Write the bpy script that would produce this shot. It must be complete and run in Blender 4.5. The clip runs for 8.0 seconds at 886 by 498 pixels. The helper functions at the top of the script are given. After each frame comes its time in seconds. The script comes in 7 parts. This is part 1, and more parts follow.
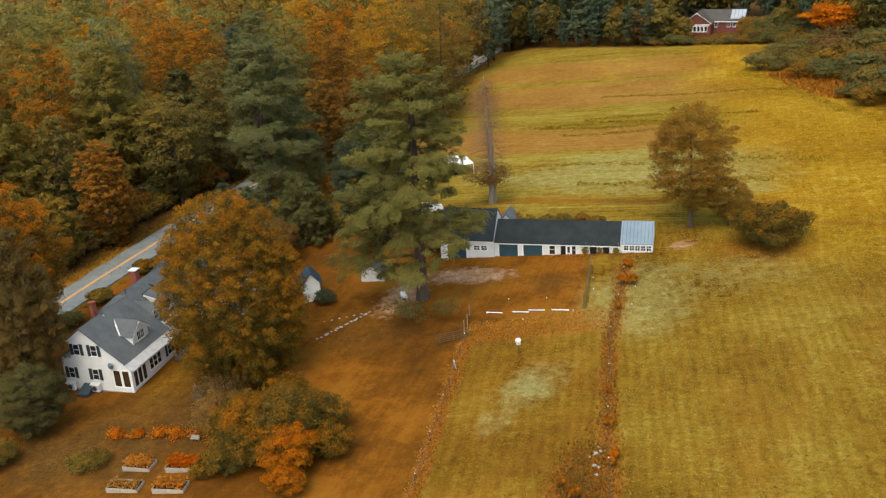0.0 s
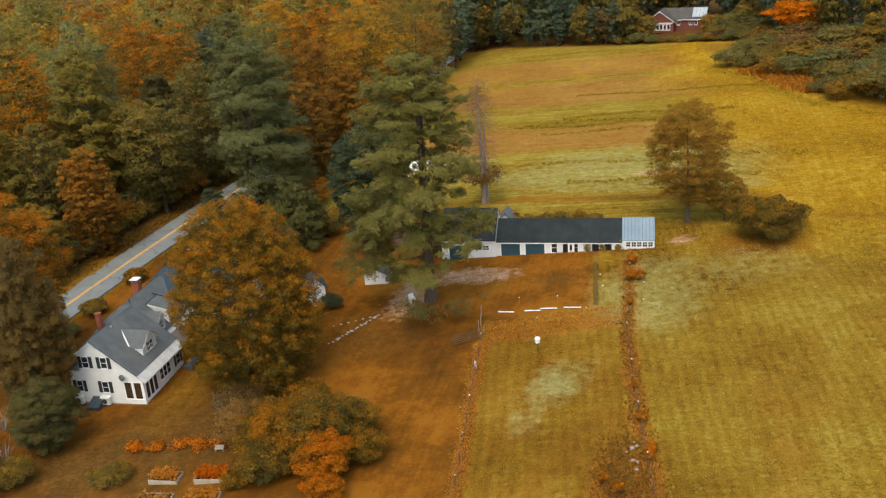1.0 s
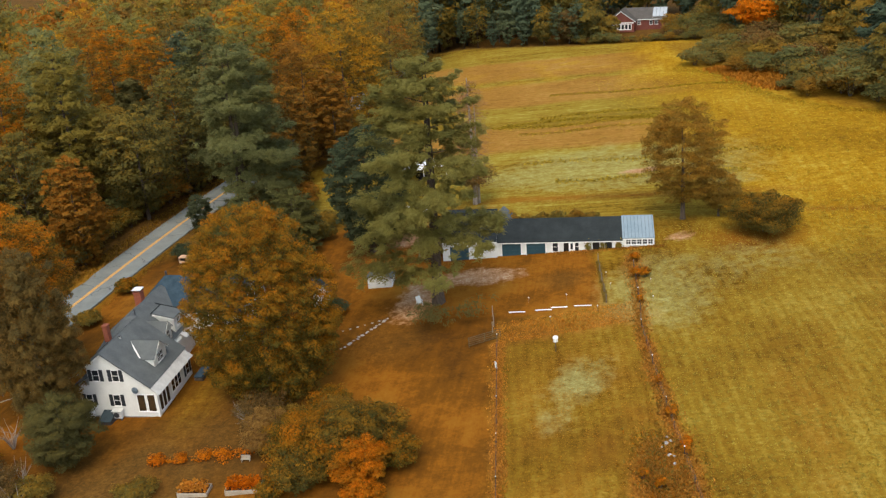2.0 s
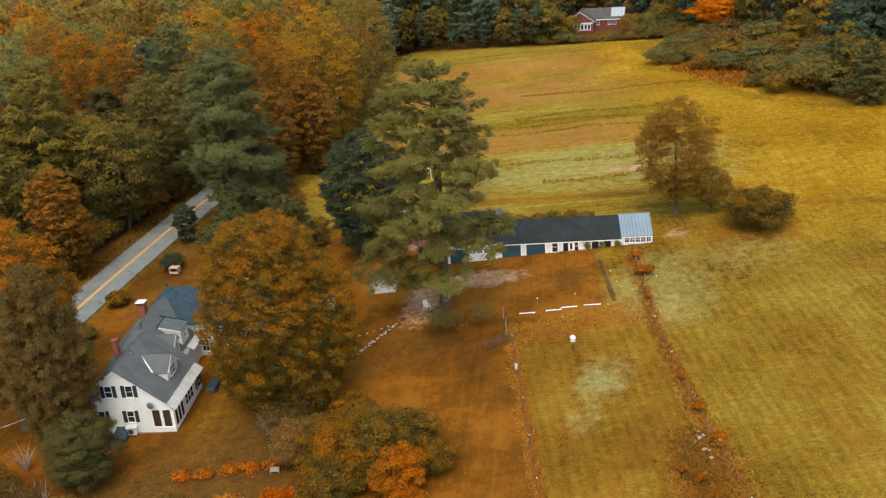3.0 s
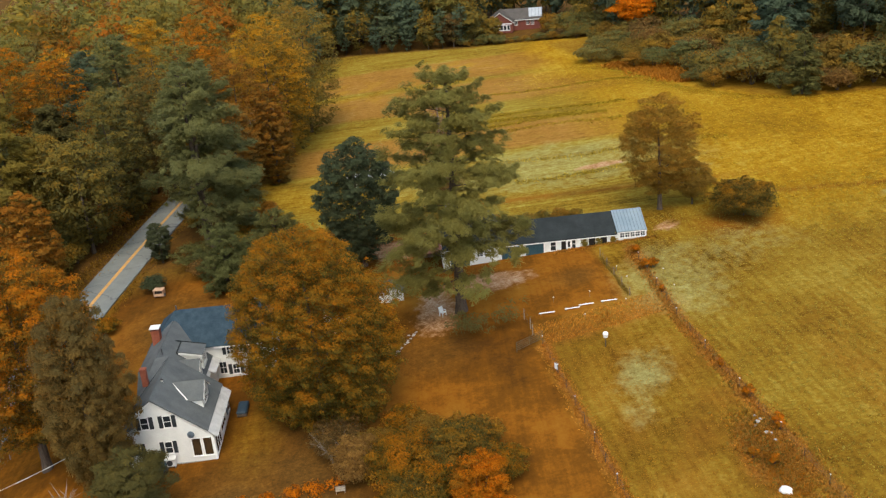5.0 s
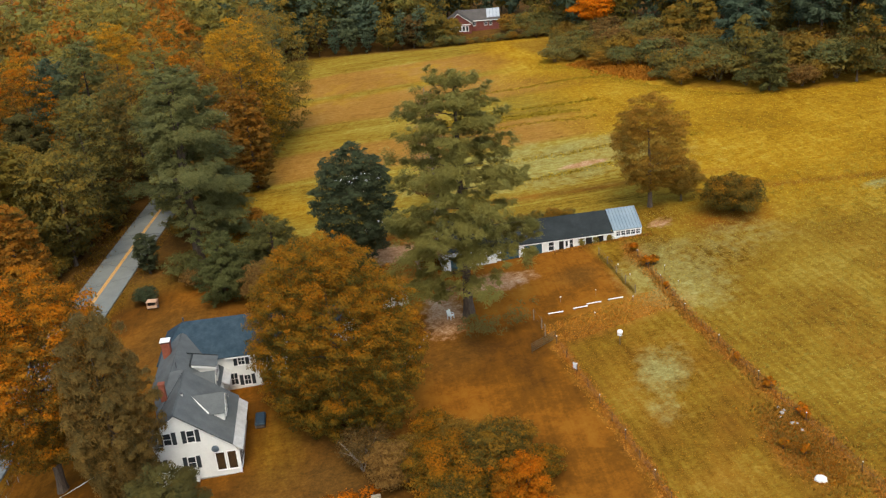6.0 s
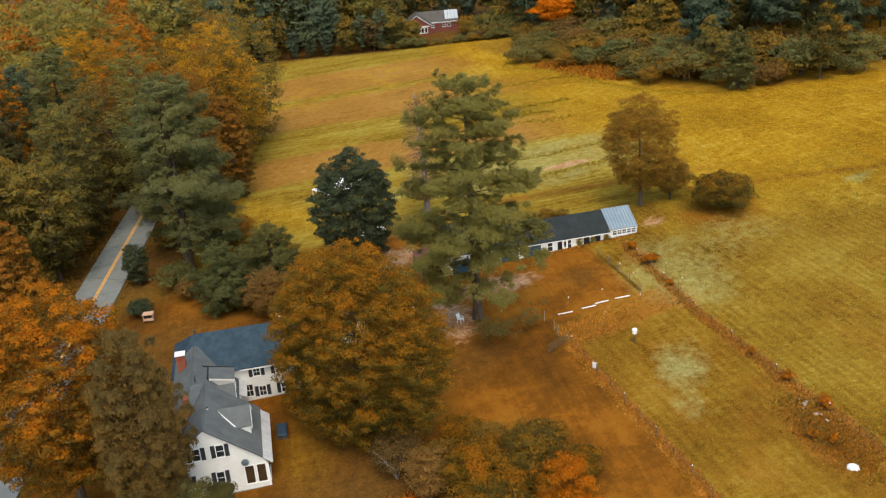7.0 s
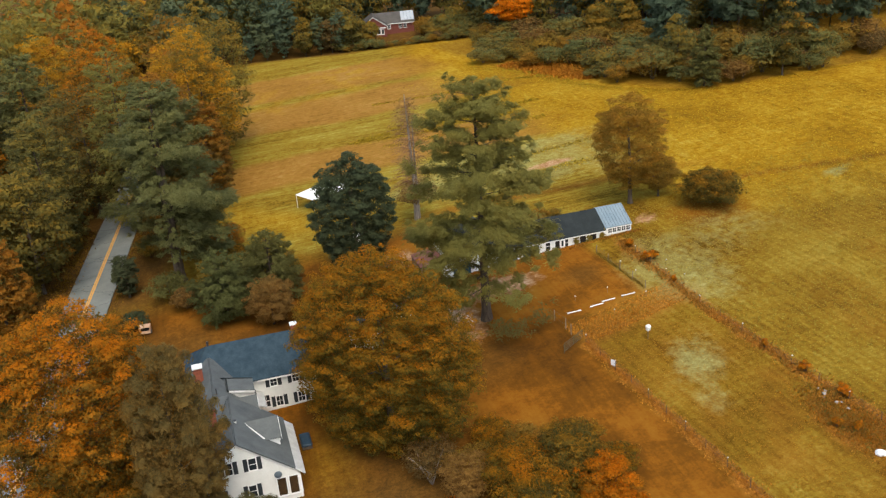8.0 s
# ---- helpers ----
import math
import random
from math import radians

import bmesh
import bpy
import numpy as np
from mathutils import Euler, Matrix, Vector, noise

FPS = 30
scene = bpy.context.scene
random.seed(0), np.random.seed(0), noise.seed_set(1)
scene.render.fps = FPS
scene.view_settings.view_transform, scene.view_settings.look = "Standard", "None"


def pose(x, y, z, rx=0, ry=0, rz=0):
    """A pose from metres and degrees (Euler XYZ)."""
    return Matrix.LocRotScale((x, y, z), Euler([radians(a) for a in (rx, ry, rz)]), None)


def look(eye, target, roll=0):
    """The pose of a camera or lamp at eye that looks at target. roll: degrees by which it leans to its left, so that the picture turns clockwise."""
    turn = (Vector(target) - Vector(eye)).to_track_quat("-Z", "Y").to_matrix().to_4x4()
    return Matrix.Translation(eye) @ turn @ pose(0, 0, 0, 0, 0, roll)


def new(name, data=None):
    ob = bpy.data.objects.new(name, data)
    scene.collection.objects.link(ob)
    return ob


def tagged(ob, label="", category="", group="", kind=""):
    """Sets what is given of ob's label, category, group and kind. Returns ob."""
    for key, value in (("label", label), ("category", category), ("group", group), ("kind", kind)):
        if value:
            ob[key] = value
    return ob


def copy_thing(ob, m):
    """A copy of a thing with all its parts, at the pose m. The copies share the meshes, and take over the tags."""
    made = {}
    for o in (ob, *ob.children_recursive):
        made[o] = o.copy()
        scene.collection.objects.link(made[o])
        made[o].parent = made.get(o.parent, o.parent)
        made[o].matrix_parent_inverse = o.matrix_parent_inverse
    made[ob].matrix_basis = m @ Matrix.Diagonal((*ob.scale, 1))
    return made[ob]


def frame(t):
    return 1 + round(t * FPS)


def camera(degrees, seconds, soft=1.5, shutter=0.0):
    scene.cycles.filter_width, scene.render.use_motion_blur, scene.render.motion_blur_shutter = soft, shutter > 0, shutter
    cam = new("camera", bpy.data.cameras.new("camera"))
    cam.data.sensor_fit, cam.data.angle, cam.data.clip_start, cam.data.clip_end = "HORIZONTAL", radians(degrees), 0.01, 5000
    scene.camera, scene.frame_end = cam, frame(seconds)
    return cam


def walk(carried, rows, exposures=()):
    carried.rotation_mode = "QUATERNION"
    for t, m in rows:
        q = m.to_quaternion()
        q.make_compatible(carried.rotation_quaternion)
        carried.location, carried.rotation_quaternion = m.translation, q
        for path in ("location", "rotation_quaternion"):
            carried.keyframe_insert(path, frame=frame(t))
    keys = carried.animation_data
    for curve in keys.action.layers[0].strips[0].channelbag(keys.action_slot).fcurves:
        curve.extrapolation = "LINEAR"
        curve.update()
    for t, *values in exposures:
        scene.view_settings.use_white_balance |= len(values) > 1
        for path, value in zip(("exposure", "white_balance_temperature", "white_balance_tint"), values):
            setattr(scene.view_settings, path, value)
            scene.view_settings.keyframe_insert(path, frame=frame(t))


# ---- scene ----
cam = camera(51.0, 8.0, soft=1.32)
PATH = [
    (0, (2.762, 2.298, 48.894), (2.68, 4.168, 48.187), -4.0),
    (0.5, (-1.126, 2.381, 49.09), (-1.152, 4.251, 48.381), -4.1),
    (1, (-5.178, 2.516, 49.366), (-5.145, 4.384, 48.654), -4.2),
    (1.5, (-9.278, 2.773, 49.639), (-9.185, 4.638, 48.924), -4.2),
    (3, (-21.822, 4.673, 50.78), (-21.541, 6.516, 50.056), -4.4),
    (3.5, (-26.032, 5.573, 51.056), (-25.688, 7.404, 50.33), -4.5),
    (4, (-30.185, 6.629, 51.514), (-29.779, 8.446, 50.784), -4.6),
    (4.5, (-34.3, 7.804, 52.019), (-33.832, 9.605, 51.284), -4.7),
    (6, (-46.756, 12.481, 53.582), (-46.1, 14.215, 52.832), -4.8),
    (6.5, (-50.948, 14.397, 54.197), (-50.229, 16.103, 53.442), -4.7),
    (7, (-55.224, 16.456, 54.799), (-54.443, 18.133, 54.039), -4.7),
    (7.5, (-59.411, 18.842, 55.343), (-58.566, 20.486, 54.578), -4.6),
    (8, (-63.594, 21.367, 55.876), (-62.688, 22.974, 55.105), -4.6),
]
walk(cam, [(t, look(eye, target, roll)) for t, eye, target, roll in PATH], [(0, 0.22, 7090, 2), (2.6, 0.27, 7090, 2)])

# ---- world, sun, exposure ----
world = bpy.data.worlds.new("overcast_sky")
scene.world = world
world.use_nodes = True
wn = world.node_tree.nodes
sky = wn.new("ShaderNodeTexSky")
sky.sky_type = "NISHITA"
sky.sun_disc = False
sky.sun_elevation = radians(58.5)
sky.sun_rotation = radians(197)
sky.air_density, sky.dust_density, sky.ozone_density = 1.0, 3.0, 1.0
world.node_tree.links.new(sky.outputs[0], wn["Background"].inputs[0])
wn["Background"].inputs[1].default_value = 0.305

sun = new("sun", bpy.data.lights.new("sun", "SUN"))
sun.data.energy = 0.6
sun.data.angle = radians(20)
sun.data.color = (1.0, 0.93, 0.82)
sun.matrix_world = look((-19, -58, 100), (0, 0, 0))


# ---- shape of the land ----
def road_x(y):
    return -54.19 + 0.428 * (y - 145.0) - 0.0004 * (y - 145.0) ** 2


def road_z(y):
    d = np.clip(y - 145.0, -62.0, 45.0)
    return -3.23 + 0.0774 * d - 0.0008 * d * d


def ground(x, y):
    """Height of the land, for numbers or arrays: gentle swells, and the bed in which the road lies."""
    a, b = np.tanh(x / 90.0), np.tanh((y - 110.0) / 150.0)
    hollow = np.exp(-((x + 44.0) ** 2 + (y - 97.0) ** 2) / 784.0)
    knoll = np.exp(-((x - 35.0) ** 2 + (y - 90.0) ** 2) / 484.0)
    land = -0.05 + 4.88 * a + 1.19 * b + 0.2 * a * b + 1.64 * a * a - 2.25 * b * b - 1.58 * hollow + 0.13 * knoll
    off = np.maximum(np.abs(x - road_x(y)) - 5.0, 0.0)
    bed = np.exp(-((off / 8.5) ** 2))
    return land + (road_z(y) - land) * bed


def gz(x, y):
    return float(ground(x, y))


def hedge_x(y):
    return np.interp(y, (30, 66.5, 78, 86, 98.5, 102.6, 118, 121), (6.0, 12.2, 13.7, 14.9, 17.0, 18.2, 21.9, 23.0))


def fence_x(y):
    return 0.2 + (y - 100.4) * 0.17


def thicket_x(y):
    """The front of the thicket at the far side of the field."""
    return np.interp(y, (140, 150, 156, 159, 162, 164, 168, 176, 188, 199, 213, 222, 234, 242), (240, 160, 130, 117, 106, 96, 89, 83, 78, 76.0, 76.8, 75.0, 71.0, 74.5))


def field_end(x):
    """The far end of the field, where the back wood begins."""
    return np.interp(x, (-20, 10, 20, 48, 72, 94, 140), (345, 322, 314, 292.5, 278, 266, 242))


def wood_x(y):
    """The line where the wood on the road's side gives way to the field."""
    return np.interp(y, (150, 167, 184, 196, 244, 317, 420), (-33, -27, -20, -14, -1, 19, 50))


# ---- materials ----
def links(m, a, b):
    m.node_tree.links.new(a, b)


def base_material(name, rough=0.8, spec=0.25, metal=0.0):
    m = bpy.data.materials.new(name)
    m.use_nodes = True
    p = m.node_tree.nodes["Principled BSDF"]
    p.inputs["Roughness"].default_value = rough
    p.inputs["Metallic"].default_value = metal
    p.inputs["Specular IOR Level"].default_value = spec
    return m, m.node_tree.nodes, p


def ramp_node(nodes, stops, mode="LINEAR"):
    r = nodes.new("ShaderNodeValToRGB")
    r.color_ramp.interpolation = mode
    while len(r.color_ramp.elements) < len(stops):
        r.color_ramp.elements.new(0.5)
    for e, (at, c) in zip(r.color_ramp.elements, stops):
        e.position, e.color = at, (*c, 1)
    return r


def noise_node(m, scale, detail=4, rough=0.6, coord="Object", stretch=None, turn=0.0):
    nodes = m.node_tree.nodes
    tc = nodes.new("ShaderNodeTexCoord")
    n = nodes.new("ShaderNodeTexNoise")
    n.inputs["Scale"].default_value = scale
    n.inputs["Detail"].default_value = detail
    n.inputs["Roughness"].default_value = rough
    out = tc.outputs[coord]
    if stretch:
        mp = nodes.new("ShaderNodeMapping")
        mp.vector_type = "TEXTURE"
        mp.inputs["Rotation"].default_value = (0, 0, radians(turn))
        mp.inputs["Scale"].default_value = stretch
        links(m, out, mp.inputs[0])
        out = mp.outputs[0]
    links(m, out, n.inputs["Vector"])
    return n


def mix_node(m, kind, fac, a, b):
    n = m.node_tree.nodes.new("ShaderNodeMix")
    n.data_type, n.blend_type = "RGBA", kind
    for sock, v in ((n.inputs[0], fac), (n.inputs[6], a), (n.inputs[7], b)):
        if isinstance(v, (int, float)):
            sock.default_value = v
        elif isinstance(v, tuple):
            sock.default_value = (*v, 1)
        else:
            links(m, v, sock)
    return n.outputs[2]


def mottled(name, dark, light, scale=3.0, rough=0.8, spec=0.25, metal=0.0, bump=0.0, stretch=None, fine=8.0, per_piece=0.0):
    """A surface that varies between two colours at two scales."""
    m, nodes, p = base_material(name, rough, spec, metal)
    a = noise_node(m, scale, 5, stretch=stretch)
    b = noise_node(m, scale * fine, 3)
    mid = mix_node(m, "MIX", 0.35, a.outputs[0], b.outputs[0])
    r = ramp_node(nodes, ((0.3, dark), (0.7, light)))
    links(m, mid, r.inputs[0])
    out = r.outputs[0]
    if per_piece:
        info = nodes.new("ShaderNodeObjectInfo")
        tone = ramp_node(nodes, ((0, (1 - per_piece,) * 3), (1, (1, 1, 1))))
        links(m, info.outputs["Random"], tone.inputs[0])
        out = mix_node(m, "MULTIPLY", 1.0, out, tone.outputs[0])
    links(m, out, p.inputs["Base Color"])
    if bump:
        bn = nodes.new("ShaderNodeBump")
        bn.inputs["Strength"].default_value = bump
        bn.inputs["Distance"].default_value = 0.03
        links(m, b.outputs[0], bn.inputs["Height"])
        links(m, bn.outputs[0], p.inputs["Normal"])
    return m


def leafy(name, tones, island=0.4, shine=0.54, drift=0.36, rough=0.65, own_share=1.0, start=0.0, ripe_light_share=0.9):
    """Foliage: a hue for each tree, turned leaves and painted light at its outer tips, a shade for each spray, light
    that shines through.
    """
    m, nodes, p = base_material(name, rough, 0.04)
    info = nodes.new("ShaderNodeObjectInfo")
    geo = nodes.new("ShaderNodeNewGeometry")
    hue = ramp_node(nodes, [(i / max(1, len(tones) - 1), c) for i, c in enumerate(tones)])
    big = noise_node(m, 0.35, 3, coord="Object")
    shift = nodes.new("ShaderNodeMath")
    shift.operation = "MULTIPLY_ADD"
    links(m, big.outputs[0], shift.inputs[0])
    shift.inputs[1].default_value = drift * 2
    shift.inputs[2].default_value = -drift
    place = nodes.new("ShaderNodeMath")
    place.operation = "ADD"
    own = nodes.new("ShaderNodeAttribute")
    own.attribute_name = "hue"
    one = nodes.new("ShaderNodeMath")
    one.operation = "ADD"
    links(m, info.outputs["Random"], one.inputs[0])
    links(m, own.outputs["Fac"], one.inputs[1])
    wrap = nodes.new("ShaderNodeMath")
    wrap.operation = "FRACT"
    links(m, one.outputs[0], wrap.inputs[0])
    scaled = nodes.new("ShaderNodeMath")
    scaled.operation = "MULTIPLY_ADD"
    links(m, wrap.outputs[0], scaled.inputs[0])
    scaled.inputs[1].default_value = own_share
    scaled.inputs[2].default_value = start
    ripe_light = nodes.new("ShaderNodeAttribute")
    ripe_light.attribute_name = "ripe_light"
    toned = nodes.new("ShaderNodeMath")
    toned.operation = "MULTIPLY_ADD"
    links(m, ripe_light.outputs["Fac"], toned.inputs[0])
    toned.inputs[1].default_value = -ripe_light_share
    links(m, scaled.outputs[0], toned.inputs[2])
    links(m, toned.outputs[0], place.inputs[0])
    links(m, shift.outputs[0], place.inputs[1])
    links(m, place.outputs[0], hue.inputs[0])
    shade = ramp_node(nodes, ((0, (1 - island,) * 3), (1, (1 + island * 0.6,) * 3)))
    links(m, geo.outputs["Random Per Island"], shade.inputs[0])
    col = mix_node(m, "MULTIPLY", 1.0, hue.outputs[0], shade.outputs[0])
    links(m, col, p.inputs["Base Color"])
    tr = nodes.new("ShaderNodeBsdfTranslucent")
    links(m, col, tr.inputs[0])
    ms = nodes.new("ShaderNodeMixShader")
    ms.inputs[0].default_value = shine
    links(m, p.outputs[0], ms.inputs[1])
    links(m, tr.outputs[0], ms.inputs[2])
    links(m, ms.outputs[0], nodes["Material Output"].inputs[0])
    return m


def ground_material():
    m, nodes, p = base_material("grassland", 1.0, 0.02)
    cover = nodes.new("ShaderNodeAttribute")
    cover.attribute_name = "cover"
    tint = nodes.new("ShaderNodeAttribute")
    tint.attribute_name = "tint"
    sa, sb = nodes.new("ShaderNodeSeparateColor"), nodes.new("ShaderNodeSeparateColor")
    links(m, cover.outputs["Color"], sa.inputs[0])
    links(m, tint.outputs["Color"], sb.inputs[0])
    fine = noise_node(m, 3.0, 6, 0.85)
    clump = noise_node(m, 0.75, 5, 0.68)
    patch = noise_node(m, 0.055, 5, 0.62)
    rows = noise_node(m, 1.0, 4, 0.6, stretch=(42, 5.5, 20), turn=-16)
    ridges = noise_node(m, 1.0, 5, 0.75, stretch=(13, 0.7, 20), turn=-16)
    tracks = noise_node(m, 1.0, 5, 0.7, stretch=(0.9, 14, 20), turn=-16)
    streaks = noise_node(m, 1.0, 5, 0.7, stretch=(1.6, 0.4, 10), turn=-8)
    # mowing rows that run up the near field
    tc = nodes.new("ShaderNodeTexCoord")
    swing = nodes.new("ShaderNodeMapping")
    swing.vector_type = "TEXTURE"
    swing.inputs["Rotation"].default_value = (0, 0, radians(-8))
    links(m, tc.outputs["Object"], swing.inputs[0])
    furrows = nodes.new("ShaderNodeTexWave")
    furrows.inputs["Scale"].default_value = 0.27
    furrows.inputs["Distortion"].default_value = 1.6
    furrows.inputs["Detail"].default_value = 3.0
    furrows.inputs["Detail Scale"].default_value = 0.5
    links(m, swing.outputs[0], furrows.inputs["Vector"])

    def total(*weighted):
        """A weighted sum of noises about a middle of one half, with its contrast kept."""
        last = None
        for n, w in weighted:
            k = nodes.new("ShaderNodeMath")
            k.operation = "MULTIPLY_ADD"
            links(m, n.outputs[0], k.inputs[0])
            k.inputs[1].default_value = w
            k.inputs[2].default_value = 0.5 - 0.5 * sum(q for _, q in weighted) if last is None else 0.0
            if last is not None:
                links(m, last, k.inputs[2])
            last = k.outputs[0]
        return last

    def cover_of(value, *stops):
        r = ramp_node(nodes, stops)
        links(m, value, r.inputs[0])
        return r.outputs[0]

    def broken(mask, n, edge=0.35):
        """A cover's mask frayed by a noise, so that it ends in tufts and specks."""
        k = nodes.new("ShaderNodeMath")
        k.operation = "MULTIPLY_ADD"
        links(m, n.outputs[0], k.inputs[0])
        k.inputs[1].default_value = 1.5
        k.inputs[2].default_value = -0.75
        s = nodes.new("ShaderNodeMath")
        s.operation = "ADD"
        links(m, k.outputs[0], s.inputs[0])
        links(m, mask, s.inputs[1])
        r = nodes.new("ShaderNodeMapRange")
        r.inputs["From Min"].default_value = 0.5 - edge
        r.inputs["From Max"].default_value = 0.5 + edge
        links(m, s.outputs[0], r.inputs["Value"])
        some = nodes.new("ShaderNodeMath")
        some.operation, some.use_clamp = "MULTIPLY", True
        links(m, mask, some.inputs[0])
        some.inputs[1].default_value = 4.0
        both = nodes.new("ShaderNodeMath")
        both.operation = "MULTIPLY"
        links(m, some.outputs[0], both.inputs[0])
        links(m, r.outputs[0], both.inputs[1])
        return both.outputs[0]

    grain = total((fine, 1.2), (clump, 0.9), (patch, 0.5))
    field = cover_of(total((fine, 1.0), (streaks, 0.75), (clump, 0.7), (patch, 1.5), (tracks, 0.55), (furrows, 0.12)), (0.05, (0.077, 0.039, 0.004)), (0.38, (0.175, 0.091, 0.010)), (0.6, (0.218, 0.132, 0.015)), (0.95, (0.306, 0.218, 0.040)))
    back = cover_of(total((fine, 1.2), (streaks, 0.7), (clump, 0.9), (patch, 0.7), (rows, 0.9), (ridges, 1.5)), (0.05, (0.084, 0.051, 0.007)), (0.32, (0.182, 0.106, 0.012)), (0.5, (0.221, 0.142, 0.018)), (0.72, (0.246, 0.191, 0.031)), (0.95, (0.339, 0.294, 0.078)))
    tan = cover_of(total((fine, 1.0), (streaks, 0.6), (clump, 0.8), (patch, 0.7), (ridges, 1.0)), (0.05, (0.109, 0.053, 0.011)), (0.4, (0.242, 0.116, 0.023)), (0.65, (0.281, 0.142, 0.032)), (0.95, (0.351, 0.226, 0.077)))
    lawn = cover_of(total((fine, 0.45), (clump, 0.6), (patch, 2.5), (tracks, 0.55)), (0.05, (0.069, 0.028, 0.006)), (0.4, (0.131, 0.050, 0.007)), (0.6, (0.201, 0.073, 0.009)), (0.95, (0.252, 0.112, 0.015)))
    pale = cover_of(grain, (0.1, (0.145, 0.124, 0.032)), (0.9, (0.345, 0.325, 0.125)))
    bare = cover_of(grain, (0.1, (0.164, 0.072, 0.027)), (0.5, (0.34, 0.178, 0.085)), (0.9, (0.54, 0.385, 0.25)))
    # leaf litter and dark soil; also carries the painted tree shade
    litter_shade = cover_of(grain, (0.1, (0.042, 0.024, 0.009)), (0.5, (0.101, 0.050, 0.012)), (0.9, (0.184, 0.090, 0.021)))
    weeds = cover_of(grain, (0.1, (0.13, 0.05, 0.009)), (0.9, (0.36, 0.145, 0.024)))
    gold = cover_of(total((fine, 1.1), (streaks, 0.9), (clump, 1.0), (patch, 0.9), (tracks, 0.6)), (0.05, (0.139, 0.065, 0.005)), (0.45, (0.263, 0.131, 0.007)), (0.65, (0.321, 0.186, 0.015)), (0.95, (0.397, 0.279, 0.043)))
    col = mix_node(m, "MIX", sb.outputs[1], field, back)
    col = mix_node(m, "MIX", broken(tint.outputs["Alpha"], clump, 0.6), col, tan)
    col = mix_node(m, "MIX", broken(sb.outputs[2], patch, 0.5), col, gold)
    col = mix_node(m, "MIX", sa.outputs[0], col, lawn)
    col = mix_node(m, "MIX", broken(sb.outputs[0], clump), col, weeds)
    col = mix_node(m, "MIX", broken(sa.outputs[1], clump, 0.45), col, pale)
    col = mix_node(m, "MIX", cover.outputs["Alpha"], col, litter_shade)
    col = mix_node(m, "MIX", broken(sa.outputs[2], clump, 0.3), col, bare)
    links(m, col, p.inputs["Base Color"])
    bn = nodes.new("ShaderNodeBump")
    bn.inputs["Strength"].default_value = 0.45
    bn.inputs["Distance"].default_value = 0.12
    links(m, fine.outputs[0], bn.inputs["Height"])
    links(m, bn.outputs[0], p.inputs["Normal"])
    return m


GRASSLAND = ground_material()
ASPHALT = mottled("asphalt", (0.135, 0.146, 0.142), (0.215, 0.228, 0.218), 0.5, 0.9, 0.15, bump=0.2, fine=30)


def add_cracks(m, scale, width, dark):
    """Fine dark cracks wandering over a surface."""
    nodes = m.node_tree.nodes
    p = nodes["Principled BSDF"]
    old = p.inputs["Base Color"].links[0].from_socket
    tc = nodes.new("ShaderNodeTexCoord")
    wander = noise_node(m, 0.6, 4, 0.6)
    shifted = nodes.new("ShaderNodeVectorMath")
    shifted.operation = "MULTIPLY_ADD"
    links(m, wander.outputs[1], shifted.inputs[0])
    shifted.inputs[1].default_value = (2.5, 2.5, 0)
    links(m, tc.outputs["Object"], shifted.inputs[2])
    cells = nodes.new("ShaderNodeTexVoronoi")
    cells.feature = "DISTANCE_TO_EDGE"
    cells.inputs["Scale"].default_value = scale
    links(m, shifted.outputs[0], cells.inputs["Vector"])
    r = ramp_node(nodes, ((0.0, (1, 1, 1)), (width, (0, 0, 0))))
    links(m, cells.outputs["Distance"], r.inputs[0])
    links(m, mix_node(m, "MIX", r.outputs[0], old, dark), p.inputs["Base Color"])


add_cracks(ASPHALT, 0.10, 0.010, (0.07, 0.07, 0.075))
YELLOW_PAINT = mottled("yellow_road_paint", (0.50, 0.25, 0.06), (0.70, 0.38, 0.11), 2.0, 0.7)
WHITE_SIDING = mottled("white_clapboard", (0.60, 0.60, 0.58), (0.74, 0.74, 0.72), 0.8, 0.6, 0.3, bump=0.1)
WHITE_TRIM = mottled("white_trim_paint", (0.70, 0.70, 0.69), (0.84, 0.84, 0.83), 2.0, 0.5)
WHITE_METAL = mottled("white_porch_roofing", (0.36, 0.36, 0.36), (0.62, 0.62, 0.61), 1.2, 0.6, 0.4)
GREY_SHINGLE = mottled("grey_asphalt_shingle", (0.075, 0.082, 0.085), (0.135, 0.146, 0.15), 0.6, 0.9, 0.12, bump=0.4, fine=14)
DARK_SHINGLE = mottled("charcoal_asphalt_shingle", (0.016, 0.019, 0.020), (0.034, 0.040, 0.042), 0.5, 0.9, 0.08, bump=0.4, fine=14)
SLATE_SHINGLE = mottled("slate_blue_shingle", (0.019, 0.036, 0.053), (0.047, 0.074, 0.096), 1.0, 0.9, 0.1, bump=0.4, fine=6)
# darker copy of the roof steel; the ribs' shadow lines are in its colour
SEAM_STEEL = mottled("shadowed_seam_steel", (0.07, 0.10, 0.125), (0.11, 0.145, 0.17), 0.5, 0.6, 0.4, 0.2)
ROOF_STEEL = mottled("blue_grey_roof_steel", (0.14, 0.20, 0.245), (0.22, 0.28, 0.33), 0.5, 0.5, 0.5, 0.2)
RUSTY_ROOF = mottled("rust_red_roofing", (0.12, 0.045, 0.03), (0.26, 0.11, 0.075), 1.2, 0.8)
TEAL_DOOR = mottled("dark_teal_door_paint", (0.012, 0.042, 0.058), (0.022, 0.068, 0.088), 0.9, 0.5, 0.4)
BLACK_SHUTTER = mottled("black_shutter_paint", (0.012, 0.016, 0.02), (0.03, 0.036, 0.042), 2.0, 0.6)
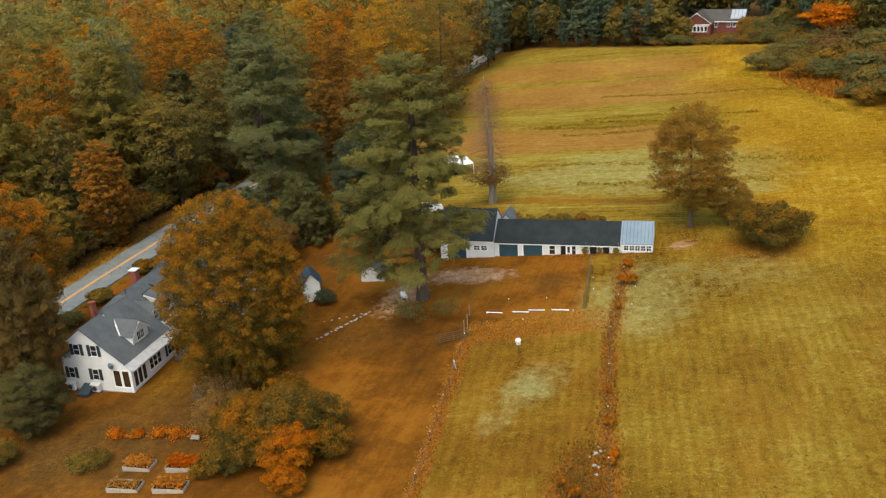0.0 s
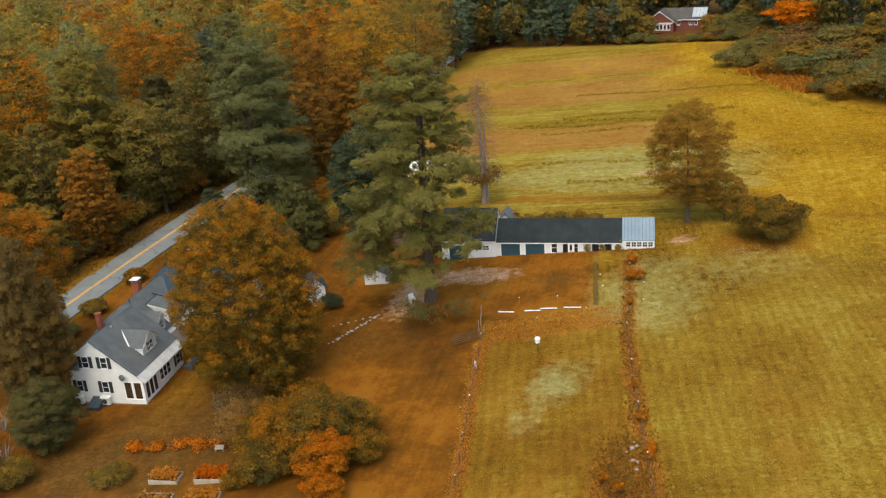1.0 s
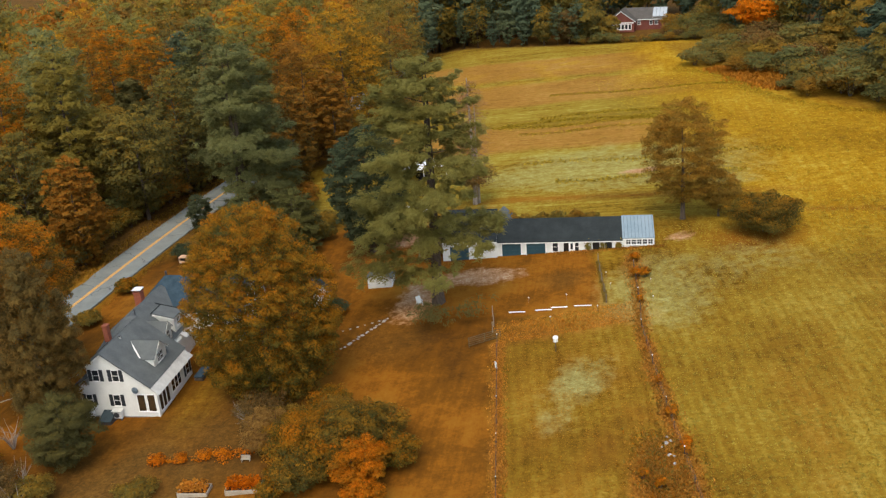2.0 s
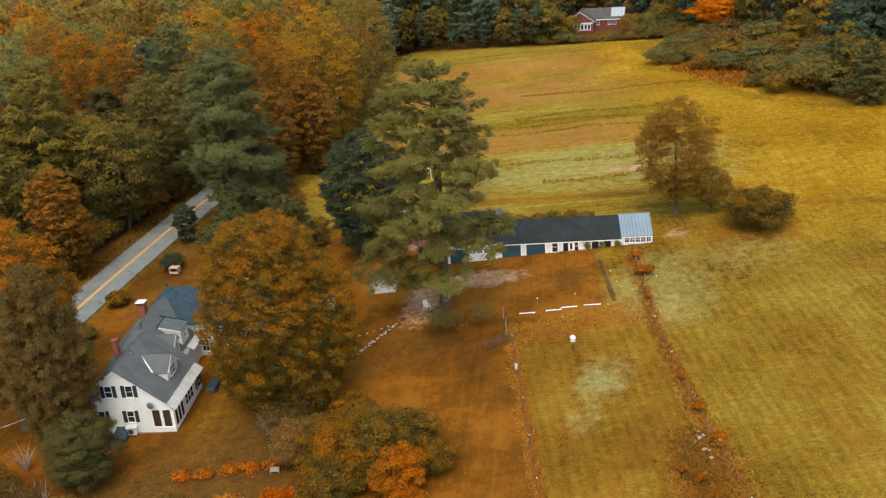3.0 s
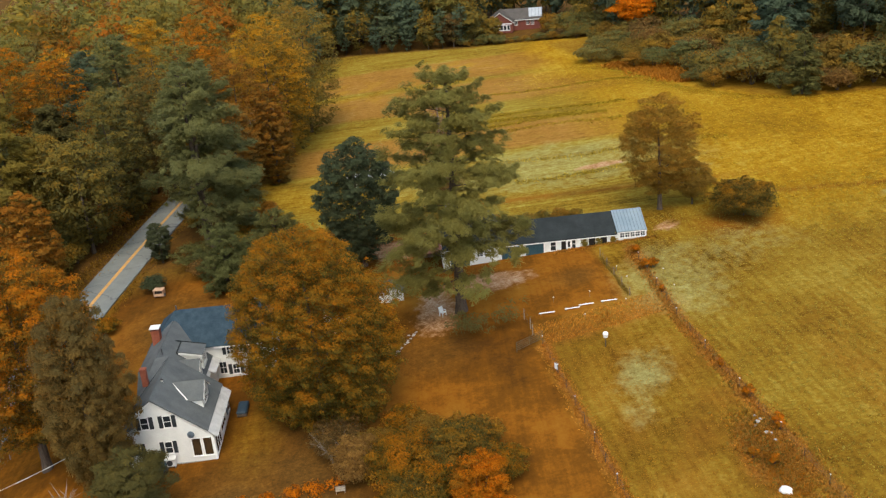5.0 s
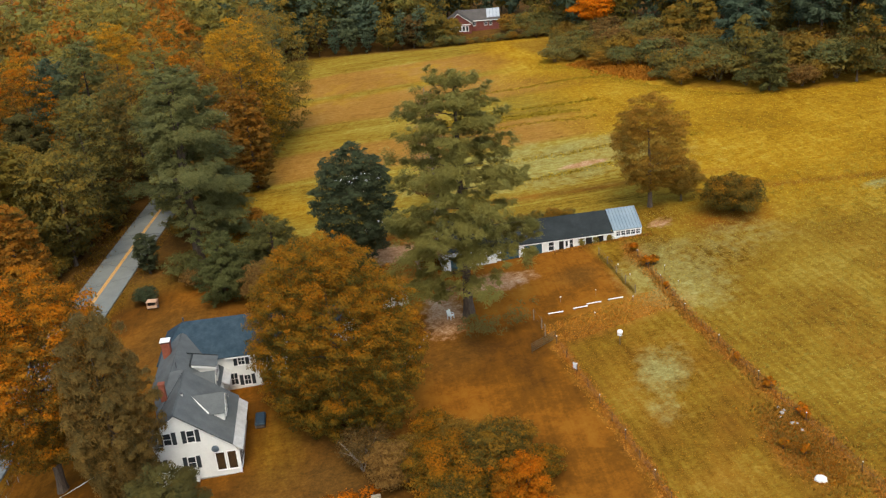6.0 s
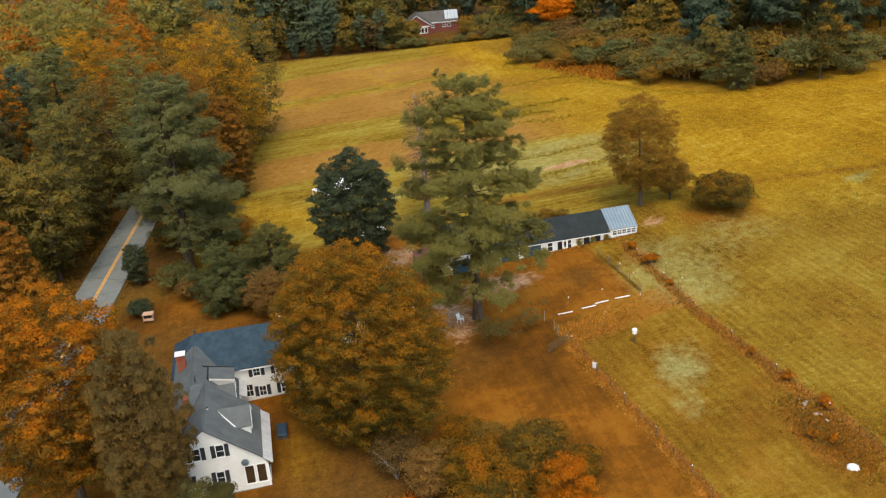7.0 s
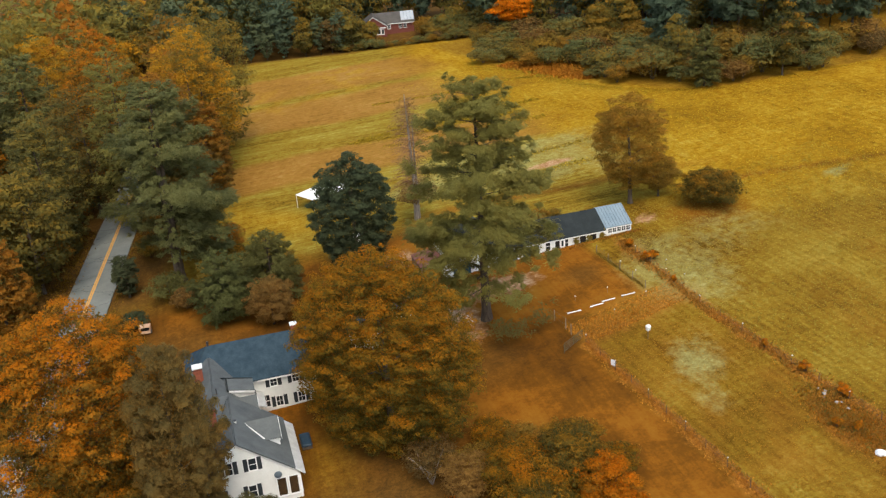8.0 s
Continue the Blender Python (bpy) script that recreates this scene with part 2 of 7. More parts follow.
GLASS_DARK, _n, _p = base_material("dark_window_glass", 0.08, 0.6)
_p.inputs["Base Color"].default_value = (0.02, 0.025, 0.03, 1)
# near-black that paints the shade inside openings and hollows
DARK_VOID = mottled("dark_interior", (0.010, 0.010, 0.010), (0.03, 0.024, 0.02), 1.0, 0.95, 0.05)
SCREEN = mottled("brown_porch_screen", (0.022, 0.014, 0.008), (0.07, 0.04, 0.016), 0.9, 0.9, 0.1)
RED_BRICK = mottled("red_chimney_brick", (0.22, 0.062, 0.038), (0.36, 0.12, 0.075), 3.0, 0.9, 0.15, bump=0.5)
RED_BOARD = mottled("red_brown_siding", (0.124, 0.036, 0.028), (0.186, 0.060, 0.043), 0.6, 0.8)
BARK = mottled("grey_brown_bark", (0.045, 0.032, 0.024), (0.14, 0.105, 0.08), 2.0, 0.95, 0.1, bump=0.8, stretch=(0.3, 0.3, 1.5))
TWIG_BARK = mottled("reddish_dead_twig", (0.16, 0.085, 0.055), (0.30, 0.165, 0.10), 2.0, 0.95, 0.1)
PALE_BARK = mottled("pale_grey_bark", (0.16, 0.13, 0.11), (0.36, 0.31, 0.27), 2.0, 0.95, 0.1, bump=0.6, stretch=(0.3, 0.3, 1.5))
GATE_PAINT = mottled("dull_olive_gate_paint", (0.06, 0.052, 0.026), (0.10, 0.085, 0.045), 1.0, 0.6, 0.3)
OLD_WOOD = mottled("weathered_board", (0.14, 0.10, 0.07), (0.34, 0.27, 0.2), 1.5, 0.9, 0.1, stretch=(1, 0.2, 1))
BED_BOARD = mottled("pale_garden_board", (0.24, 0.195, 0.145), (0.46, 0.40, 0.32), 1.5, 0.9, 0.1)
SOIL = mottled("dark_garden_soil", (0.035, 0.02, 0.01), (0.10, 0.05, 0.022), 2.0, 1.0, 0.05, bump=0.5)
DARK_METAL = mottled("dull_dark_metal", (0.05, 0.05, 0.055), (0.12, 0.12, 0.13), 2.0, 0.55, 0.4, 0.6)
GREY_PLASTIC = mottled("grey_white_plastic", (0.55, 0.55, 0.53), (0.72, 0.72, 0.70), 1.0, 0.5)
DISH_GREY = mottled("grey_blue_dish_paint", (0.12, 0.16, 0.20), (0.20, 0.25, 0.29), 1.0, 0.5)
ROCK = mottled("pale_field_stone", (0.22, 0.19, 0.16), (0.44, 0.40, 0.36), 1.5, 0.9, 0.1, bump=0.6)
WHITE_ROCK = mottled("whitewashed_boulder", (0.62, 0.6, 0.57), (0.8, 0.79, 0.77), 1.0, 0.9, 0.1, bump=0.5)
CAR_PAINT = mottled("white_car_paint", (0.72, 0.72, 0.72), (0.82, 0.82, 0.82), 0.4, 0.25, 0.5)
RUBBER = mottled("black_tyre_rubber", (0.012, 0.012, 0.012), (0.03, 0.03, 0.03), 3, 0.9)
CANVAS = mottled("white_canvas", (0.72, 0.72, 0.71), (0.84, 0.84, 0.83), 0.8, 0.8)
SOLAR = mottled("pale_solar_panel", (0.30, 0.33, 0.36), (0.42, 0.45, 0.48), 0.6, 0.2, 0.6)
ORANGE_PAINT = mottled("faded_orange_paint", (0.40, 0.22, 0.13), (0.60, 0.40, 0.27), 1.0, 0.6)

# maple tones run from painted lit tips to dark green clump shade
MAPLE_LEAF = leafy("orange_gold_maple_leaf", ((0.450, 0.168, 0.013), (0.325, 0.156, 0.015), (0.180, 0.122, 0.019), (0.085, 0.080, 0.020)), 0.22, drift=0.3, own_share=0.05, start=0.49, ripe_light_share=0.9)
ORANGE_LEAF = leafy("orange_maple_leaf", ((0.56, 0.185, 0.012), (0.41, 0.170, 0.015), (0.235, 0.130, 0.020), (0.100, 0.082, 0.020)), 0.22, drift=0.35, own_share=0.05, start=0.46, ripe_light_share=1.0)
AUTUMN_LEAF = leafy("autumn_leaf", ((0.44, 0.150, 0.018), (0.33, 0.150, 0.022), (0.215, 0.138, 0.030), (0.125, 0.108, 0.038)), 0.12, drift=0.12, own_share=0.8, start=0.1, ripe_light_share=0.6)
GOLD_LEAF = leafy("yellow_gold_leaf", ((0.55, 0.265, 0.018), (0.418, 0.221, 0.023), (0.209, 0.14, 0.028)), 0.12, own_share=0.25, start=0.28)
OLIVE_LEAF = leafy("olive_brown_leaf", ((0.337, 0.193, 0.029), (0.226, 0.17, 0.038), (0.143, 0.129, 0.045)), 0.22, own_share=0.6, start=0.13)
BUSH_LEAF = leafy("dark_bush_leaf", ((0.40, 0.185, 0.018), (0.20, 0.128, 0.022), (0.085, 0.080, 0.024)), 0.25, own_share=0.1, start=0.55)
RUSSET_LEAF = leafy("dull_russet_leaf", ((0.267, 0.143, 0.040), (0.210, 0.125, 0.040), (0.161, 0.107, 0.040)), 0.4)
RUST_LEAF = leafy("rust_brown_leaf", ((0.391, 0.157, 0.02), (0.27, 0.135, 0.024), (0.14, 0.099, 0.028)), 0.18, own_share=0.35, start=0.3, drift=0.2)
BRONZE_LEAF = leafy("bronze_brown_leaf", ((0.374, 0.189, 0.028), (0.284, 0.17, 0.03), (0.221, 0.146, 0.033)), 0.35)
CEDAR_LEAF = leafy("brown_olive_leaf", ((0.284, 0.162, 0.041), (0.209, 0.136, 0.041), (0.145, 0.112, 0.043)), 0.3, drift=0.6, own_share=0.1, start=0.4)
DARK_LEAF = leafy("dark_green_leaf", ((0.067, 0.084, 0.043), (0.083, 0.092, 0.046)), 0.25, 0.46)
FLAME_LEAF = leafy("flame_orange_leaf", ((0.60, 0.175, 0.010), (0.46, 0.170, 0.012), (0.22, 0.12, 0.018)), 0.35, own_share=0.2, start=0.38)
PINE_NEEDLE = leafy("white_pine_needle", ((0.233, 0.222, 0.073), (0.254, 0.211, 0.052), (0.346, 0.222, 0.033)), 0.22, 0.54, own_share=0.4, start=0.3)
TAN_NEEDLE = leafy("tan_brown_needle", ((0.34, 0.185, 0.05), (0.28, 0.155, 0.045), (0.20, 0.125, 0.04)), 0.25, own_share=0.1, start=0.4)
SOFT_NEEDLE = leafy("grey_green_pine_needle", ((0.182, 0.202, 0.099), (0.203, 0.195, 0.07), (0.279, 0.206, 0.04)), 0.3, 0.52, own_share=0.1, start=0.4)
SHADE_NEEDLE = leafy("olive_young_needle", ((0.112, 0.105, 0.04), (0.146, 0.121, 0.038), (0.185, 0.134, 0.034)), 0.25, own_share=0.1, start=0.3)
DARK_NEEDLE = leafy("dark_conifer_needle", ((0.098, 0.134, 0.086), (0.125, 0.144, 0.073)), 0.12, 0.5)
BLUE_NEEDLE = leafy("blue_green_needle", ((0.115, 0.119, 0.041), (0.142, 0.127, 0.039)), 0.3, 0.4)
THICKET_LEAF = leafy("thicket_leaf", ((0.162, 0.168, 0.064), (0.215, 0.186, 0.055), (0.282, 0.189, 0.043), (0.182, 0.175, 0.066)), 0.2, own_share=0.9)
DRY_WEED = leafy("dry_russet_weed", ((0.510, 0.205, 0.025), (0.602, 0.248, 0.036), (0.394, 0.211, 0.046)), 0.3)
FIELD_BLADE = leafy("yellow_green_grass_blade", ((0.330, 0.150, 0.018), (0.275, 0.190, 0.023), (0.330, 0.255, 0.048)), 0.3)
GOLD_BLADE = leafy("golden_hay_blade", ((0.425, 0.290, 0.028), (0.367, 0.248, 0.025)), 0.4)
FLOWER = leafy("orange_garden_flower", ((0.656, 0.207, 0.011), (0.560, 0.145, 0.008)), 0.4)


# ---- building helpers ----
def mesh_object(name, bm, material, parent=None, label=""):
    me = bpy.data.meshes.new(name)
    bm.to_mesh(me)
    bm.free()
    me.materials.append(material)
    ob = new(name, me)
    if parent:
        ob.parent = parent
    if label:
        ob["label"] = label
    return ob


def part(name, bm, material, parent, label=""):
    return mesh_object(name, bm, material, parent, label)


def thing(name, m, label, category, group="", kind=""):
    ob = new(name)
    ob.matrix_basis = m
    return tagged(ob, label, category, group, kind)


def box(x0, x1, y0, y1, z0, z1, bm=None, bevel=0.0):
    bm = bm or bmesh.new()
    vs = [bm.verts.new((x, y, z)) for z in (z0, z1) for x, y in ((x0, y0), (x1, y0), (x1, y1), (x0, y1))]
    fs = [(3, 2, 1, 0), (4, 5, 6, 7), (0, 1, 5, 4), (1, 2, 6, 5), (2, 3, 7, 6), (3, 0, 4, 7)]
    faces = [bm.faces.new([vs[i] for i in f]) for f in fs]
    if bevel:
        edges = list({e for f in faces for e in f.edges})
        bmesh.ops.bevel(bm, geom=edges, offset=bevel, segments=1, affect="EDGES")
    return bm


def slab(corners, thick, bm=None):
    """A sheet with thickness through three or four corners, grown along its normal."""
    bm = bm or bmesh.new()
    c = [Vector(p) for p in corners]
    n = (c[1] - c[0]).cross(c[2] - c[0]).normalized() * thick
    lo, hi = [bm.verts.new(p) for p in c], [bm.verts.new(p + n) for p in c]
    bm.faces.new(lo[::-1]), bm.faces.new(hi)
    for i in range(len(c)):
        j = (i + 1) % len(c)
        bm.faces.new((lo[i], lo[j], hi[j], hi[i]))
    return bm


def prism(profile, y0, y1, bm=None):
    """A closed outline in x and z, carried from y0 to y1."""
    bm = bm or bmesh.new()
    a = [bm.verts.new((x, y0, z)) for x, z in profile]
    b = [bm.verts.new((x, y1, z)) for x, z in profile]
    bm.faces.new(a), bm.faces.new(b[::-1])
    for i in range(len(a)):
        j = (i + 1) % len(a)
        bm.faces.new((a[j], a[i], b[i], b[j]))
    bmesh.ops.recalc_face_normals(bm, faces=bm.faces)
    return bm


def tube(points, radii, sides=7, bm=None):
    """A tapered round limb along a line of points."""
    bm = bm or bmesh.new()
    rings = []
    for i, (p, r) in enumerate(zip(points, radii)):
        p = Vector(p)
        d = (Vector(points[min(i + 1, len(points) - 1)]) - Vector(points[max(i - 1, 0)])).normalized()
        a = d.orthogonal().normalized()
        b = d.cross(a)
        rings.append([bm.verts.new(p + r * (math.cos(k) * a + math.sin(k) * b)) for k in np.linspace(0, 2 * math.pi, sides, endpoint=False)])
    for lo, hi in zip(rings, rings[1:]):
        best = min(range(sides), key=lambda s: (hi[s].co - lo[0].co).length)
        for k in range(sides):
            bm.faces.new((lo[k], lo[(k + 1) % sides], hi[(k + 1 + best) % sides], hi[(k + best) % sides]))
    bm.faces.new(rings[0][::-1]), bm.faces.new(rings[-1])
    return bm


def post(x, y, z0, z1, r, sides=6, bm=None):
    return tube(((x, y, z0), (x, y, z1)), (r, r), sides, bm)


def turned(x, y, deg):
    """A pose on the land, turned about the upright."""
    return pose(x, y, gz(x, y), 0, 0, deg)


# ---- foliage ----
def leaf_mesh(name, corners, normals=None, ripe_light=None):
    """A mesh of loose three-cornered sprays; normals, one for each spray, round the shading of the whole crown."""
    n = len(corners)
    me = bpy.data.meshes.new(name)
    me.vertices.add(3 * n)
    me.vertices.foreach_set("co", corners.astype(np.float32).ravel())
    me.loops.add(3 * n)
    me.loops.foreach_set("vertex_index", np.arange(3 * n, dtype=np.int32))
    me.polygons.add(n)
    me.polygons.foreach_set("loop_start", np.arange(0, 3 * n, 3, dtype=np.int32))
    me.update()
    if normals is not None:
        me.normals_split_custom_set_from_vertices(np.repeat(normals / np.linalg.norm(normals, axis=1, keepdims=True), 3, 0).astype(np.float32))
    if ripe_light is not None:
        me.attributes.new("ripe_light", "FLOAT", "POINT").data.foreach_set("value", np.repeat(ripe_light, 3).astype(np.float32))
    return me


def spray_corners(centre, normal, size, long=1.0, along=None):
    n = len(centre)
    rng = np.random.default_rng(n)
    normal = normal / np.linalg.norm(normal, axis=1, keepdims=True)
    if along is None:
        along = rng.normal(size=(n, 3))
    a = along - normal * np.sum(along * normal, 1, keepdims=True)
    a /= np.linalg.norm(a, axis=1, keepdims=True) + 1e-9
    b = np.cross(normal, a)
    s = size[:, None]
    w = rng.uniform(0.7, 1.0, (n, 1))
    return np.stack([centre + a * s * long, centre - a * s * long * 0.7 + b * s * w, centre - a * s * long * 0.7 - b * s * w], 1)


def sprays(name, centre, normal, size, long=1.0, along=None, shade=None, ripe_light=None):
    """A mesh of many small sprays of leaves: places, facings and sizes as arrays."""
    return leaf_mesh(name, spray_corners(centre, normal, size, long, along), shade, ripe_light)


def foliage(name, me, material, parent, label=""):
    me.materials.append(material)
    ob = new(name, me)
    ob.parent = parent
    if label:
        ob["label"] = label
    return ob


def unit(rng, n):
    d = rng.normal(size=(n, 3))
    return d / np.linalg.norm(d, axis=1, keepdims=True)


def crown_points(seed, low, high, radius, count, lobes=60, squash=1.0, ragged=0.5, belly=0.45, core=0.18, rounding=0.5):
    """Places and facings of the sprays of an uneven crown: lobes over an egg shape, each a shell of sprays."""
    rng = np.random.default_rng(seed)
    d = unit(rng, lobes)
    depth = rng.uniform(0.0, 1.0, lobes) ** 0.3
    half = (high - low) / 2
    lobe_r = radius * rng.uniform(0.15, 0.36, lobes) * (lobes / 60.0) ** -0.36
    swing = np.arctan2(d[:, 1], d[:, 0])
    wide = (radius - lobe_r * 0.7) * (1 + 0.16 * ragged * np.sin(swing * 3 + seed) + 0.12 * ragged * np.sin(swing * 5 + d[:, 2] * 4 + seed * 2))
    heart = np.stack([d[:, 0] * wide * depth, d[:, 1] * wide * depth, d[:, 2] * (half - lobe_r * 0.7) * depth], 1)
    flat = 1 - belly * np.clip(-d[:, 2], 0, 1)
    heart[:, 0] *= flat
    heart[:, 1] *= flat
    heart[:, 2] += low + half
    share = lobe_r**2 * (0.35 + depth)
    pick = rng.choice(lobes, count, p=share / share.sum())
    out = unit(rng, count)
    out[:, 2] = np.where(out[:, 2] < -0.2, -out[:, 2] * 0.7, out[:, 2])
    where = heart[pick] + out * lobe_r[pick, None] * rng.uniform(0.55, 1.1, (count, 1)) * (1, 1, 0.72 * squash)
    inner = int(count * core)
    ball = unit(rng, inner) * rng.uniform(0.6, 0.88, (inner, 1)) * (radius, radius, half)
    ball[:, :2] *= (1 - belly * np.clip(-ball[:, 2:] / half, 0, 1))
    where[:inner] = ball + (0, 0, low + half)
    where[:, 2] = np.where(where[:, 2] < 0.05, 0.1 - where[:, 2] * 0.6, where[:, 2])
    face = out + 0.4 * unit(rng, count) + (0, 0, 0.45)
    middle = where - (0, 0, low + half * 0.8)
    middle = middle / (np.linalg.norm(middle, axis=1, keepdims=True) + 1e-6)
    shade = out * (1.5 - rounding) + middle * rounding + 0.2 * unit(rng, count) + (0, 0, 0.25)
    # the outer, upper leaves of each lobe have turned furthest, with painted lit tops and shaded undersides
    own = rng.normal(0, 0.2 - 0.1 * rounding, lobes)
    ripe_light = 0.55 * out[:, 2] + 0.2 * (where[:, 2] - low - half) / half + own[pick] + rng.normal(0, 0.1, count) - 0.16
    # leaves of the core take the painted inner shade
    ripe_light[:inner] = -0.35
    return where, face, shade, ripe_light, rng


def crown_mesh(seed, low, high, radius, count, leaf, lobes=60, squash=1.0, ragged=0.5, belly=0.45, rounding=0.5):
    where, face, shade, ripe_light, rng = crown_points(seed, low, high, radius, count, lobes, squash, ragged, belly, rounding=rounding)
    return sprays("crown", where, face, leaf * rng.uniform(0.55, 1.25, count), 1.3, None, shade, ripe_light)


def plume_mesh(seed, low, high, radius, count, leaf, lobes=120, belly=0.2, rise=0.5, squash=0.8, long=2.3):
    """A bushy conifer crown: soft plumes of needles that point outwards and up."""
    where, face, shade, ripe_light, rng = crown_points(seed, low, high, radius, count, lobes, squash, 0.7, belly, 0.12)
    along = where * (1, 1, 0) / (np.linalg.norm(where[:, :2], axis=1, keepdims=True) + 0.5) + (0, 0, rise) + rng.normal(0, 0.25, where.shape)
    return sprays("crown", where, face, leaf * rng.uniform(0.6, 1.2, count), long, along, shade, -ripe_light * 0.8)


def plume_tree(name, seed, height, radius, low, count, leaf, material, label, category="pine tree", group="", lobes=120, trunk=0.4, m=None, belly=0.2, rise=0.5, squash=0.8, bark=BARK, stems=1, long=2.3):
    t = thing(name, m or Matrix(), label, category, group)
    bm = bmesh.new()
    for k in range(stems):
        limbs(seed + k, height * (0.95 - 0.12 * k), trunk, radius * 0.8, max(low, height * 0.12), bm, lean=2.6 * k)
    part("trunk", bm, bark, t)
    foliage("crown", plume_mesh(seed, low, height, radius, count, leaf, lobes, belly, rise, squash, long), material, t)
    return t


def limbs(seed, height, r0, spread, low, bm=None, n=7, lean=0.0):
    rng = np.random.default_rng(seed)
    bm = bm or bmesh.new()
    top = height * 0.86
    bend = rng.normal(0, 0.02, 2) * height
    stem = [(bend[0] * f * f + lean * f, bend[1] * f * f, top * f - 0.3 * (f == 0)) for f in (0, 0.06, 0.25, 0.5, 0.75, 1)]
    tube(stem, [r0 * q for q in (1.5, 1.05, 0.9, 0.65, 0.4, 0.12)], 8, bm)
    for i in range(n):
        z = low + (top - low) * (i + rng.uniform(0, 0.6)) / n * 0.85
        f = z / top
        a = rng.uniform(0, 2 * math.pi)
        p0 = Vector((bend[0] * f * f + lean * f, bend[1] * f * f, z))
        reach = spread * (1 - 0.5 * f) * rng.uniform(0.6, 0.95)
        p2 = p0 + Vector((math.cos(a) * reach, math.sin(a) * reach, reach * rng.uniform(0.35, 0.8)))
        p1 = p0.lerp(p2, 0.5) + Vector((0, 0, reach * 0.08))
        r = r0 * 0.42 * (1 - 0.6 * f)
        tube((p0, p1, p2), (r, r * 0.7, r * 0.2), 5, bm)
    return bm


def broadleaf(name, seed, height, radius, low, count, leaf, material, label, category="tree", group="", lobes=60, bark=BARK, trunk=0.32, squash=1.0, belly=0.45, ragged=0.5, m=None, rounding=0.5):
    t = thing(name, m or Matrix(), label, category, group)
    part("trunk", limbs(seed, height * 0.9, trunk, radius * 0.8, max(low, height * 0.15)), bark, t)
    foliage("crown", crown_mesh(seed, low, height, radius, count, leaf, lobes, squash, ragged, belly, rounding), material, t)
    return t


def pine_mesh(seed, low, height, radius, whorls, count, leaf, droop=0.05, top_round=0.75, gap=0.25, lean=0.0, skirt=0.55, plush=1.0, bare_side=None, hanging=()):
    """Plates of needles on whorled boughs: broad in the middle, uneven, with gaps."""
    rng = np.random.default_rng(seed)
    where, face, along, size = [], [], [], []
    boughs = []
    for w in range(whorls):
        f = min(max((w + rng.uniform(-0.3, 0.3)) / (whorls - 1), 0), 1)
        z = low + (height - low) * min(max(f, 0), 1) * 0.97
        reach = radius * (min(1.0, skirt + f * 1.6) * max(0.0, 1 - max(0, f - 0.18) / 0.82) ** top_round + 0.07)
        number = rng.integers(4, 7) + int(4 * max(0.0, f - 0.5))
        turn = rng.uniform(0, 6.28)
        for b in range(number):
            if rng.uniform() < gap * (1 - f):
                continue
            a = turn + 6.283 * b / number + rng.normal(0, 0.25)
            length = reach * rng.uniform(0.62, 1.12)
            if bare_side is not None and math.cos(a - bare_side) > 0.4:
                length *= 0.3 if f < 0.4 else 0.58
            elif bare_side is not None and f < 0.22 and math.cos(a - bare_side) > -0.1:
                length *= 0.55
            boughs.append((z, a, length, f, 0.2))
    # single long boughs that hang lower than the rest
    boughs += [(z, radians(a), length, 0.0, bare) for z, a, length, bare in hanging]
    total = sum(r * r + 1.0 for _, _, r, _, _ in boughs)
    for z, a, r, f, bare in boughs:
        n = max(6, int(count * (r * r + 1.0) / total * (0.32 if bare > 0.2 else 1.0)))
        k = max(3, int(r * (2.4 + 1.6 * plush)))
        # each bough carries tufts of needles, closer towards its tip
        u = rng.uniform(bare, 1.0, k) ** 0.7
        side = rng.normal(0, 0.13 + 0.06 * plush, k) * r * (1.3 - u * 0.7)
        rise = u * r * (0.34 * f + 0.02) + 0.22 * f * f * r * u * u - droop * r * u * u * 2 + rng.normal(0, 0.12 + 0.03 * r, k) * plush
        wide = (0.24 + 0.03 * r) * rng.uniform(0.6, 1.3, k)
        pick = rng.integers(0, k, n)
        puff = rng.normal(0, 1, (n, 3)) * (0.62, 0.62, 0.42) * wide[pick, None]
        c, s = math.cos(a), math.sin(a)
        heart = np.stack([c * u * r - s * side + lean * f, s * u * r + c * side, z + rise], 1)
        where.append(heart[pick] + puff)
        out = puff / wide[pick, None]
        along.append(np.stack([out[:, 0] + c * 0.9, out[:, 1] + s * 0.9, rng.normal(0.35 + 0.5 * f, 0.25, n)], 1))
        face.append(np.stack([rng.normal(0, 0.4, n) + c * 0.3 + out[:, 0] * 0.3, rng.normal(0, 0.4, n) + s * 0.3 + out[:, 1] * 0.3, np.ones(n) + out[:, 2] * 0.5], 1))
        size.append(leaf * rng.uniform(0.6, 1.2, n))
    where, face, along, size = (np.concatenate(q) for q in (where, face, along, size))
    tilt = where * (0.12, 0.12, 0) + face
    return sprays("needles", where, face, size, 3.3, along, tilt + rng.normal(0, 0.25, tilt.shape)), boughs


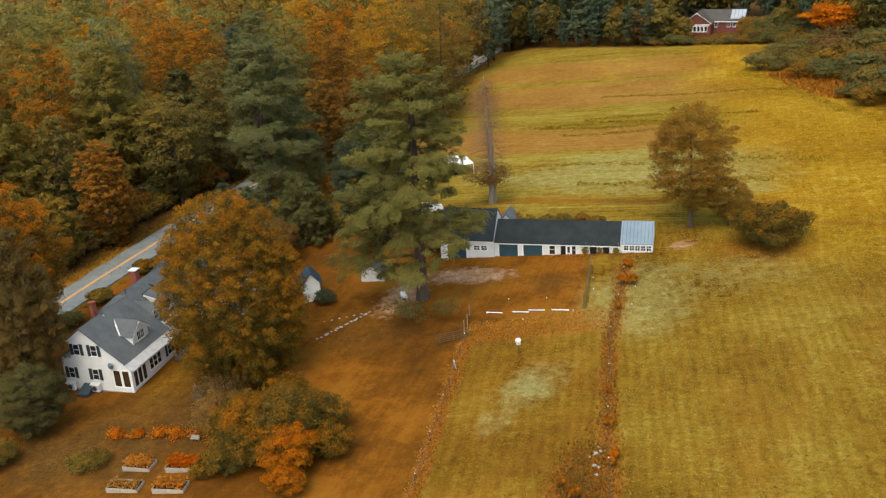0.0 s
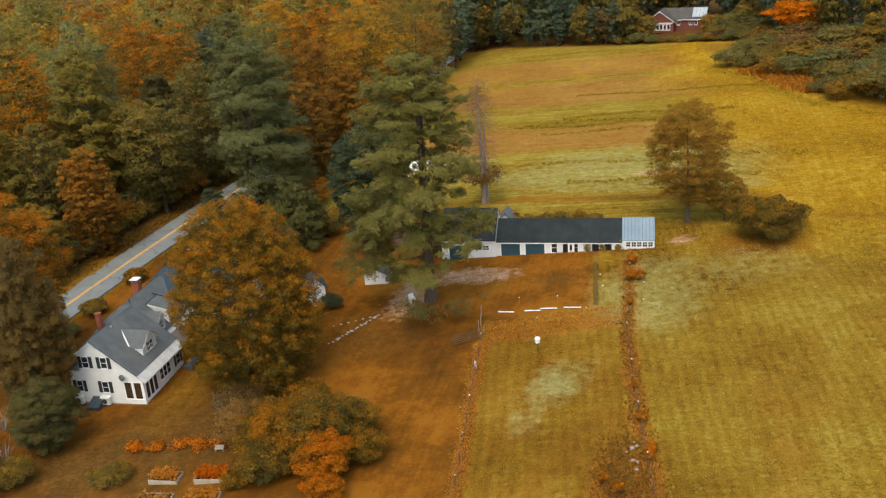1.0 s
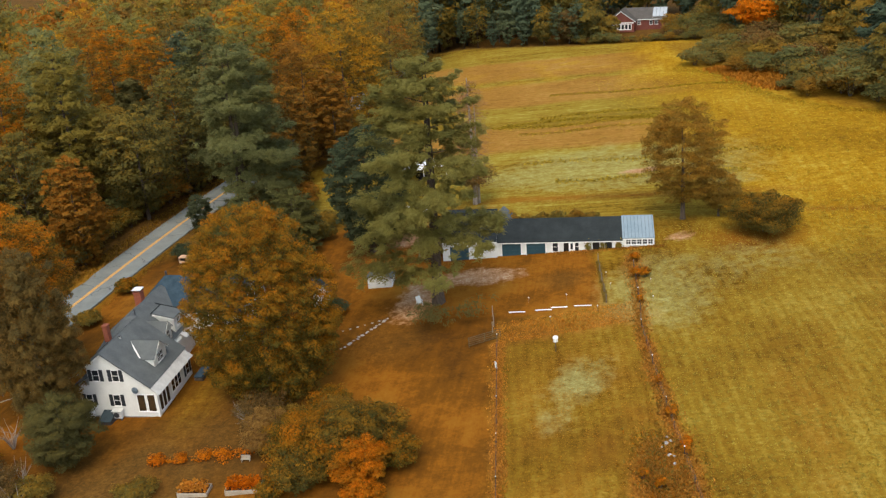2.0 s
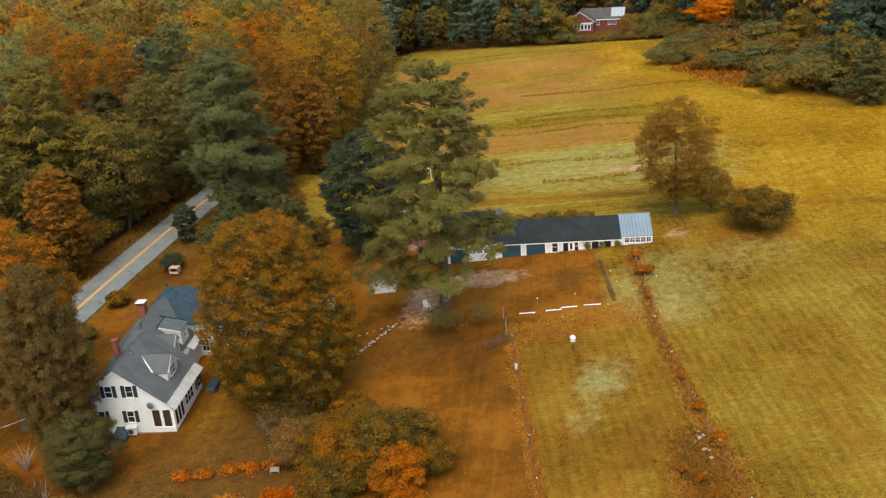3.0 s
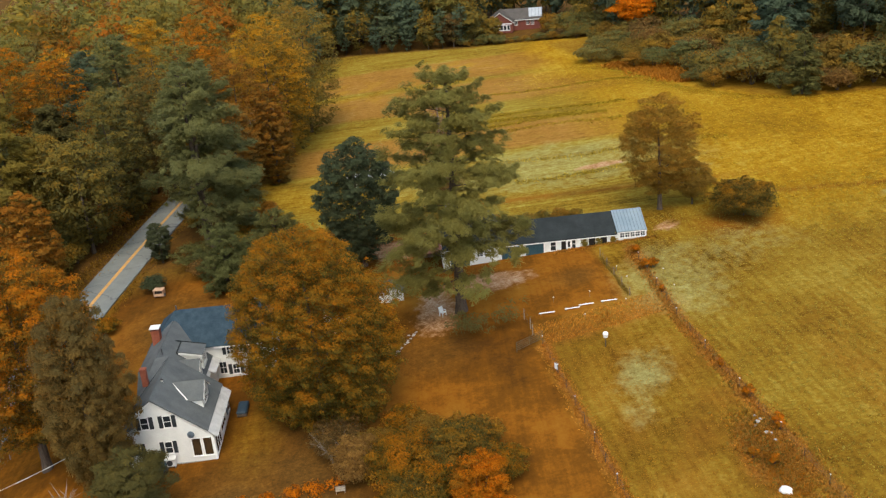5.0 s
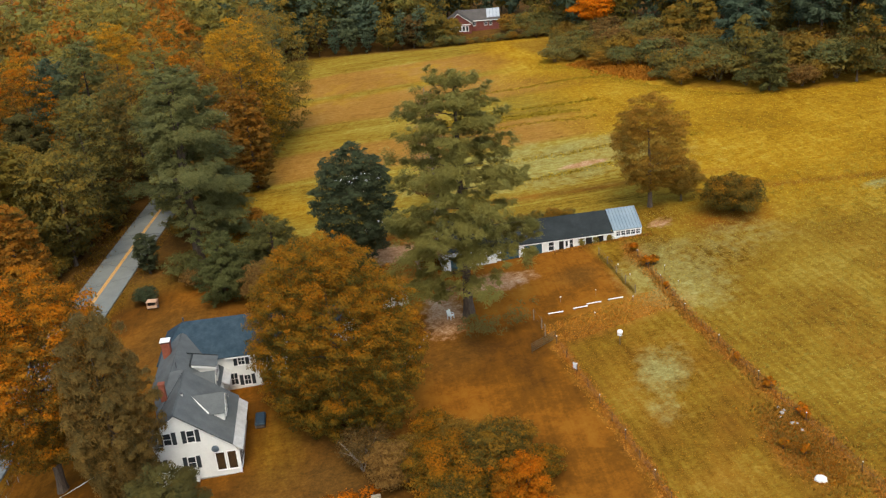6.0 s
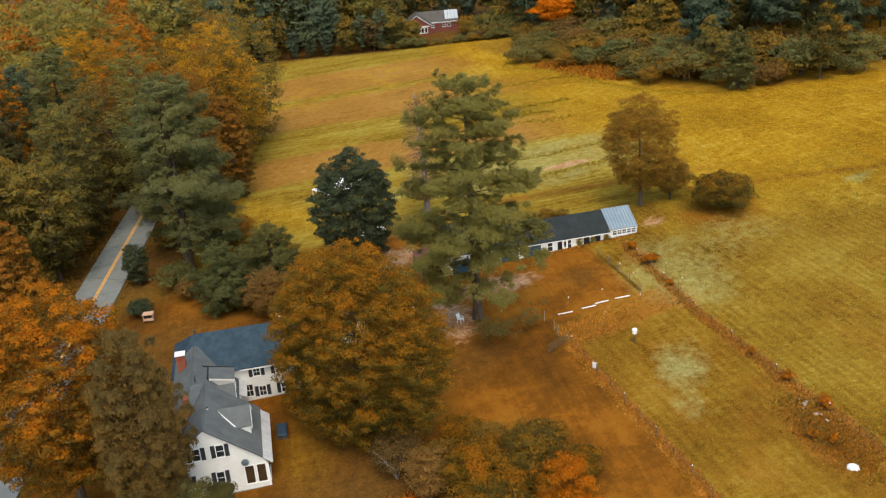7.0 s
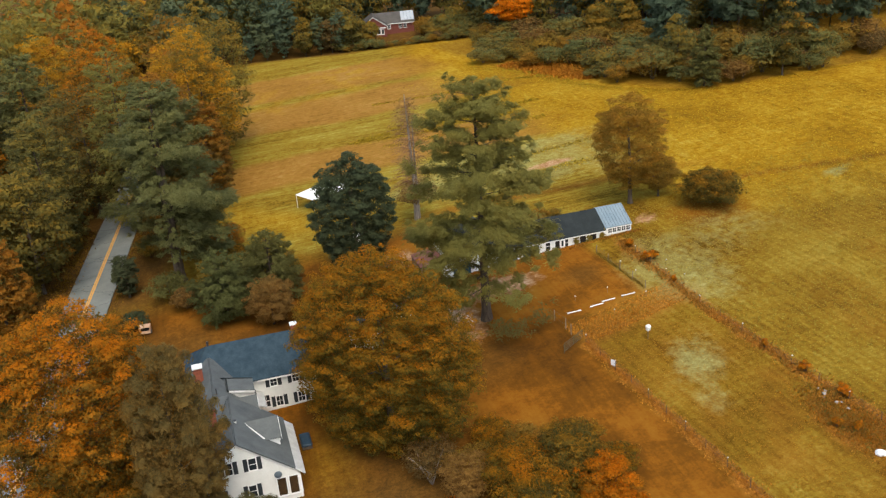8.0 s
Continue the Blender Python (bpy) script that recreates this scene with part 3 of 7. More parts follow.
def pine(name, seed, height, radius, low, whorls, count, leaf, material, label, category="pine tree", group="", bark=BARK, trunk=0.35, m=None, stems=1, droop=0.05, top_round=0.75, gap=0.25, lean=0.0, skirt=0.55, plush=1.0, bare_side=None, hanging=()):
    t = thing(name, m or Matrix(), label, category, group)
    me, boughs = pine_mesh(seed, low, height, radius, whorls, count, leaf, droop, top_round, gap, lean, skirt, plush, bare_side, hanging)
    bm = bmesh.new()
    for k in range(stems):
        dx, dy = (0.9 * k, 0.35 * k)
        tube([(dx * (0.4 + 0.6 * f) + lean * f, dy * f, height * 0.96 * f - 0.3 * (f == 0)) for f in (0, 0.05, 0.3, 0.6, 1)], [trunk * q for q in (1.6, 1.1, 0.85, 0.55, 0.08)], 8, bm)
    for z, a, r, f, _ in boughs[:: max(1, len(boughs) // 45)]:
        tip = (math.cos(a) * r * 0.8 + lean * f, math.sin(a) * r * 0.8, z + r * 0.2 * f)
        tube(((lean * f, 0, z - 0.1), tip), (0.05 * trunk / 0.35 + 0.02, 0.015), 4, bm)
    part("trunk", bm, bark, t)
    foliage("crown", me, material, t)
    return t


def shrub(name, seed, height, radius, count, leaf, material, label, category="shrub", group="", m=None, lobes=36, low=0.1):
    t = thing(name, m or Matrix(), label, category, group)
    bm = bmesh.new()
    rng = np.random.default_rng(seed)
    for i in range(5):
        a = i * 1.26 + rng.uniform(0, 0.6)
        tube(((0.1 * math.cos(a), 0.1 * math.sin(a), -0.2), (radius * 0.4 * math.cos(a), radius * 0.4 * math.sin(a), height * 0.75)), (0.06, 0.015), 4, bm)
    part("stem", bm, BARK, t)
    foliage("crown", crown_mesh(seed, low, height, radius, count, leaf, lobes, 1.0, 1.2, 0.05), material, t)
    return t


# ---- the land: one sheet out to the horizon ----
def steps(lo, hi, step, far):
    mid = list(np.arange(lo, hi + step / 2, step))
    left, right, gap = [lo], [hi], step
    while right[-1] < far:
        gap *= 1.35
        right.append(right[-1] + gap)
        left.append(left[-1] - gap)
    return np.array(left[:0:-1] + mid + right[1:])


def soft(d, width):
    """1 well inside, 0 outside, from a signed distance."""
    return np.clip(0.5 + d / width, 0, 1)


def blob(x, y, cx, cy, rx, ry, turn=0.0):
    c, s = math.cos(radians(turn)), math.sin(radians(turn))
    a, b = (x - cx) * c + (y - cy) * s, (y - cy) * c - (x - cx) * s
    return np.clip(1.6 - 1.6 * np.sqrt((a / rx) ** 2 + (b / ry) ** 2), 0, 1)


def make_ground():
    xs, ys = steps(-100, 130, 1.25, 2600), steps(42, 330, 1.25, 2600)
    x, y = np.meshgrid(xs, ys)
    rough = np.array([noise.noise((a * 0.22, b * 0.22, 0)) for a, b in zip(x.ravel(), y.ravel())]).reshape(x.shape)
    wide = np.array([noise.noise((a * 0.06, b * 0.06, 3)) for a, b in zip(x.ravel(), y.ravel())]).reshape(x.shape)
    z = ground(x, y) + 0.05 * rough
    near_house = blob(x, y, -40, 104, 16, 18)
    z = z - 0.05 * rough * near_house
    wob = rough * 1.2 + wide * 2.0
    # lawn and yard between the road, the paddock fence and the barn
    lawn = soft(fence_x(y) - x + 0.5 * rough, 1.5) * soft(150 - y + wob * 3, 8) * soft(x - (road_x(y) + 4), 2)
    yard = soft(x + 4, 3) * soft(17.2 + (y - 119) * 0.18 - x, 1.2) * soft(y - 105.5 + 0.3 * rough, 1.0) * soft(129 - y, 2)
    lawn = lawn * (1 - 0.5 * blob(x + 0.5 * wob, y + 0.5 * wob, -34.6, 99.5, 4.2, 10, -14))
    pasture = soft(x - fence_x(y) - 1, 1.5) * soft(hedge_x(y) - x, 1.5) * soft(103 - y, 2) * soft(y - 40, 5)
    lawn = np.maximum(lawn, pasture * np.clip(0.3 + 0.55 * rough + 0.25 * wide, 0, 0.75))
    lawn = np.maximum(lawn, yard)
    lawn = np.maximum(lawn, blob(x, y, 40, 119, 9, 7) * 0.8)
    for cx, cy, rx, ry, k in ((27, 78, 3.5, 20, 0.45), (33, 84, 2.5, 16, 0.3), (44, 92, 3.0, 18, 0.3), (9, 80, 3.0, 9, 0.4)):
        lawn = np.maximum(lawn, k * blob(x + wob, y + wob, cx, cy, rx, ry, -15) * (0.7 + 0.6 * rough))
    bu, bv = (x - 4.67) * 0.973 - (y - 126.8) * 0.229, (x - 4.67) * 0.229 + (y - 126.8) * 0.973
    bs = bv + 0.055 * bu
    lawn = np.maximum(lawn, soft(1.3 - np.abs(bv + 0.1 * bu - 24.0 + wide), 1.5) * soft(bu + 2, 6) * soft(44 - bu, 20) * 0.8)
    lawn = np.maximum(lawn, soft(0.8 - np.abs(y - (131 - (x - 40) * 0.45)), 1.0) * soft(x - 44, 3) * soft(80 - x, 10) * 0.8)
    pale = blob(x + wob * 1.2, y + wob, 6.5, 87.4, 4.4, 9.8, -30) * (0.34 + 0.6 * rough)
    pale = np.maximum(pale, 0.5 * blob(x + wob * 2, y + wob, 23, 108, 9, 15, -16))
    pale = np.maximum(pale, 0.45 * blob(x + wob * 3, y + wob * 2, 24, 160, 34, 11, -13))
    pale = np.maximum(pale, 0.8 * blob(x + wob, y + wob, 65, 115, 4, 1.6))
    pale = np.maximum(pale, 0.25 * blob(x + wob * 3, y + wob * 2, 36, 112, 14, 9))
    pale = np.maximum(pale, 0.42 * soft(bs - 28 + wob * 2, 5) * soft(51 - bs + wob * 2, 5) * soft(bu - 2, 8) * soft(42 - bu, 16) * (1 + 0.8 * rough))
    bare = 1.05 * blob(x + wob, y + rough, 1.2, 120.8, 8.8, 3.3, -10)
    bare = np.maximum(bare, 0.85 * blob(x + wob * 1.2, y + wob, -8.4, 116.0, 3.4, 8.2, -12))
    bare = np.maximum(bare, 0.9 * blob(x + rough, y, 30.7, 123.4, 2.6, 1.8))
    bare = np.maximum(bare, 0.95 * blob(x + wob, y + rough, -6.6, 139.6, 5.5, 5.5, 20))
    bare = np.maximum(bare, 1.2 * blob(x + wob, y, 36.0, 155.0, 6.5, 1.7, -8))
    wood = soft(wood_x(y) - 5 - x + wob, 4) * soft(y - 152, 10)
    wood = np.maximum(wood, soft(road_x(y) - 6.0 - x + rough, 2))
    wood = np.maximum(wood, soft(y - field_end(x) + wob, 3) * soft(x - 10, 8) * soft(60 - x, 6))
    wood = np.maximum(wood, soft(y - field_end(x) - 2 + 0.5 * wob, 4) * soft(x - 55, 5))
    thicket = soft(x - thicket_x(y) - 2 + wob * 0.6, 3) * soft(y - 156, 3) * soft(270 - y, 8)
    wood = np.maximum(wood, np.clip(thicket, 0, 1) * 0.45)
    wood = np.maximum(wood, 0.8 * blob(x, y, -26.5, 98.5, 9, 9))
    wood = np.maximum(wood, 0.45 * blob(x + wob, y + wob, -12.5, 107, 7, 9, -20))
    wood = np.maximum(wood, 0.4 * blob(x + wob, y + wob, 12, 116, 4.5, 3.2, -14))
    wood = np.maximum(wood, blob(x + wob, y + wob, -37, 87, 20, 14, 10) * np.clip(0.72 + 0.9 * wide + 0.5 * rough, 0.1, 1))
    # tree shade painted into the ground colour, behind the house and by the maple
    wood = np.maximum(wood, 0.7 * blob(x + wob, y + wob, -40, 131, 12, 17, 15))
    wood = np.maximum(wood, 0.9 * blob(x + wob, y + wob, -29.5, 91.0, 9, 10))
    weeds = soft(0.7 - np.abs(x - hedge_x(y) + 0.5 * rough), 1.0) * soft(121 - y, 3) * soft(y - 40, 5)
    weeds = np.maximum(weeds, soft(0.5 - np.abs(x - fence_x(y) + 0.2 * rough), 0.7) * soft(101.5 - y, 2))
    weeds = np.maximum(weeds, 0.6 * soft(y - 99.8 + rough, 2.0) * soft(106 - y + 0.4 * rough, 1.5) * soft(x - 0.5, 1) * soft(20.5 - x, 3))
    weeds = np.maximum(weeds, blob(x + rough, y + rough, 9.8, 70.5, 3.8, 6.5, -12))
    weeds = np.maximum(weeds, blob(x + rough, y + rough, 21.5, 116, 2.6, 6, -16) * 0.8)
    weeds = np.maximum(weeds, soft(3.2 - np.abs(x - road_x(y) + 6.2), 1.5) * 0.5)
    back = soft(y - 131, 6) * soft(66 - x + (y - 160) * 0.12 + wob, 22) * soft(x - wood_x(y), 6)
    gold = np.maximum(soft(x - 44 + (150 - y) * 0.18 + wob * 2, 18) * soft(y - 112 + (x - 60) * 0.25 + wob, 18), 0) * (1 - 0.3 * np.clip(rough, 0, 1))
    gold = np.maximum(gold, 0.45 * blob(x, y, -16, 172, 8, 26, 25))
    gold = np.maximum(gold, 0.3 * soft(y - 238 + wob * 2, 10) * soft(272 - y, 16) * (rough > 0.05))
    tan = sum(k * soft(bs - a + wob, 3) * soft(b - bs + wob, 3) for a, b, k in ((54, 72, 0.95), (93, 118, 1.0), (124, 150, 1.0))) * soft(52 - bu + wob * 3, 14) * back
    verts = np.stack([x, y, z], -1).reshape(-1, 3)
    ny, nx = x.shape
    i = (np.arange(ny - 1)[:, None] * nx + np.arange(nx - 1)).ravel()
    faces = np.stack([i, i + 1, i + nx + 1, i + nx], 1)
    me = bpy.data.meshes.new("ground")
    me.from_pydata(verts.tolist(), [], faces.tolist())
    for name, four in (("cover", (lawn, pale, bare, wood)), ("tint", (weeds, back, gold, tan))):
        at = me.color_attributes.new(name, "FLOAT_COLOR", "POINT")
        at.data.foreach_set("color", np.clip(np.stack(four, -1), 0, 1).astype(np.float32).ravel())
    me.materials.append(GRASSLAND)
    me.shade_smooth()
    return tagged(new("ground", me), "olive and russet autumn grassland with mown rows", "ground", kind="structure")


make_ground()


def strip(name, offset0, offset1, y0, y1, lift, material, label, parent=None):
    """A band laid on the land along the road."""
    bm = bmesh.new()
    rows = []
    for y in np.arange(y0, y1 + 0.1, 2.5):
        x = road_x(y)
        slope = road_x(y + 1) - road_x(y)
        n = Vector((1, -slope, 0)).normalized()
        row = []
        for o in np.linspace(offset0, offset1, 5 if offset1 - offset0 > 1 else 2):
            crown = 0.05 * (1 - (o / 3.6) ** 2)
            px, py = x + n.x * o, y + n.y * o
            row.append(bm.verts.new((px, py, gz(x, y) + crown + lift)))
        rows.append(row)
    for a, b in zip(rows, rows[1:]):
        for k in range(len(a) - 1):
            bm.faces.new((a[k], a[k + 1], b[k + 1], b[k]))
    if offset1 - offset0 > 1:
        for edge in (0, -1):
            low = [bm.verts.new(r[edge].co - Vector((0, 0, 0.35))) for r in rows]
            for k in range(len(rows) - 1):
                bm.faces.new((rows[k][edge], rows[k + 1][edge], low[k + 1], low[k]))
    ob = mesh_object(name, bm, material, parent)
    return tagged(ob, label, "road" if not parent else "", kind="structure" if not parent else "")


road = strip("road", -3.5, 3.4, -40, 330, 0.12, ASPHALT, "cracked grey two-lane asphalt road with a yellow centre line")
for o in (-0.27, 0.03):
    strip("centre_line", o, o + 0.24, -40, 330, 0.13, YELLOW_PAINT, "", road)
# tar-filled cracks across the lanes
TAR = mottled("black_crack_tar", (0.03, 0.03, 0.032), (0.06, 0.06, 0.06), 4, 0.7)
crack_rng = np.random.default_rng(5)
for y in np.arange(104, 186, 5.5):
    bm = bmesh.new()
    y = y + crack_rng.uniform(-1.5, 1.5)
    prev = None
    for o in np.linspace(-3.3, 3.2, 12):
        yy = y + crack_rng.normal(0, 0.18) - o * 0.15
        x = road_x(yy) + o
        z = gz(road_x(yy), yy) + 0.05 * (1 - (o / 3.6) ** 2) + 0.128
        pair = (bm.verts.new((x, yy, z)), bm.verts.new((x, yy + 0.07, z)))
        if prev:
            bm.faces.new((prev[0], pair[0], pair[1], prev[1]))
        prev = pair
    part("crack", bm, TAR, road)


# ---- windows and doors ----
def window(parent, x, z, w, h, wall, axis="front", panes=(2, 2), shutters=False, glass=GLASS_DARK, name="window", frame_w=0.09, frame_mat=WHITE_TRIM):
    """A framed window set on a wall plane: front faces -y at y = wall, side faces +x at x = wall."""

    def put(part_name, a0, a1, z0, z1, d0, d1, mat, owner):
        if axis == "front":
            bm = box(a0, a1, wall - d1, wall - d0, z0, z1)
        else:
            bm = box(wall + d0, wall + d1, a0, a1, z0, z1)
        return part(part_name, bm, mat, owner)

    win = put(name, x - w / 2 - frame_w, x + w / 2 + frame_w, z - h / 2 - frame_w, z + h / 2 + frame_w, 0.0, 0.035, frame_mat, parent)
    put("pane", x - w / 2, x + w / 2, z - h / 2, z + h / 2, 0.035, 0.045, glass, win)
    for k in range(1, panes[0]):
        a = x - w / 2 + w * k / panes[0]
        put("muntin", a - 0.02, a + 0.02, z - h / 2, z + h / 2, 0.046, 0.062, frame_mat, win)
    for k in range(1, panes[1]):
        b = z - h / 2 + h * k / panes[1]
        put("muntin", x - w / 2, x + w / 2, b - 0.025, b + 0.025, 0.047, 0.07, frame_mat, win)
    put("sill", x - w / 2 - 0.14, x + w / 2 + 0.14, z - h / 2 - frame_w - 0.06, z - h / 2 - frame_w, 0.0, 0.11, frame_mat, win)
    if shutters:
        for s in (-1, 1):
            a = x + s * (w / 2 + frame_w + 0.26)
            put("shutter", a - 0.22, a + 0.22, z - h / 2 - 0.08, z + h / 2 + 0.08, 0.0, 0.05, BLACK_SHUTTER, parent)
    return win


def gable_roof(parent, profile, y0, y1, material, thick=0.16, name="roof"):
    """Roof sheets over an outline of (x, z) points from eave to ridge to eave."""
    out = []
    for (xa, za), (xb, zb) in zip(profile, profile[1:]):
        out.append(part(name, slab(((xa, y0, za), (xb, y0, zb), (xb, y1, zb), (xa, y1, za)), thick), material, parent))
    return out


# ---- the white saltbox farmhouse ----
HX, HY, HB = -38.9, 98.2, -3.55
house = thing("farmhouse", pose(HX, HY, 0, 0, 0, -14.66), "white clapboard saltbox farmhouse with grey shingle roof and black shutters", "house")
RIDGE_U, RIDGE_Z, PITCH = -5.92, 4.5, 0.79
E_U, E_Z = -0.58, 4.5 - 0.79 * 5.34
L_U = -8.1
L_Z = RIDGE_Z - 0.72 * (RIDGE_U - L_U)
FRONT_LEN = 9.3
# the rear block has a ridge of its own, nearer the road
REAR_U, REAR_Z, REAR_PITCH = -7.4, 4.35, 0.86
# front block: walls follow the saltbox outline
part("wall", prism(((L_U + 0.1, HB), (-0.12, HB), (-0.12, -0.75), (E_U, E_Z - 0.12), (RIDGE_U, RIDGE_Z - 0.1), (L_U + 0.1, L_Z - 0.05)), 0, FRONT_LEN), WHITE_SIDING, house)
part("foundation", box(L_U + 0.05, -0.07, -0.05, FRONT_LEN + 0.05, HB - 0.8, HB + 0.12), mottled("grey_foundation", (0.2, 0.19, 0.18), (0.34, 0.33, 0.31), 1.0), house)
gable_roof(house, ((L_U - 0.1, L_Z - 0.09), (RIDGE_U, RIDGE_Z)), -0.28, FRONT_LEN + 0.2, GREY_SHINGLE)
gable_roof(house, ((RIDGE_U, RIDGE_Z), (E_U, E_Z)), -0.28, FRONT_LEN + 0.2, GREY_SHINGLE)
part("porch_roof", slab(((E_U - 0.02, -0.3, E_Z - 0.02), (0.34, -0.3, -0.52), (0.34, FRONT_LEN - 0.1, -0.52), (E_U - 0.02, FRONT_LEN - 0.1, E_Z - 0.02)), 0.12), WHITE_METAL, house, "weathered pale metal porch roof strip")
seam_y = np.linspace(0.2, FRONT_LEN - 0.4, 14)
for y in seam_y:
    part("roof_seam", slab(((E_U, y, E_Z + 0.10), (0.33, y, -0.40), (0.33, y + 0.04, -0.40), (E_U, y + 0.04, E_Z + 0.10)), 0.03), WHITE_METAL, house)
# rake boards along the gable
for (xa, za), (xb, zb) in (((L_U - 0.1, L_Z - 0.09), (RIDGE_U, RIDGE_Z)), ((RIDGE_U, RIDGE_Z), (E_U, E_Z))):
    part("rake_board", slab(((xa, -0.06, za - 0.22), (xb, -0.06, zb - 0.22), (xb, -0.06, zb - 0.01), (xa, -0.06, za - 0.01)), 0.07), WHITE_TRIM, house)
part("corner_board", box(-0.3, -0.08, -0.04, 0.18, HB, -0.75), WHITE_TRIM, house)
# gable windows with shutters
for u, z in ((-7.0, 1.78), (-4.62, 1.78), (-5.0, -1.37)):
    window(house, u, z, 0.72, 1.3, 0.0, panes=(1, 2), shutters=True, frame_w=0.07)
window(house, -8.35, -1.37, 0.66, 1.3, 0.03, panes=(1, 2), shutters=True, frame_w=0.07)
part("wall", box(-9.5, L_U + 0.098, 0.03, 5.6, HB, 0.5), WHITE_SIDING, house)
part("roof", slab(((-9.75, -0.15, 0.5), (L_U + 0.098, -0.15, 1.5), (L_U + 0.098, 5.8, 1.5), (-9.75, 5.8, 0.5)), 0.12), GREY_SHINGLE, house)
# enclosed porch: wide screened bays on the gable end and along the side
for u in (-2.06, -0.86):
    window(house, u, -1.66, 0.86, 2.05, 0.0, panes=(1, 1), glass=SCREEN, name="screen_bay")
for v in (0.75, 1.65, 2.55):
    window(house, v, -1.9, 0.62, 1.9, -0.12, "side", (1, 1), glass=SCREEN, name="screen_bay")
for v in (4.1, 4.95, 5.8):
    window(house, v, -1.65, 0.66, 1.35, -0.12, "side", (1, 2))
window(house, 8.2, -1.7, 0.75, 1.3, -0.12, "side", (1, 2), shutters=True)


def gable_dormer(v, half, front, eave, ridge, wide_roof=0.22, slope=(RIDGE_U, RIDGE_Z, PITCH), wins=(-0.36, 0.36)):
    """A small gabled dormer standing on a roof slope given by its ridge and fall."""
    top_u, top_z, fall = slope
    back_e = top_u + (top_z - eave) / fall
    back_r = top_u + (top_z - ridge) / fall
    foot = top_z - fall * (front - top_u)
    bm = bmesh.new()
    pent = [(v - half, foot), (v + half, foot), (v + half, eave), (v, ridge - 0.05), (v - half, eave)]
    f = [bm.verts.new((front, y, z)) for y, z in pent]
    b = [bm.verts.new((x, y, z)) for x, (y, z) in zip((front - 0.3, front - 0.3, back_e, back_r, back_e), pent)]
    bm.faces.new(f), bm.faces.new(b[::-1])
    for i in range(5):
        j = (i + 1) % 5
        bm.faces.new((f[j], f[i], b[i], b[j]))
    bmesh.ops.recalc_face_normals(bm, faces=bm.faces)
    d = part("dormer", bm, WHITE_SIDING, house, "white gabled dormer")
    for s in (-1, 1):
        drop = wide_roof * (ridge - eave) / half
        lo = (front + 0.2, v + s * (half + wide_roof), eave - drop)
        hi = (front + 0.2, v, ridge)
        hb = (back_r - 0.05, v, ridge)
        lb = (back_e + 0.25, v + s * (half + wide_roof), eave - drop)
        part("dormer_roof", slab((lo, hi, hb, lb) if s < 0 else (hi, lo, lb, hb), 0.1), GREY_SHINGLE, d)
        part("dormer_rake", slab(((front + 0.2, v + s * (half + wide_roof), eave - drop - 0.14), (front + 0.2, v, ridge - 0.14), (front + 0.2, v, ridge), (front + 0.2, v + s * (half + wide_roof), eave - drop)), 0.05 * -s), WHITE_TRIM, d)
    # pale flashing where the roofs meet
    part("flashing", tube(((back_r - 0.05, v, ridge + 0.11), (back_e + 0.2, v - half - wide_roof, eave - wide_roof * (ridge - eave) / half + 0.2)), (0.12, 0.12), 4), WHITE_TRIM, d)
    for k in wins:
        window(d, v + k, (foot + eave) / 2 + 0.18, 0.55, min(1.0, eave - foot - 0.3), front, "side", (2, 2))
    return d


gable_dormer(4.85, 1.6, -1.45, 2.35, 3.66)
# rear block: a ridge of its own, a steeper slope and two dormers
R_U = -2.85
R_Z = REAR_Z - REAR_PITCH * (R_U - REAR_U)
Q_U = -9.7
Q_Z = REAR_Z - 0.72 * (REAR_U - Q_U)
REAR_END = 19.4
part("wall", prism(((Q_U + 0.2, HB), (R_U + 0.3, HB), (R_U + 0.3, R_Z - 0.5), (R_U - 0.1, R_Z - 0.05), (REAR_U, REAR_Z - 0.14), (Q_U + 0.2, Q_Z - 0.1)), FRONT_LEN + 0.003, 18.5), WHITE_SIDING, house)
gable_roof(house, ((REAR_U, REAR_Z), (R_U, R_Z)), FRONT_LEN + 0.203, REAR_END, GREY_SHINGLE)
gable_roof(house, ((Q_U, Q_Z), (REAR_U, REAR_Z)), FRONT_LEN + 0.203, REAR_END, GREY_SHINGLE)
part("porch_roof", slab(((R_U - 0.02, 13.1, R_Z - 0.03), (-1.95, 13.1, -0.05), (-1.95, 16.6, -0.05), (R_U - 0.02, 16.6, R_Z - 0.03)), 0.12), WHITE_METAL, house, "weathered pale metal porch roof strip")
# a shingled hip joins the two ridges on the road side
hip_a, hip_b, hip_c, hip_d = Vector((RIDGE_U + 0.1, FRONT_LEN + 0.2, 4.66)), Vector((REAR_U, FRONT_LEN + 0.2, REAR_Z + 0.15)), Vector((L_U - 0.05, 2.6, L_Z + 0.06)), Vector((Q_U, FRONT_LEN + 0.2, Q_Z + 0.12))
part("roof", slab((hip_a, hip_b, hip_c), 0.05), GREY_SHINGLE, house)
part("roof", slab((hip_b, hip_d, hip_c), 0.05), GREY_SHINGLE, house)
part("flashing", tube((hip_a.lerp(hip_c, 0.1) + Vector((0, 0, 0.06)), hip_c + Vector((0, 0, 0.06))), (0.07, 0.07), 4), DARK_SHINGLE, house)
gable_dormer(10.7, 0.95, -3.05, 2.35, 3.3, 0.15, (REAR_U, REAR_Z, REAR_PITCH), (0.0,))
shed = part("dormer", prism(((-5.7, 2.3), (-3.1, 0.5), (-3.1, 2.82), (-5.7, 3.4)), 12.75, 15.1), WHITE_SIDING, house, "white shed dormer with a flat grey roof")
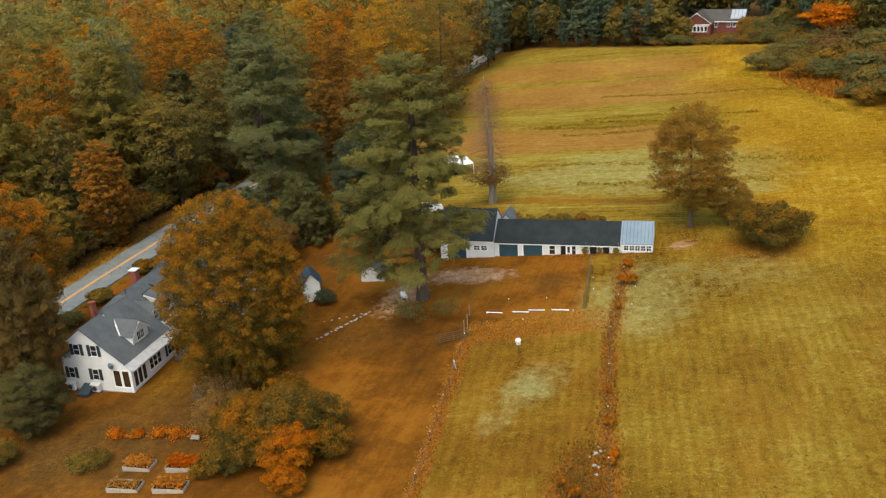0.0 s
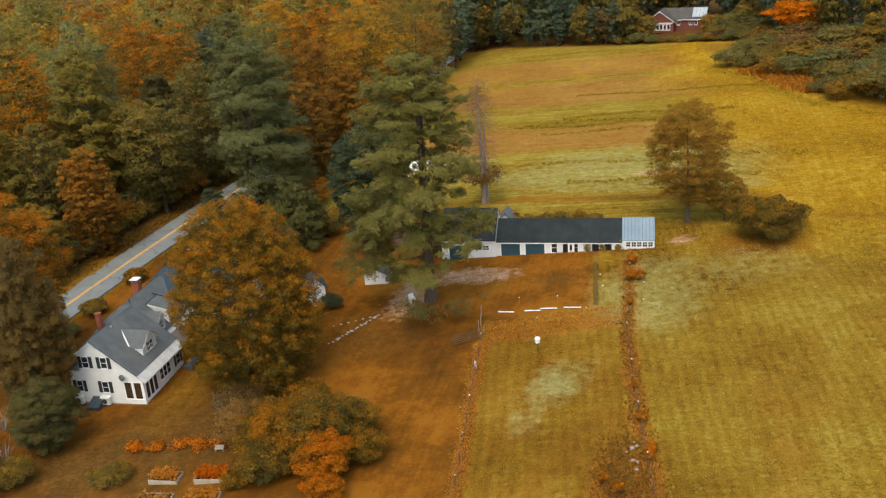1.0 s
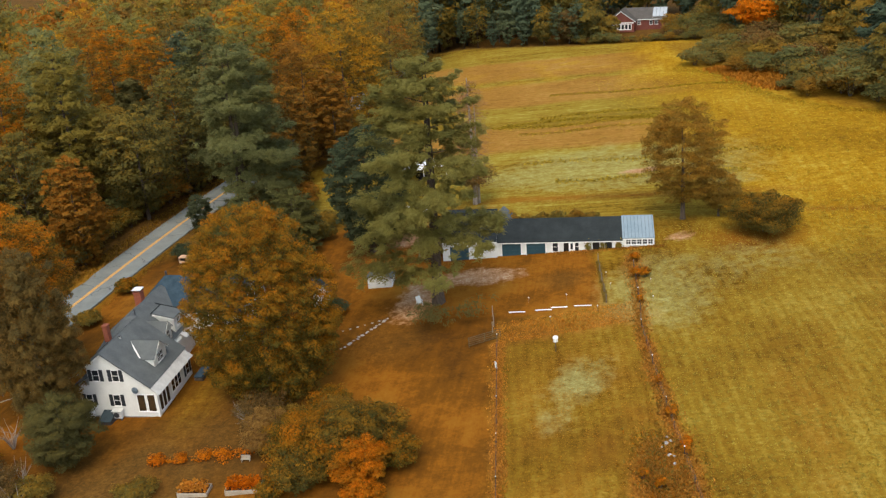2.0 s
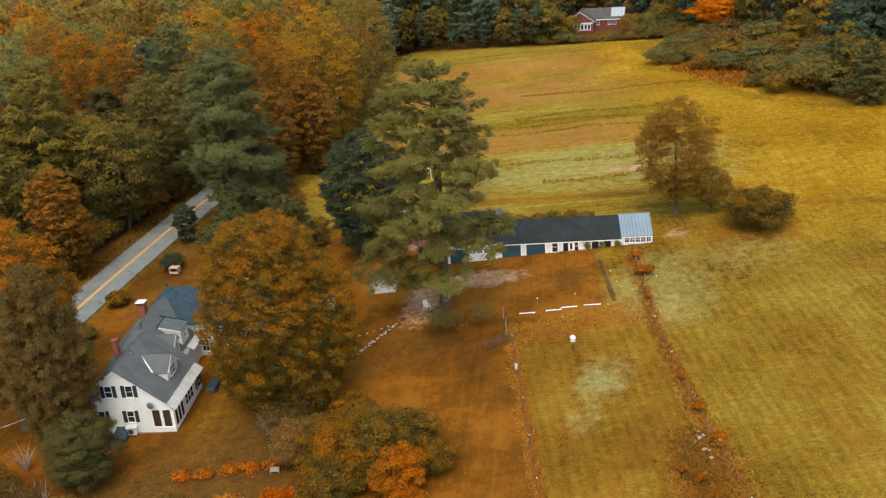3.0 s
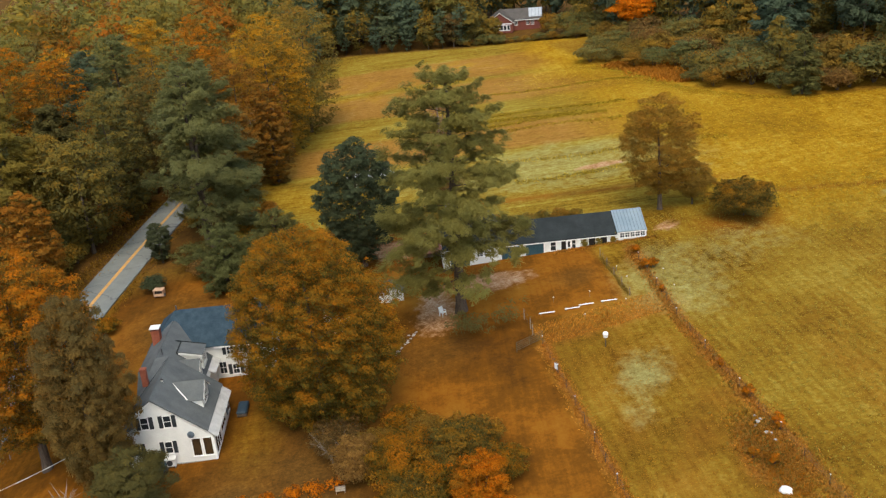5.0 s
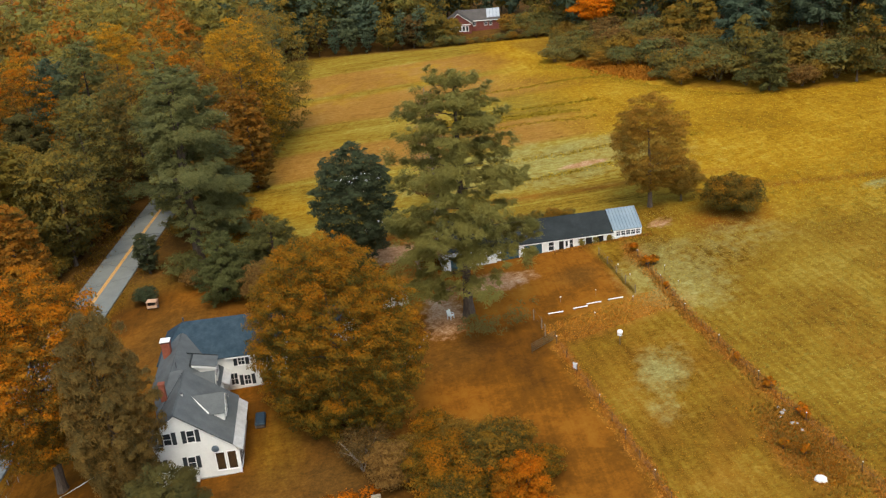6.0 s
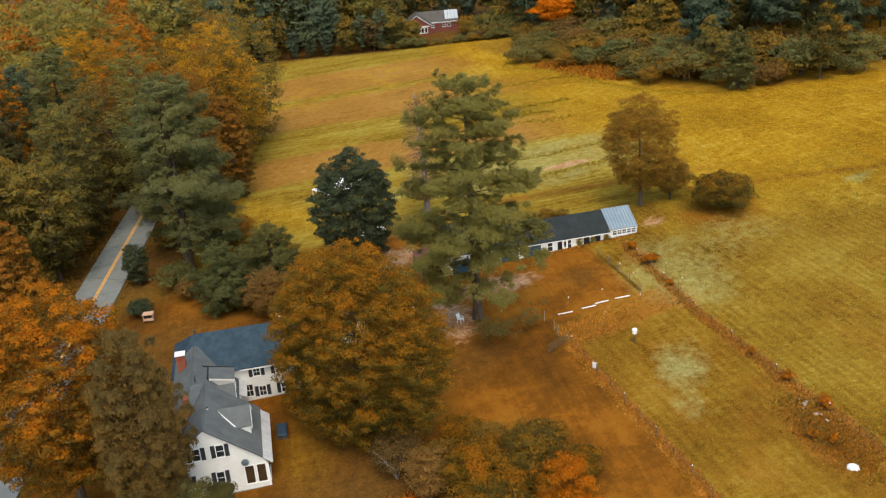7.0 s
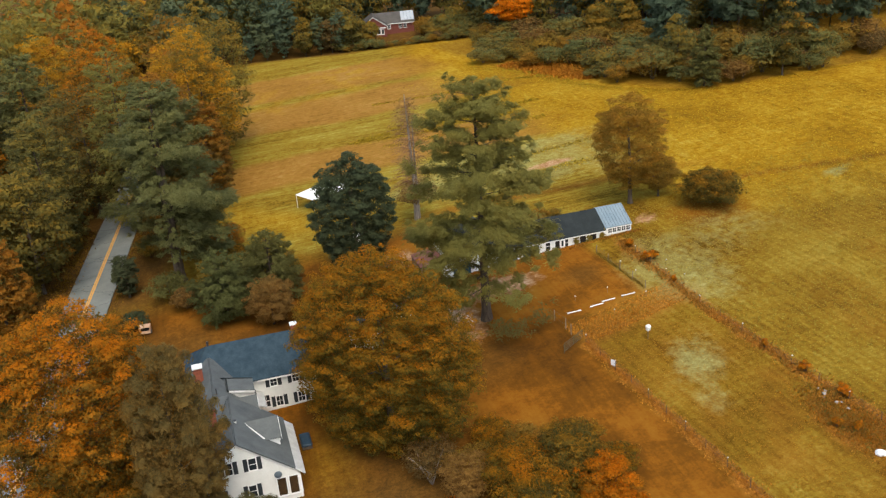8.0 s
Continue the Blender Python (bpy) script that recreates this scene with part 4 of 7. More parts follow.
part("dormer_roof", slab(((-5.75, 12.6, 3.42), (-2.95, 12.6, 2.8), (-2.95, 15.2, 2.8), (-5.75, 15.2, 3.42)), 0.12), GREY_SHINGLE, shed)
part("dormer_edge", box(-5.9, -5.76, 12.6, 15.2, 3.0, 3.56), DARK_SHINGLE, shed, "dark flashing")
part("dormer_edge", tube(((-6.7, 15.25, 3.78), (-2.95, 15.25, 2.95)), (0.08, 0.08), 4), DARK_SHINGLE, shed, "dark flashing")
part("dormer_rake", slab(((-5.7, 12.58, 3.2), (-2.95, 12.58, 2.6), (-2.95, 12.58, 2.8), (-5.7, 12.58, 3.4)), 0.05), WHITE_TRIM, shed)
window(shed, 13.9, 2.0, 0.7, 0.95, -3.1, "side", (2, 2))
part("vent_pipe", post(-7.0, 10.9, 3.9, 5.0, 0.07), DARK_METAL, house, "dark metal vent pipe")
part("roof_vent", post(-5.56, 4.1, 4.2, 4.62, 0.13), GREY_PLASTIC, house)
part("roof_vent", post(-5.56, 4.1, 4.62, 4.72, 0.17), DARK_METAL, house)
# wing across the back, slate-blue roof
W0, W1, WL, WR = 16.6, 25.4, -10.3, 4.6
W_E, W_R = 2.05, 5.0
WM = (W0 + W1) / 2
WH = -7.4
bm = bmesh.new()
prof = ((W0, HB), (W1, HB), (W1, W_E), (WM, W_R - 0.14), (W0, W_E))
a = [bm.verts.new((WL + 0.2 if z < W_R - 0.2 else WH + 0.1, y, z)) for y, z in prof]
b = [bm.verts.new((WR - 0.2, y, z)) for y, z in prof]
bm.faces.new(a[:3] + a[4:]), bm.faces.new((a[2], a[3], a[4])), bm.faces.new(b)
for i in range(5):
    j = (i + 1) % 5
    bm.faces.new((a[i], a[j], b[j], b[i]))
bmesh.ops.recalc_face_normals(bm, faces=bm.faces)
wing = part("wing", bm, WHITE_SIDING, house, "white two-storey rear wing")
slope = (W_R - W_E) / (WM - W0)
e_z = W_E - 0.3 * slope
part("wing_roof", slab(((WL, W0 - 0.3, e_z), (WR, W0 - 0.3, e_z), (WR, WM, W_R), (WH, WM, W_R)), 0.17), SLATE_SHINGLE, wing, "slate-blue shingle roof")
part("wing_roof", slab(((WR, W1 + 0.3, e_z), (WL, W1 + 0.3, e_z), (WH, WM, W_R), (WR, WM, W_R)), 0.17), SLATE_SHINGLE, wing, "slate-blue shingle roof")
part("wing_roof", slab(((WL, W1 + 0.3, e_z), (WL, W0 - 0.3, e_z), (WH, WM, W_R)), 0.17), SLATE_SHINGLE, wing, "slate-blue hipped end")
part("roof_pipe", post(WH + 0.15, WM, W_R, W_R + 0.75, 0.12), DARK_METAL, wing, "dark metal vent pipe")
part("gutter", box(-2.4, WR, W0 - 0.42, W0 - 0.31, e_z - 0.12, e_z + 0.02), WHITE_TRIM, wing)
for u in (-0.6, 2.0):
    window(wing, u, 1.15, 0.72, 1.0, W0, "front", (2, 2), shutters=True)
    window(wing, u + 0.4, -1.5, 0.72, 1.2, W0, "front", (2, 2), shutters=True)
window(wing, -1.75, -1.2, 0.8, 1.5, W0, "front", (2, 2))


def chimney(u, v, z0, z1, w, d):
    c = part("chimney", box(u - w / 2, u + w / 2, v - d / 2, v + d / 2, z0, z1, bevel=0.02), RED_BRICK, house, "red brick chimney")
    part("chimney_course", box(u - w / 2 - 0.05, u + w / 2 + 0.05, v - d / 2 - 0.05, v + d / 2 + 0.05, z1, z1 + 0.14), RED_BRICK, c)
    return c


chimney(-7.65, 5.1, 2.5, 5.5, 0.6, 0.6)
big = chimney(-8.7, 15.7, 1.2, 5.1, 0.95, 0.95)
part("chimney_cap", box(-9.28, -8.12, 15.12, 16.28, 5.47, 5.59, bevel=0.02), WHITE_TRIM, big, "white metal chimney cap")
back_stack = chimney(3.0, 21.6, 4.2, 5.45, 0.7, 0.7)
part("chimney_cap", box(2.55, 3.45, 21.15, 22.05, 5.595, 5.72, bevel=0.02), WHITE_TRIM, back_stack, "white metal chimney cap")
for a, b in ((-9.15, 15.3), (-8.25, 15.3), (-9.15, 16.1), (-8.25, 16.1)):
    part("cap_leg", box(a - 0.05, a + 0.05, b - 0.05, b + 0.05, 5.23, 5.475), DARK_METAL, big)
# satellite dish on the gable
bm = bmesh.new()
rings = []
for r in (0.0, 0.16, 0.30, 0.40):
    y = -0.55 + r * r * 0.9 - 0.1
    rings.append([bm.verts.new((-2.33 + r * math.cos(k), y, 0.2 + r * math.sin(k) * 1.05)) for k in np.linspace(0, 2 * math.pi, 14, endpoint=False)] if r else [bm.verts.new((-2.33, y, 0.2))])
for k in range(14):
    bm.faces.new((rings[0][0], rings[1][k], rings[1][(k + 1) % 14]))
for lo, hi in zip(rings[1:], rings[2:]):
    for k in range(14):
        bm.faces.new((lo[k], hi[k], hi[(k + 1) % 14], lo[(k + 1) % 14]))
bmesh.ops.solidify(bm, geom=bm.faces, thickness=0.03)
dish = part("satellite_dish", bm, DISH_GREY, house, "grey satellite dish on a bracket")
part("dish_arm", tube(((-2.33, -0.6, 0.12), (-2.4, -0.3, -0.25), (-2.4, 0.0, -0.25)), (0.03, 0.03, 0.03), 6), DARK_METAL, dish)


def heat_pump(u, v):
    x, y = HX + u * 0.967 + v * 0.253, HY - u * 0.253 + v * 0.967
    t = thing("heat_pump", pose(x, y, HB - 0.06, 0, 0, -14.66), "pale grey outdoor heat pump unit beside the wall", "heat pump", "heat pumps by the house")
    part("cabinet", box(-0.5, 0.5, -0.22, 0.22, 0.25, 1.15, bevel=0.03), GREY_PLASTIC, t)
    part("fan_grille", tube(((-0.12, -0.225, 0.7), (-0.12, -0.25, 0.7)), (0.33, 0.33), 16), DARK_METAL, t)
    for s in (-0.38, 0.38):
        part("stand_leg", box(s - 0.05, s + 0.05, -0.22, 0.22, -0.3, 0.25), DARK_METAL, t)
    part("hood", slab(((-0.6, -0.4, 1.2), (0.6, -0.4, 1.2), (0.6, 0.28, 1.32), (-0.6, 0.28, 1.32)), 0.05), GREY_PLASTIC, t)
    return t


heat_pump(-4.95, -0.5)
heat_pump(-8.3, -0.6)
hx, hy = HX - 6.1 * 0.967 - 0.9 * 0.253, HY + 6.1 * 0.253 - 0.9 * 0.967
bulkhead = thing("cellar_bulkhead", pose(hx, hy, HB - 0.06, 0, 0, -14.66), "dark grey sloping cellar bulkhead door against the wall", "bulkhead")
part("base", prism(((-0.75, -0.4), (0.75, -0.4), (0.75, 0.35), (-0.75, 0.35)), -0.8, 0.85), DARK_METAL, bulkhead)
for s in (-1, 1):
    part("leaf", slab(((min(0, s * 0.76), -0.85, 0.37), (max(0, s * 0.76), -0.85, 0.37), (max(0, s * 0.76), 0.86, 0.95), (min(0, s * 0.76), 0.86, 0.95)), 0.06), mottled("dark_bulkhead_paint", (0.025, 0.04, 0.05), (0.05, 0.07, 0.08), 1.0), bulkhead)

# ---- the long white barn with garage bays ----
BX, BY = 4.67, 126.8
barn = thing("barn", pose(BX, BY, 0, 0, 0, -13.25), "long white garage barn with a dark shingle roof and teal doors", "barn")


def barn_block(u0, u1, depth, eave, ridge, roof, floor0, floor1, front=0.0, over=0.25, label=""):
    """One stretch of the barn: walls, gable ends and two roof sheets; the ridge runs along x."""
    bm = bmesh.new()
    mid = front + depth / 2
    prof = ((front, floor0), (front + depth, floor0), (front + depth, eave), (mid, ridge - 0.12), (front, eave))
    a = [bm.verts.new((u0, y, z if z > floor0 + 0.01 else floor0)) for y, z in prof]
    b = [bm.verts.new((u1, y, z if z > floor0 + 0.01 else floor1)) for y, z in prof]
    bm.faces.new(a), bm.faces.new(b)
    for i in range(5):
        j = (i + 1) % 5
        bm.faces.new((a[i], a[j], b[j], b[i]))
    bmesh.ops.recalc_face_normals(bm, faces=bm.faces)
    w = part("wall", bm, WHITE_SIDING, barn)
    s = (ridge - eave) / (depth / 2)
    part("roof", slab(((u0 - 0.02, front - over, eave - over * s), (u1 + 0.02, front - over, eave - over * s), (u1 + 0.02, mid, ridge), (u0 - 0.02, mid, ridge)), 0.14), roof, barn, label)
    part("roof", slab(((u1 + 0.02, front + depth + over, eave - over * s), (u0 - 0.02, front + depth + over, eave - over * s), (u0 - 0.02, mid, ridge), (u1 + 0.02, mid, ridge)), 0.14), roof, barn, label)
    part("fascia", box(u0 + 0.01, u1 - 0.01, front - over - 0.03, front - over + 0.02, eave - over * s - 0.13, eave - over * s - 0.004), WHITE_TRIM, barn)
    return w


barn_block(-7.9, 0.0, 7.4, 2.95, 6.3, DARK_SHINGLE, -0.9, -0.9, -0.35)
barn_block(0.004, 17.75, 6.6, 2.55, 4.72, DARK_SHINGLE, -0.9, 0.3)
barn_block(17.754, 22.15, 6.6, 2.78, 4.8, ROOF_STEEL, 0.2, 0.4, over=0.2, label="blue-grey standing seam steel roof")
for k in np.linspace(18.0, 21.95, 9):
    s = (4.8 - 2.78) / 3.3
    part("roof_seam", slab(((k, -0.2, 2.78 - 0.2 * s + 0.15), (k + 0.05, -0.2, 2.78 - 0.2 * s + 0.15), (k + 0.05, 3.28, 4.79 + 0.15), (k, 3.28, 4.79 + 0.15)), 0.04), SEAM_STEEL, barn)


def garage_door(u, w, z0, z1, wall):
    g = part("garage_door", box(u - w / 2, u + w / 2, wall - 0.02, wall + 0.05, z0, z1), TEAL_DOOR, barn, "dark teal sectional garage door")
    n = 4
    for i in range(n):
        a = z0 + (z1 - z0) * i / n
        b = z0 + (z1 - z0) * (i + 1) / n
        part("door_section", box(u - w / 2 + 0.03, u + w / 2 - 0.03, wall - 0.06, wall - 0.021, a + 0.02, b - 0.02, bevel=0.012), TEAL_DOOR, g)
    for s in (-1, 1):
        part("door_jamb", box(u + s * (w / 2 + 0.07) - 0.07, u + s * (w / 2 + 0.07) + 0.07, wall - 0.09, wall, z0, z1 + 0.12), WHITE_TRIM, g)
    part("door_head", box(u - w / 2 - 0.14, u + w / 2 + 0.14, wall - 0.092, wall, z1, z1 + 0.14), WHITE_TRIM, g)
    return g


garage_door(-5.45, 2.75, -0.15, 2.02, -0.35)
garage_door(2.05, 2.7, 0.1, 2.28, 0.0)
garage_door(5.55, 2.7, 0.2, 2.28, 0.0)
for u in (-2.5, -1.45):
    window(barn, u, 1.65, 0.78, 0.62, -0.35, "front", (2, 2))
part("sign", tube(((-7.35, -0.36, 1.6), (-7.35, -0.40, 1.6)), (0.16, 0.16), 10), ORANGE_PAINT, barn, "small round orange sign")
window(barn, 8.3, 1.6, 0.75, 1.4, 0.0, "front", (1, 2))
# the wall is solid here; doorway darkness is painted on a panel
part("doorway_panel", box(9.5, 10.2, -0.03, 0.1, 0.55, 2.3), DARK_VOID, barn, "dark panel painted as an unlit open doorway")
leafdoor = part("open_door", box(10.22, 11.0, -0.12, -0.06, 0.6, 2.3), WHITE_TRIM, barn, "white door standing open")
part("pane", box(10.45, 10.8, -0.135, -0.121, 1.2, 2.1), GLASS_DARK, leafdoor)
window(barn, 11.35, 1.6, 0.5, 1.3, 0.0, "front", (1, 2))
for u, w in ((14.05, 0.95), (15.8, 0.95)):
    part("doorway_panel", box(u - w / 2, u + w / 2, -0.03, 0.1, 0.85, 2.3), DARK_VOID, barn, "dark panel painted as an unlit open doorway")
for u in (12.9, 15.0, 17.2):
    vine = np.random.default_rng(int(u * 10))
    spots = vine.normal((u, -0.12, 1.6), (0.22, 0.06, 0.42), (150, 3))
    foliage("climbing_vine", sprays("climbing_vine", spots, vine.normal((0.0, -1.0, 0.4), 0.4, (150, 3)), np.full(150, 0.12)), OLIVE_LEAF, barn)
for u in np.linspace(18.55, 21.6, 5):
    window(barn, u, 2.16, 0.58, 0.74, 0.0, "front", (2, 2), frame_w=0.05)
# open lean-to with a rusty roof on the west end
lean = part("lean_to_roof", slab(((-11.6, -0.2, 2.15), (-7.92, -0.2, 2.75), (-7.92, 5.2, 2.75), (-11.6, 5.2, 2.15)), 0.1), RUSTY_ROOF, barn, "rust-red lean-to roof")
for v in (0.0, 2.5, 5.0):
    part("lean_to_post", box(-11.45, -11.3, v - 0.07, v + 0.07, -0.9, 2.16), OLD_WOOD, lean)
part("lean_to_back", box(-11.3, -7.93, 4.9, 5.0, -0.9, 2.1), OLD_WOOD, lean)
# small white gabled shed behind the barn
shed_m = BX + 0.4 * 0.973 + 9.2 * 0.229, BY - 0.4 * 0.229 + 9.2 * 0.973
back_shed = thing("garden_shed", pose(shed_m[0], shed_m[1], gz(*shed_m), 0, 0, -13.25), "small white gabled shed with a grey roof", "shed")
part("wall", prism(((-1.3, -0.2), (1.3, -0.2), (1.3, 2.2), (0, 3.5), (-1.3, 2.2)), -1.8, 1.8), WHITE_SIDING, back_shed)
for s in (-1, 1):
    q = ((0, -2.0, 3.6), (s * 1.6, -2.0, 1.95), (s * 1.6, 2.0, 1.95), (0, 2.0, 3.6))
    part("roof", slab(q if s < 0 else q[::-1], -0.1), GREY_SHINGLE, back_shed)


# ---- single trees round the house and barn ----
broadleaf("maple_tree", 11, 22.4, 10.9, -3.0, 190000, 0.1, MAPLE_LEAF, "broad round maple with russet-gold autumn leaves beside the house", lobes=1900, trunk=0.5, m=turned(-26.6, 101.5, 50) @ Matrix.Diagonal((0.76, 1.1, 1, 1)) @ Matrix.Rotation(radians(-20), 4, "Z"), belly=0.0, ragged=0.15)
big_pine = pine("white_pine", 21, 32.8, 9.8, 4.6, 27, 120000, 0.088, PINE_NEEDLE, "tall white pine with twin trunks and layered green boughs", trunk=0.54, m=turned(-5.4, 114.4, 40), stems=2, lean=0.4, gap=0.42, top_round=0.36, skirt=0.7, plush=0.7, droop=0.06, bare_side=0.17, hanging=((7.8, 147, 11.6, 0.3), (6.6, 158, 10.6, 0.34), (8.8, 135, 10.4, 0.3)))
low_needles, _ = pine_mesh(24, 0, 1, 1, 0, 3600, 0.08, 0.07, plush=0.9, hanging=((3.2, -136, 9.6, 0.6), (2.8, -146, 8.4, 0.55), (3.2, -106, 9.4, 0.66)))
foliage("low_bough", low_needles, SHADE_NEEDLE, big_pine, "low hanging olive boughs before the trunk")
broadleaf("dark_tree", 31, 20.3, 6.6, 0.4, 76000, 0.125, DARK_LEAF, "dense rounded tree with very dark green leaves", lobes=700, trunk=0.4, m=turned(-13.0, 136.5, 0), belly=0.08, ragged=0.2)
broadleaf("field_tree", 41, 19.0, 6.6, 1.6, 58000, 0.095, BRONZE_LEAF, "open-crowned brown-olive tree at the field's edge", lobes=420, trunk=0.34, m=turned(33.2, 129.8, 0), belly=0.15, ragged=0.45)
broadleaf("small_tree", 43, 7.5, 3.7, 0.2, 13000, 0.095, BRONZE_LEAF, "small russet tree beside the taller field tree", lobes=40, trunk=0.16, m=turned(38.2, 128.6, 50))
shrub("bush", 45, 5.8, 5.6, 32000, 0.1, BUSH_LEAF, "broad olive-brown bush in the field", "bush", m=turned(41.6, 120.3, 20), lobes=140)
plume_tree("brown_tree", 51, 22.8, 4.7, -0.2, 92000, 0.062, CEDAR_LEAF, "dense dull brown-olive conifer beside the farmhouse", "tree", lobes=620, trunk=0.42, m=turned(-50.5, 97.4, 0), belly=0.0, rise=1.6, squash=2.2, long=3.6)
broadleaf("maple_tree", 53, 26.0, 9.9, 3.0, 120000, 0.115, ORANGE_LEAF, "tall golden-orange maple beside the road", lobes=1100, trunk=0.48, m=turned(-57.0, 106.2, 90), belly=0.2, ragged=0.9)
pine("white_pine", 61, 31.0, 11.0, 5.0, 30, 125000, 0.095, SOFT_NEEDLE, "wide domed white pine beside the road", trunk=0.55, m=turned(-34.2, 157.5, 0), stems=2, gap=0.26, top_round=0.42, skirt=0.75, plush=0.85, droop=0.05, bare_side=3.6)
plume_tree("young_pine", 63, 8.6, 4.3, -0.1, 30000, 0.062, SHADE_NEEDLE, "bushy olive-green young pine by the house corner", trunk=0.2, m=turned(-47.4, 90.6, 0), belly=0.0, rise=0.8, lobes=150, long=3.0)
pine("young_pine", 65, 10.5, 5.2, 0.6, 14, 26000, 0.085, BLUE_NEEDLE, "feathery grey-green young pine behind the house", trunk=0.22, m=turned(-33.0, 139.5, 0), gap=0.1, top_round=0.6, plush=1.3)
pine("young_pine", 67, 10.0, 5.4, 0.4, 14, 26000, 0.085, BLUE_NEEDLE, "feathery grey-green young pine behind the house", trunk=0.2, m=turned(-24.8, 141.5, 40), gap=0.1, top_round=0.6, plush=1.3)
plume_tree("cypress", 69, 7.4, 3.6, 0.0, 17000, 0.07, TAN_NEEDLE, "feathery tan-brown cypress behind the house", "cypress tree", trunk=0.16, m=turned(-28.0, 133.6, 0), belly=0.0, lobes=160, rise=0.9, squash=1.3, long=3.0)
plume_tree("young_pine", 71, 7.6, 2.3, 0.0, 11000, 0.09, DARK_LEAF, "dark green young conifer at the edge of the road", trunk=0.18, m=turned(-41.9, 158.4, 0), belly=0.0, lobes=90)
shrub("roadside_shrub", 72, 2.6, 2.3, 1800, 0.14, DARK_LEAF, "dark green shrub beside the road", group="roadside shrubs", m=turned(-43.6, 147.9, 0))
shrub("roadside_shrub", 73, 2.4, 2.2, 1800, 0.16, MAPLE_LEAF, "golden-brown shrub at the road's edge", group="roadside shrubs", m=turned(-50.8, 138.0, 0))
shrub("roadside_shrub", 74, 2.2, 2.4, 1800, 0.16, OLIVE_LEAF, "olive shrub at the road's edge", group="roadside shrubs", m=turned(-54.6, 129.0, 0))
shrub("roadside_shrub", 75, 2.6, 2.6, 1800, 0.16, THICKET_LEAF, "olive shrub at the road's edge", group="roadside shrubs", m=turned(-57.0, 121.5, 0))

ug = np.random.default_rng(31)
for k in range(30):
    y = 118 + 2.6 * k + ug.uniform(-1, 1)
    x = road_x(y) - 8.8 - ug.uniform(0, 1.8)
    h = ug.uniform(2.0, 4.6)
    sort = (OLIVE_LEAF, THICKET_LEAF, RUSSET_LEAF, OLIVE_LEAF, MAPLE_LEAF)[int(ug.integers(0, 5))]
    shrub("roadside_shrub", 800 + k, h, h * 0.7, 1000, 0.18, sort, "leafy olive and brown undergrowth beside the road", group="roadside shrubs", m=turned(x, y, 0), lobes=22)
for k in range(26):
    y = 120 + 2.4 * k + ug.uniform(-1, 1)
    x = road_x(y) - 12.0 - ug.uniform(0, 4.5)
    h = ug.uniform(4.0, 7.0)
    sort = (OLIVE_LEAF, THICKET_LEAF, OLIVE_LEAF, BLUE_NEEDLE, RUST_LEAF)[int(ug.integers(0, 5))]
    shrub("roadside_shrub", 900 + k, h, h * 0.6, 1000, 0.21, sort, "tall leafy undergrowth at the edge of the wood", group="roadside shrubs", m=turned(x, y, 0), lobes=26)
for k in range(14):
    y = 172 + 3.4 * k + ug.uniform(-1, 1)
    x = road_x(y) + (-1) ** k * (6.4 + ug.uniform(0, 2.5))
    h = ug.uniform(3.5, 6.5)
    sort = (OLIVE_LEAF, RUST_LEAF, OLIVE_LEAF, BLUE_NEEDLE)[int(ug.integers(0, 4))]
    shrub("roadside_shrub", 930 + k, h, h * 0.65, 900, 0.22, sort, "tall leafy undergrowth at the edge of the wood", group="roadside shrubs", m=turned(x, y, 0), lobes=26)
for k, (x, y, h, r, mat, label) in enumerate(((-37.0, 153.0, 4.4, 3.6, BLUE_NEEDLE, "grey-green bushy young pine"), (-28.0, 168.0, 6.0, 4.2, OLIVE_LEAF, "tall olive shrub at the wood's edge"), (-25.5, 157.5, 3.6, 3.4, MAPLE_LEAF, "golden-brown shrub at the wood's edge"), (-21.0, 150.5, 3.4, 3.0, OLIVE_LEAF, "olive shrub at the wood's edge"), (-30.5, 150.5, 5.0, 3.6, OLIVE_LEAF, "olive shrub under the pine"), (-36.0, 147.5, 3.2, 2.6, RUSSET_LEAF, "brown shrub under the pine"), (-26.0, 152.0, 4.2, 3.2, THICKET_LEAF, "grey-olive shrub at the wood's edge"), (-24.0, 163.0, 5.0, 3.2, RUST_LEAF, "rust-brown shrub at the wood's edge"), (-31.5, 144.6, 4.4, 3.4, BLUE_NEEDLE, "grey-green bushy young pine"), (-27.5, 146.5, 5.4, 3.6, BLUE_NEEDLE, "grey-green bushy young pine"), (-21.0, 145.0, 3.0, 2.6, OLIVE_LEAF, "olive shrub behind the house"))):
    shrub("wood_edge_shrub", 840 + k, h, r, 2600, 0.16, mat, label, group="shrubs at the wood's edge", m=turned(x, y, 0), lobes=50)

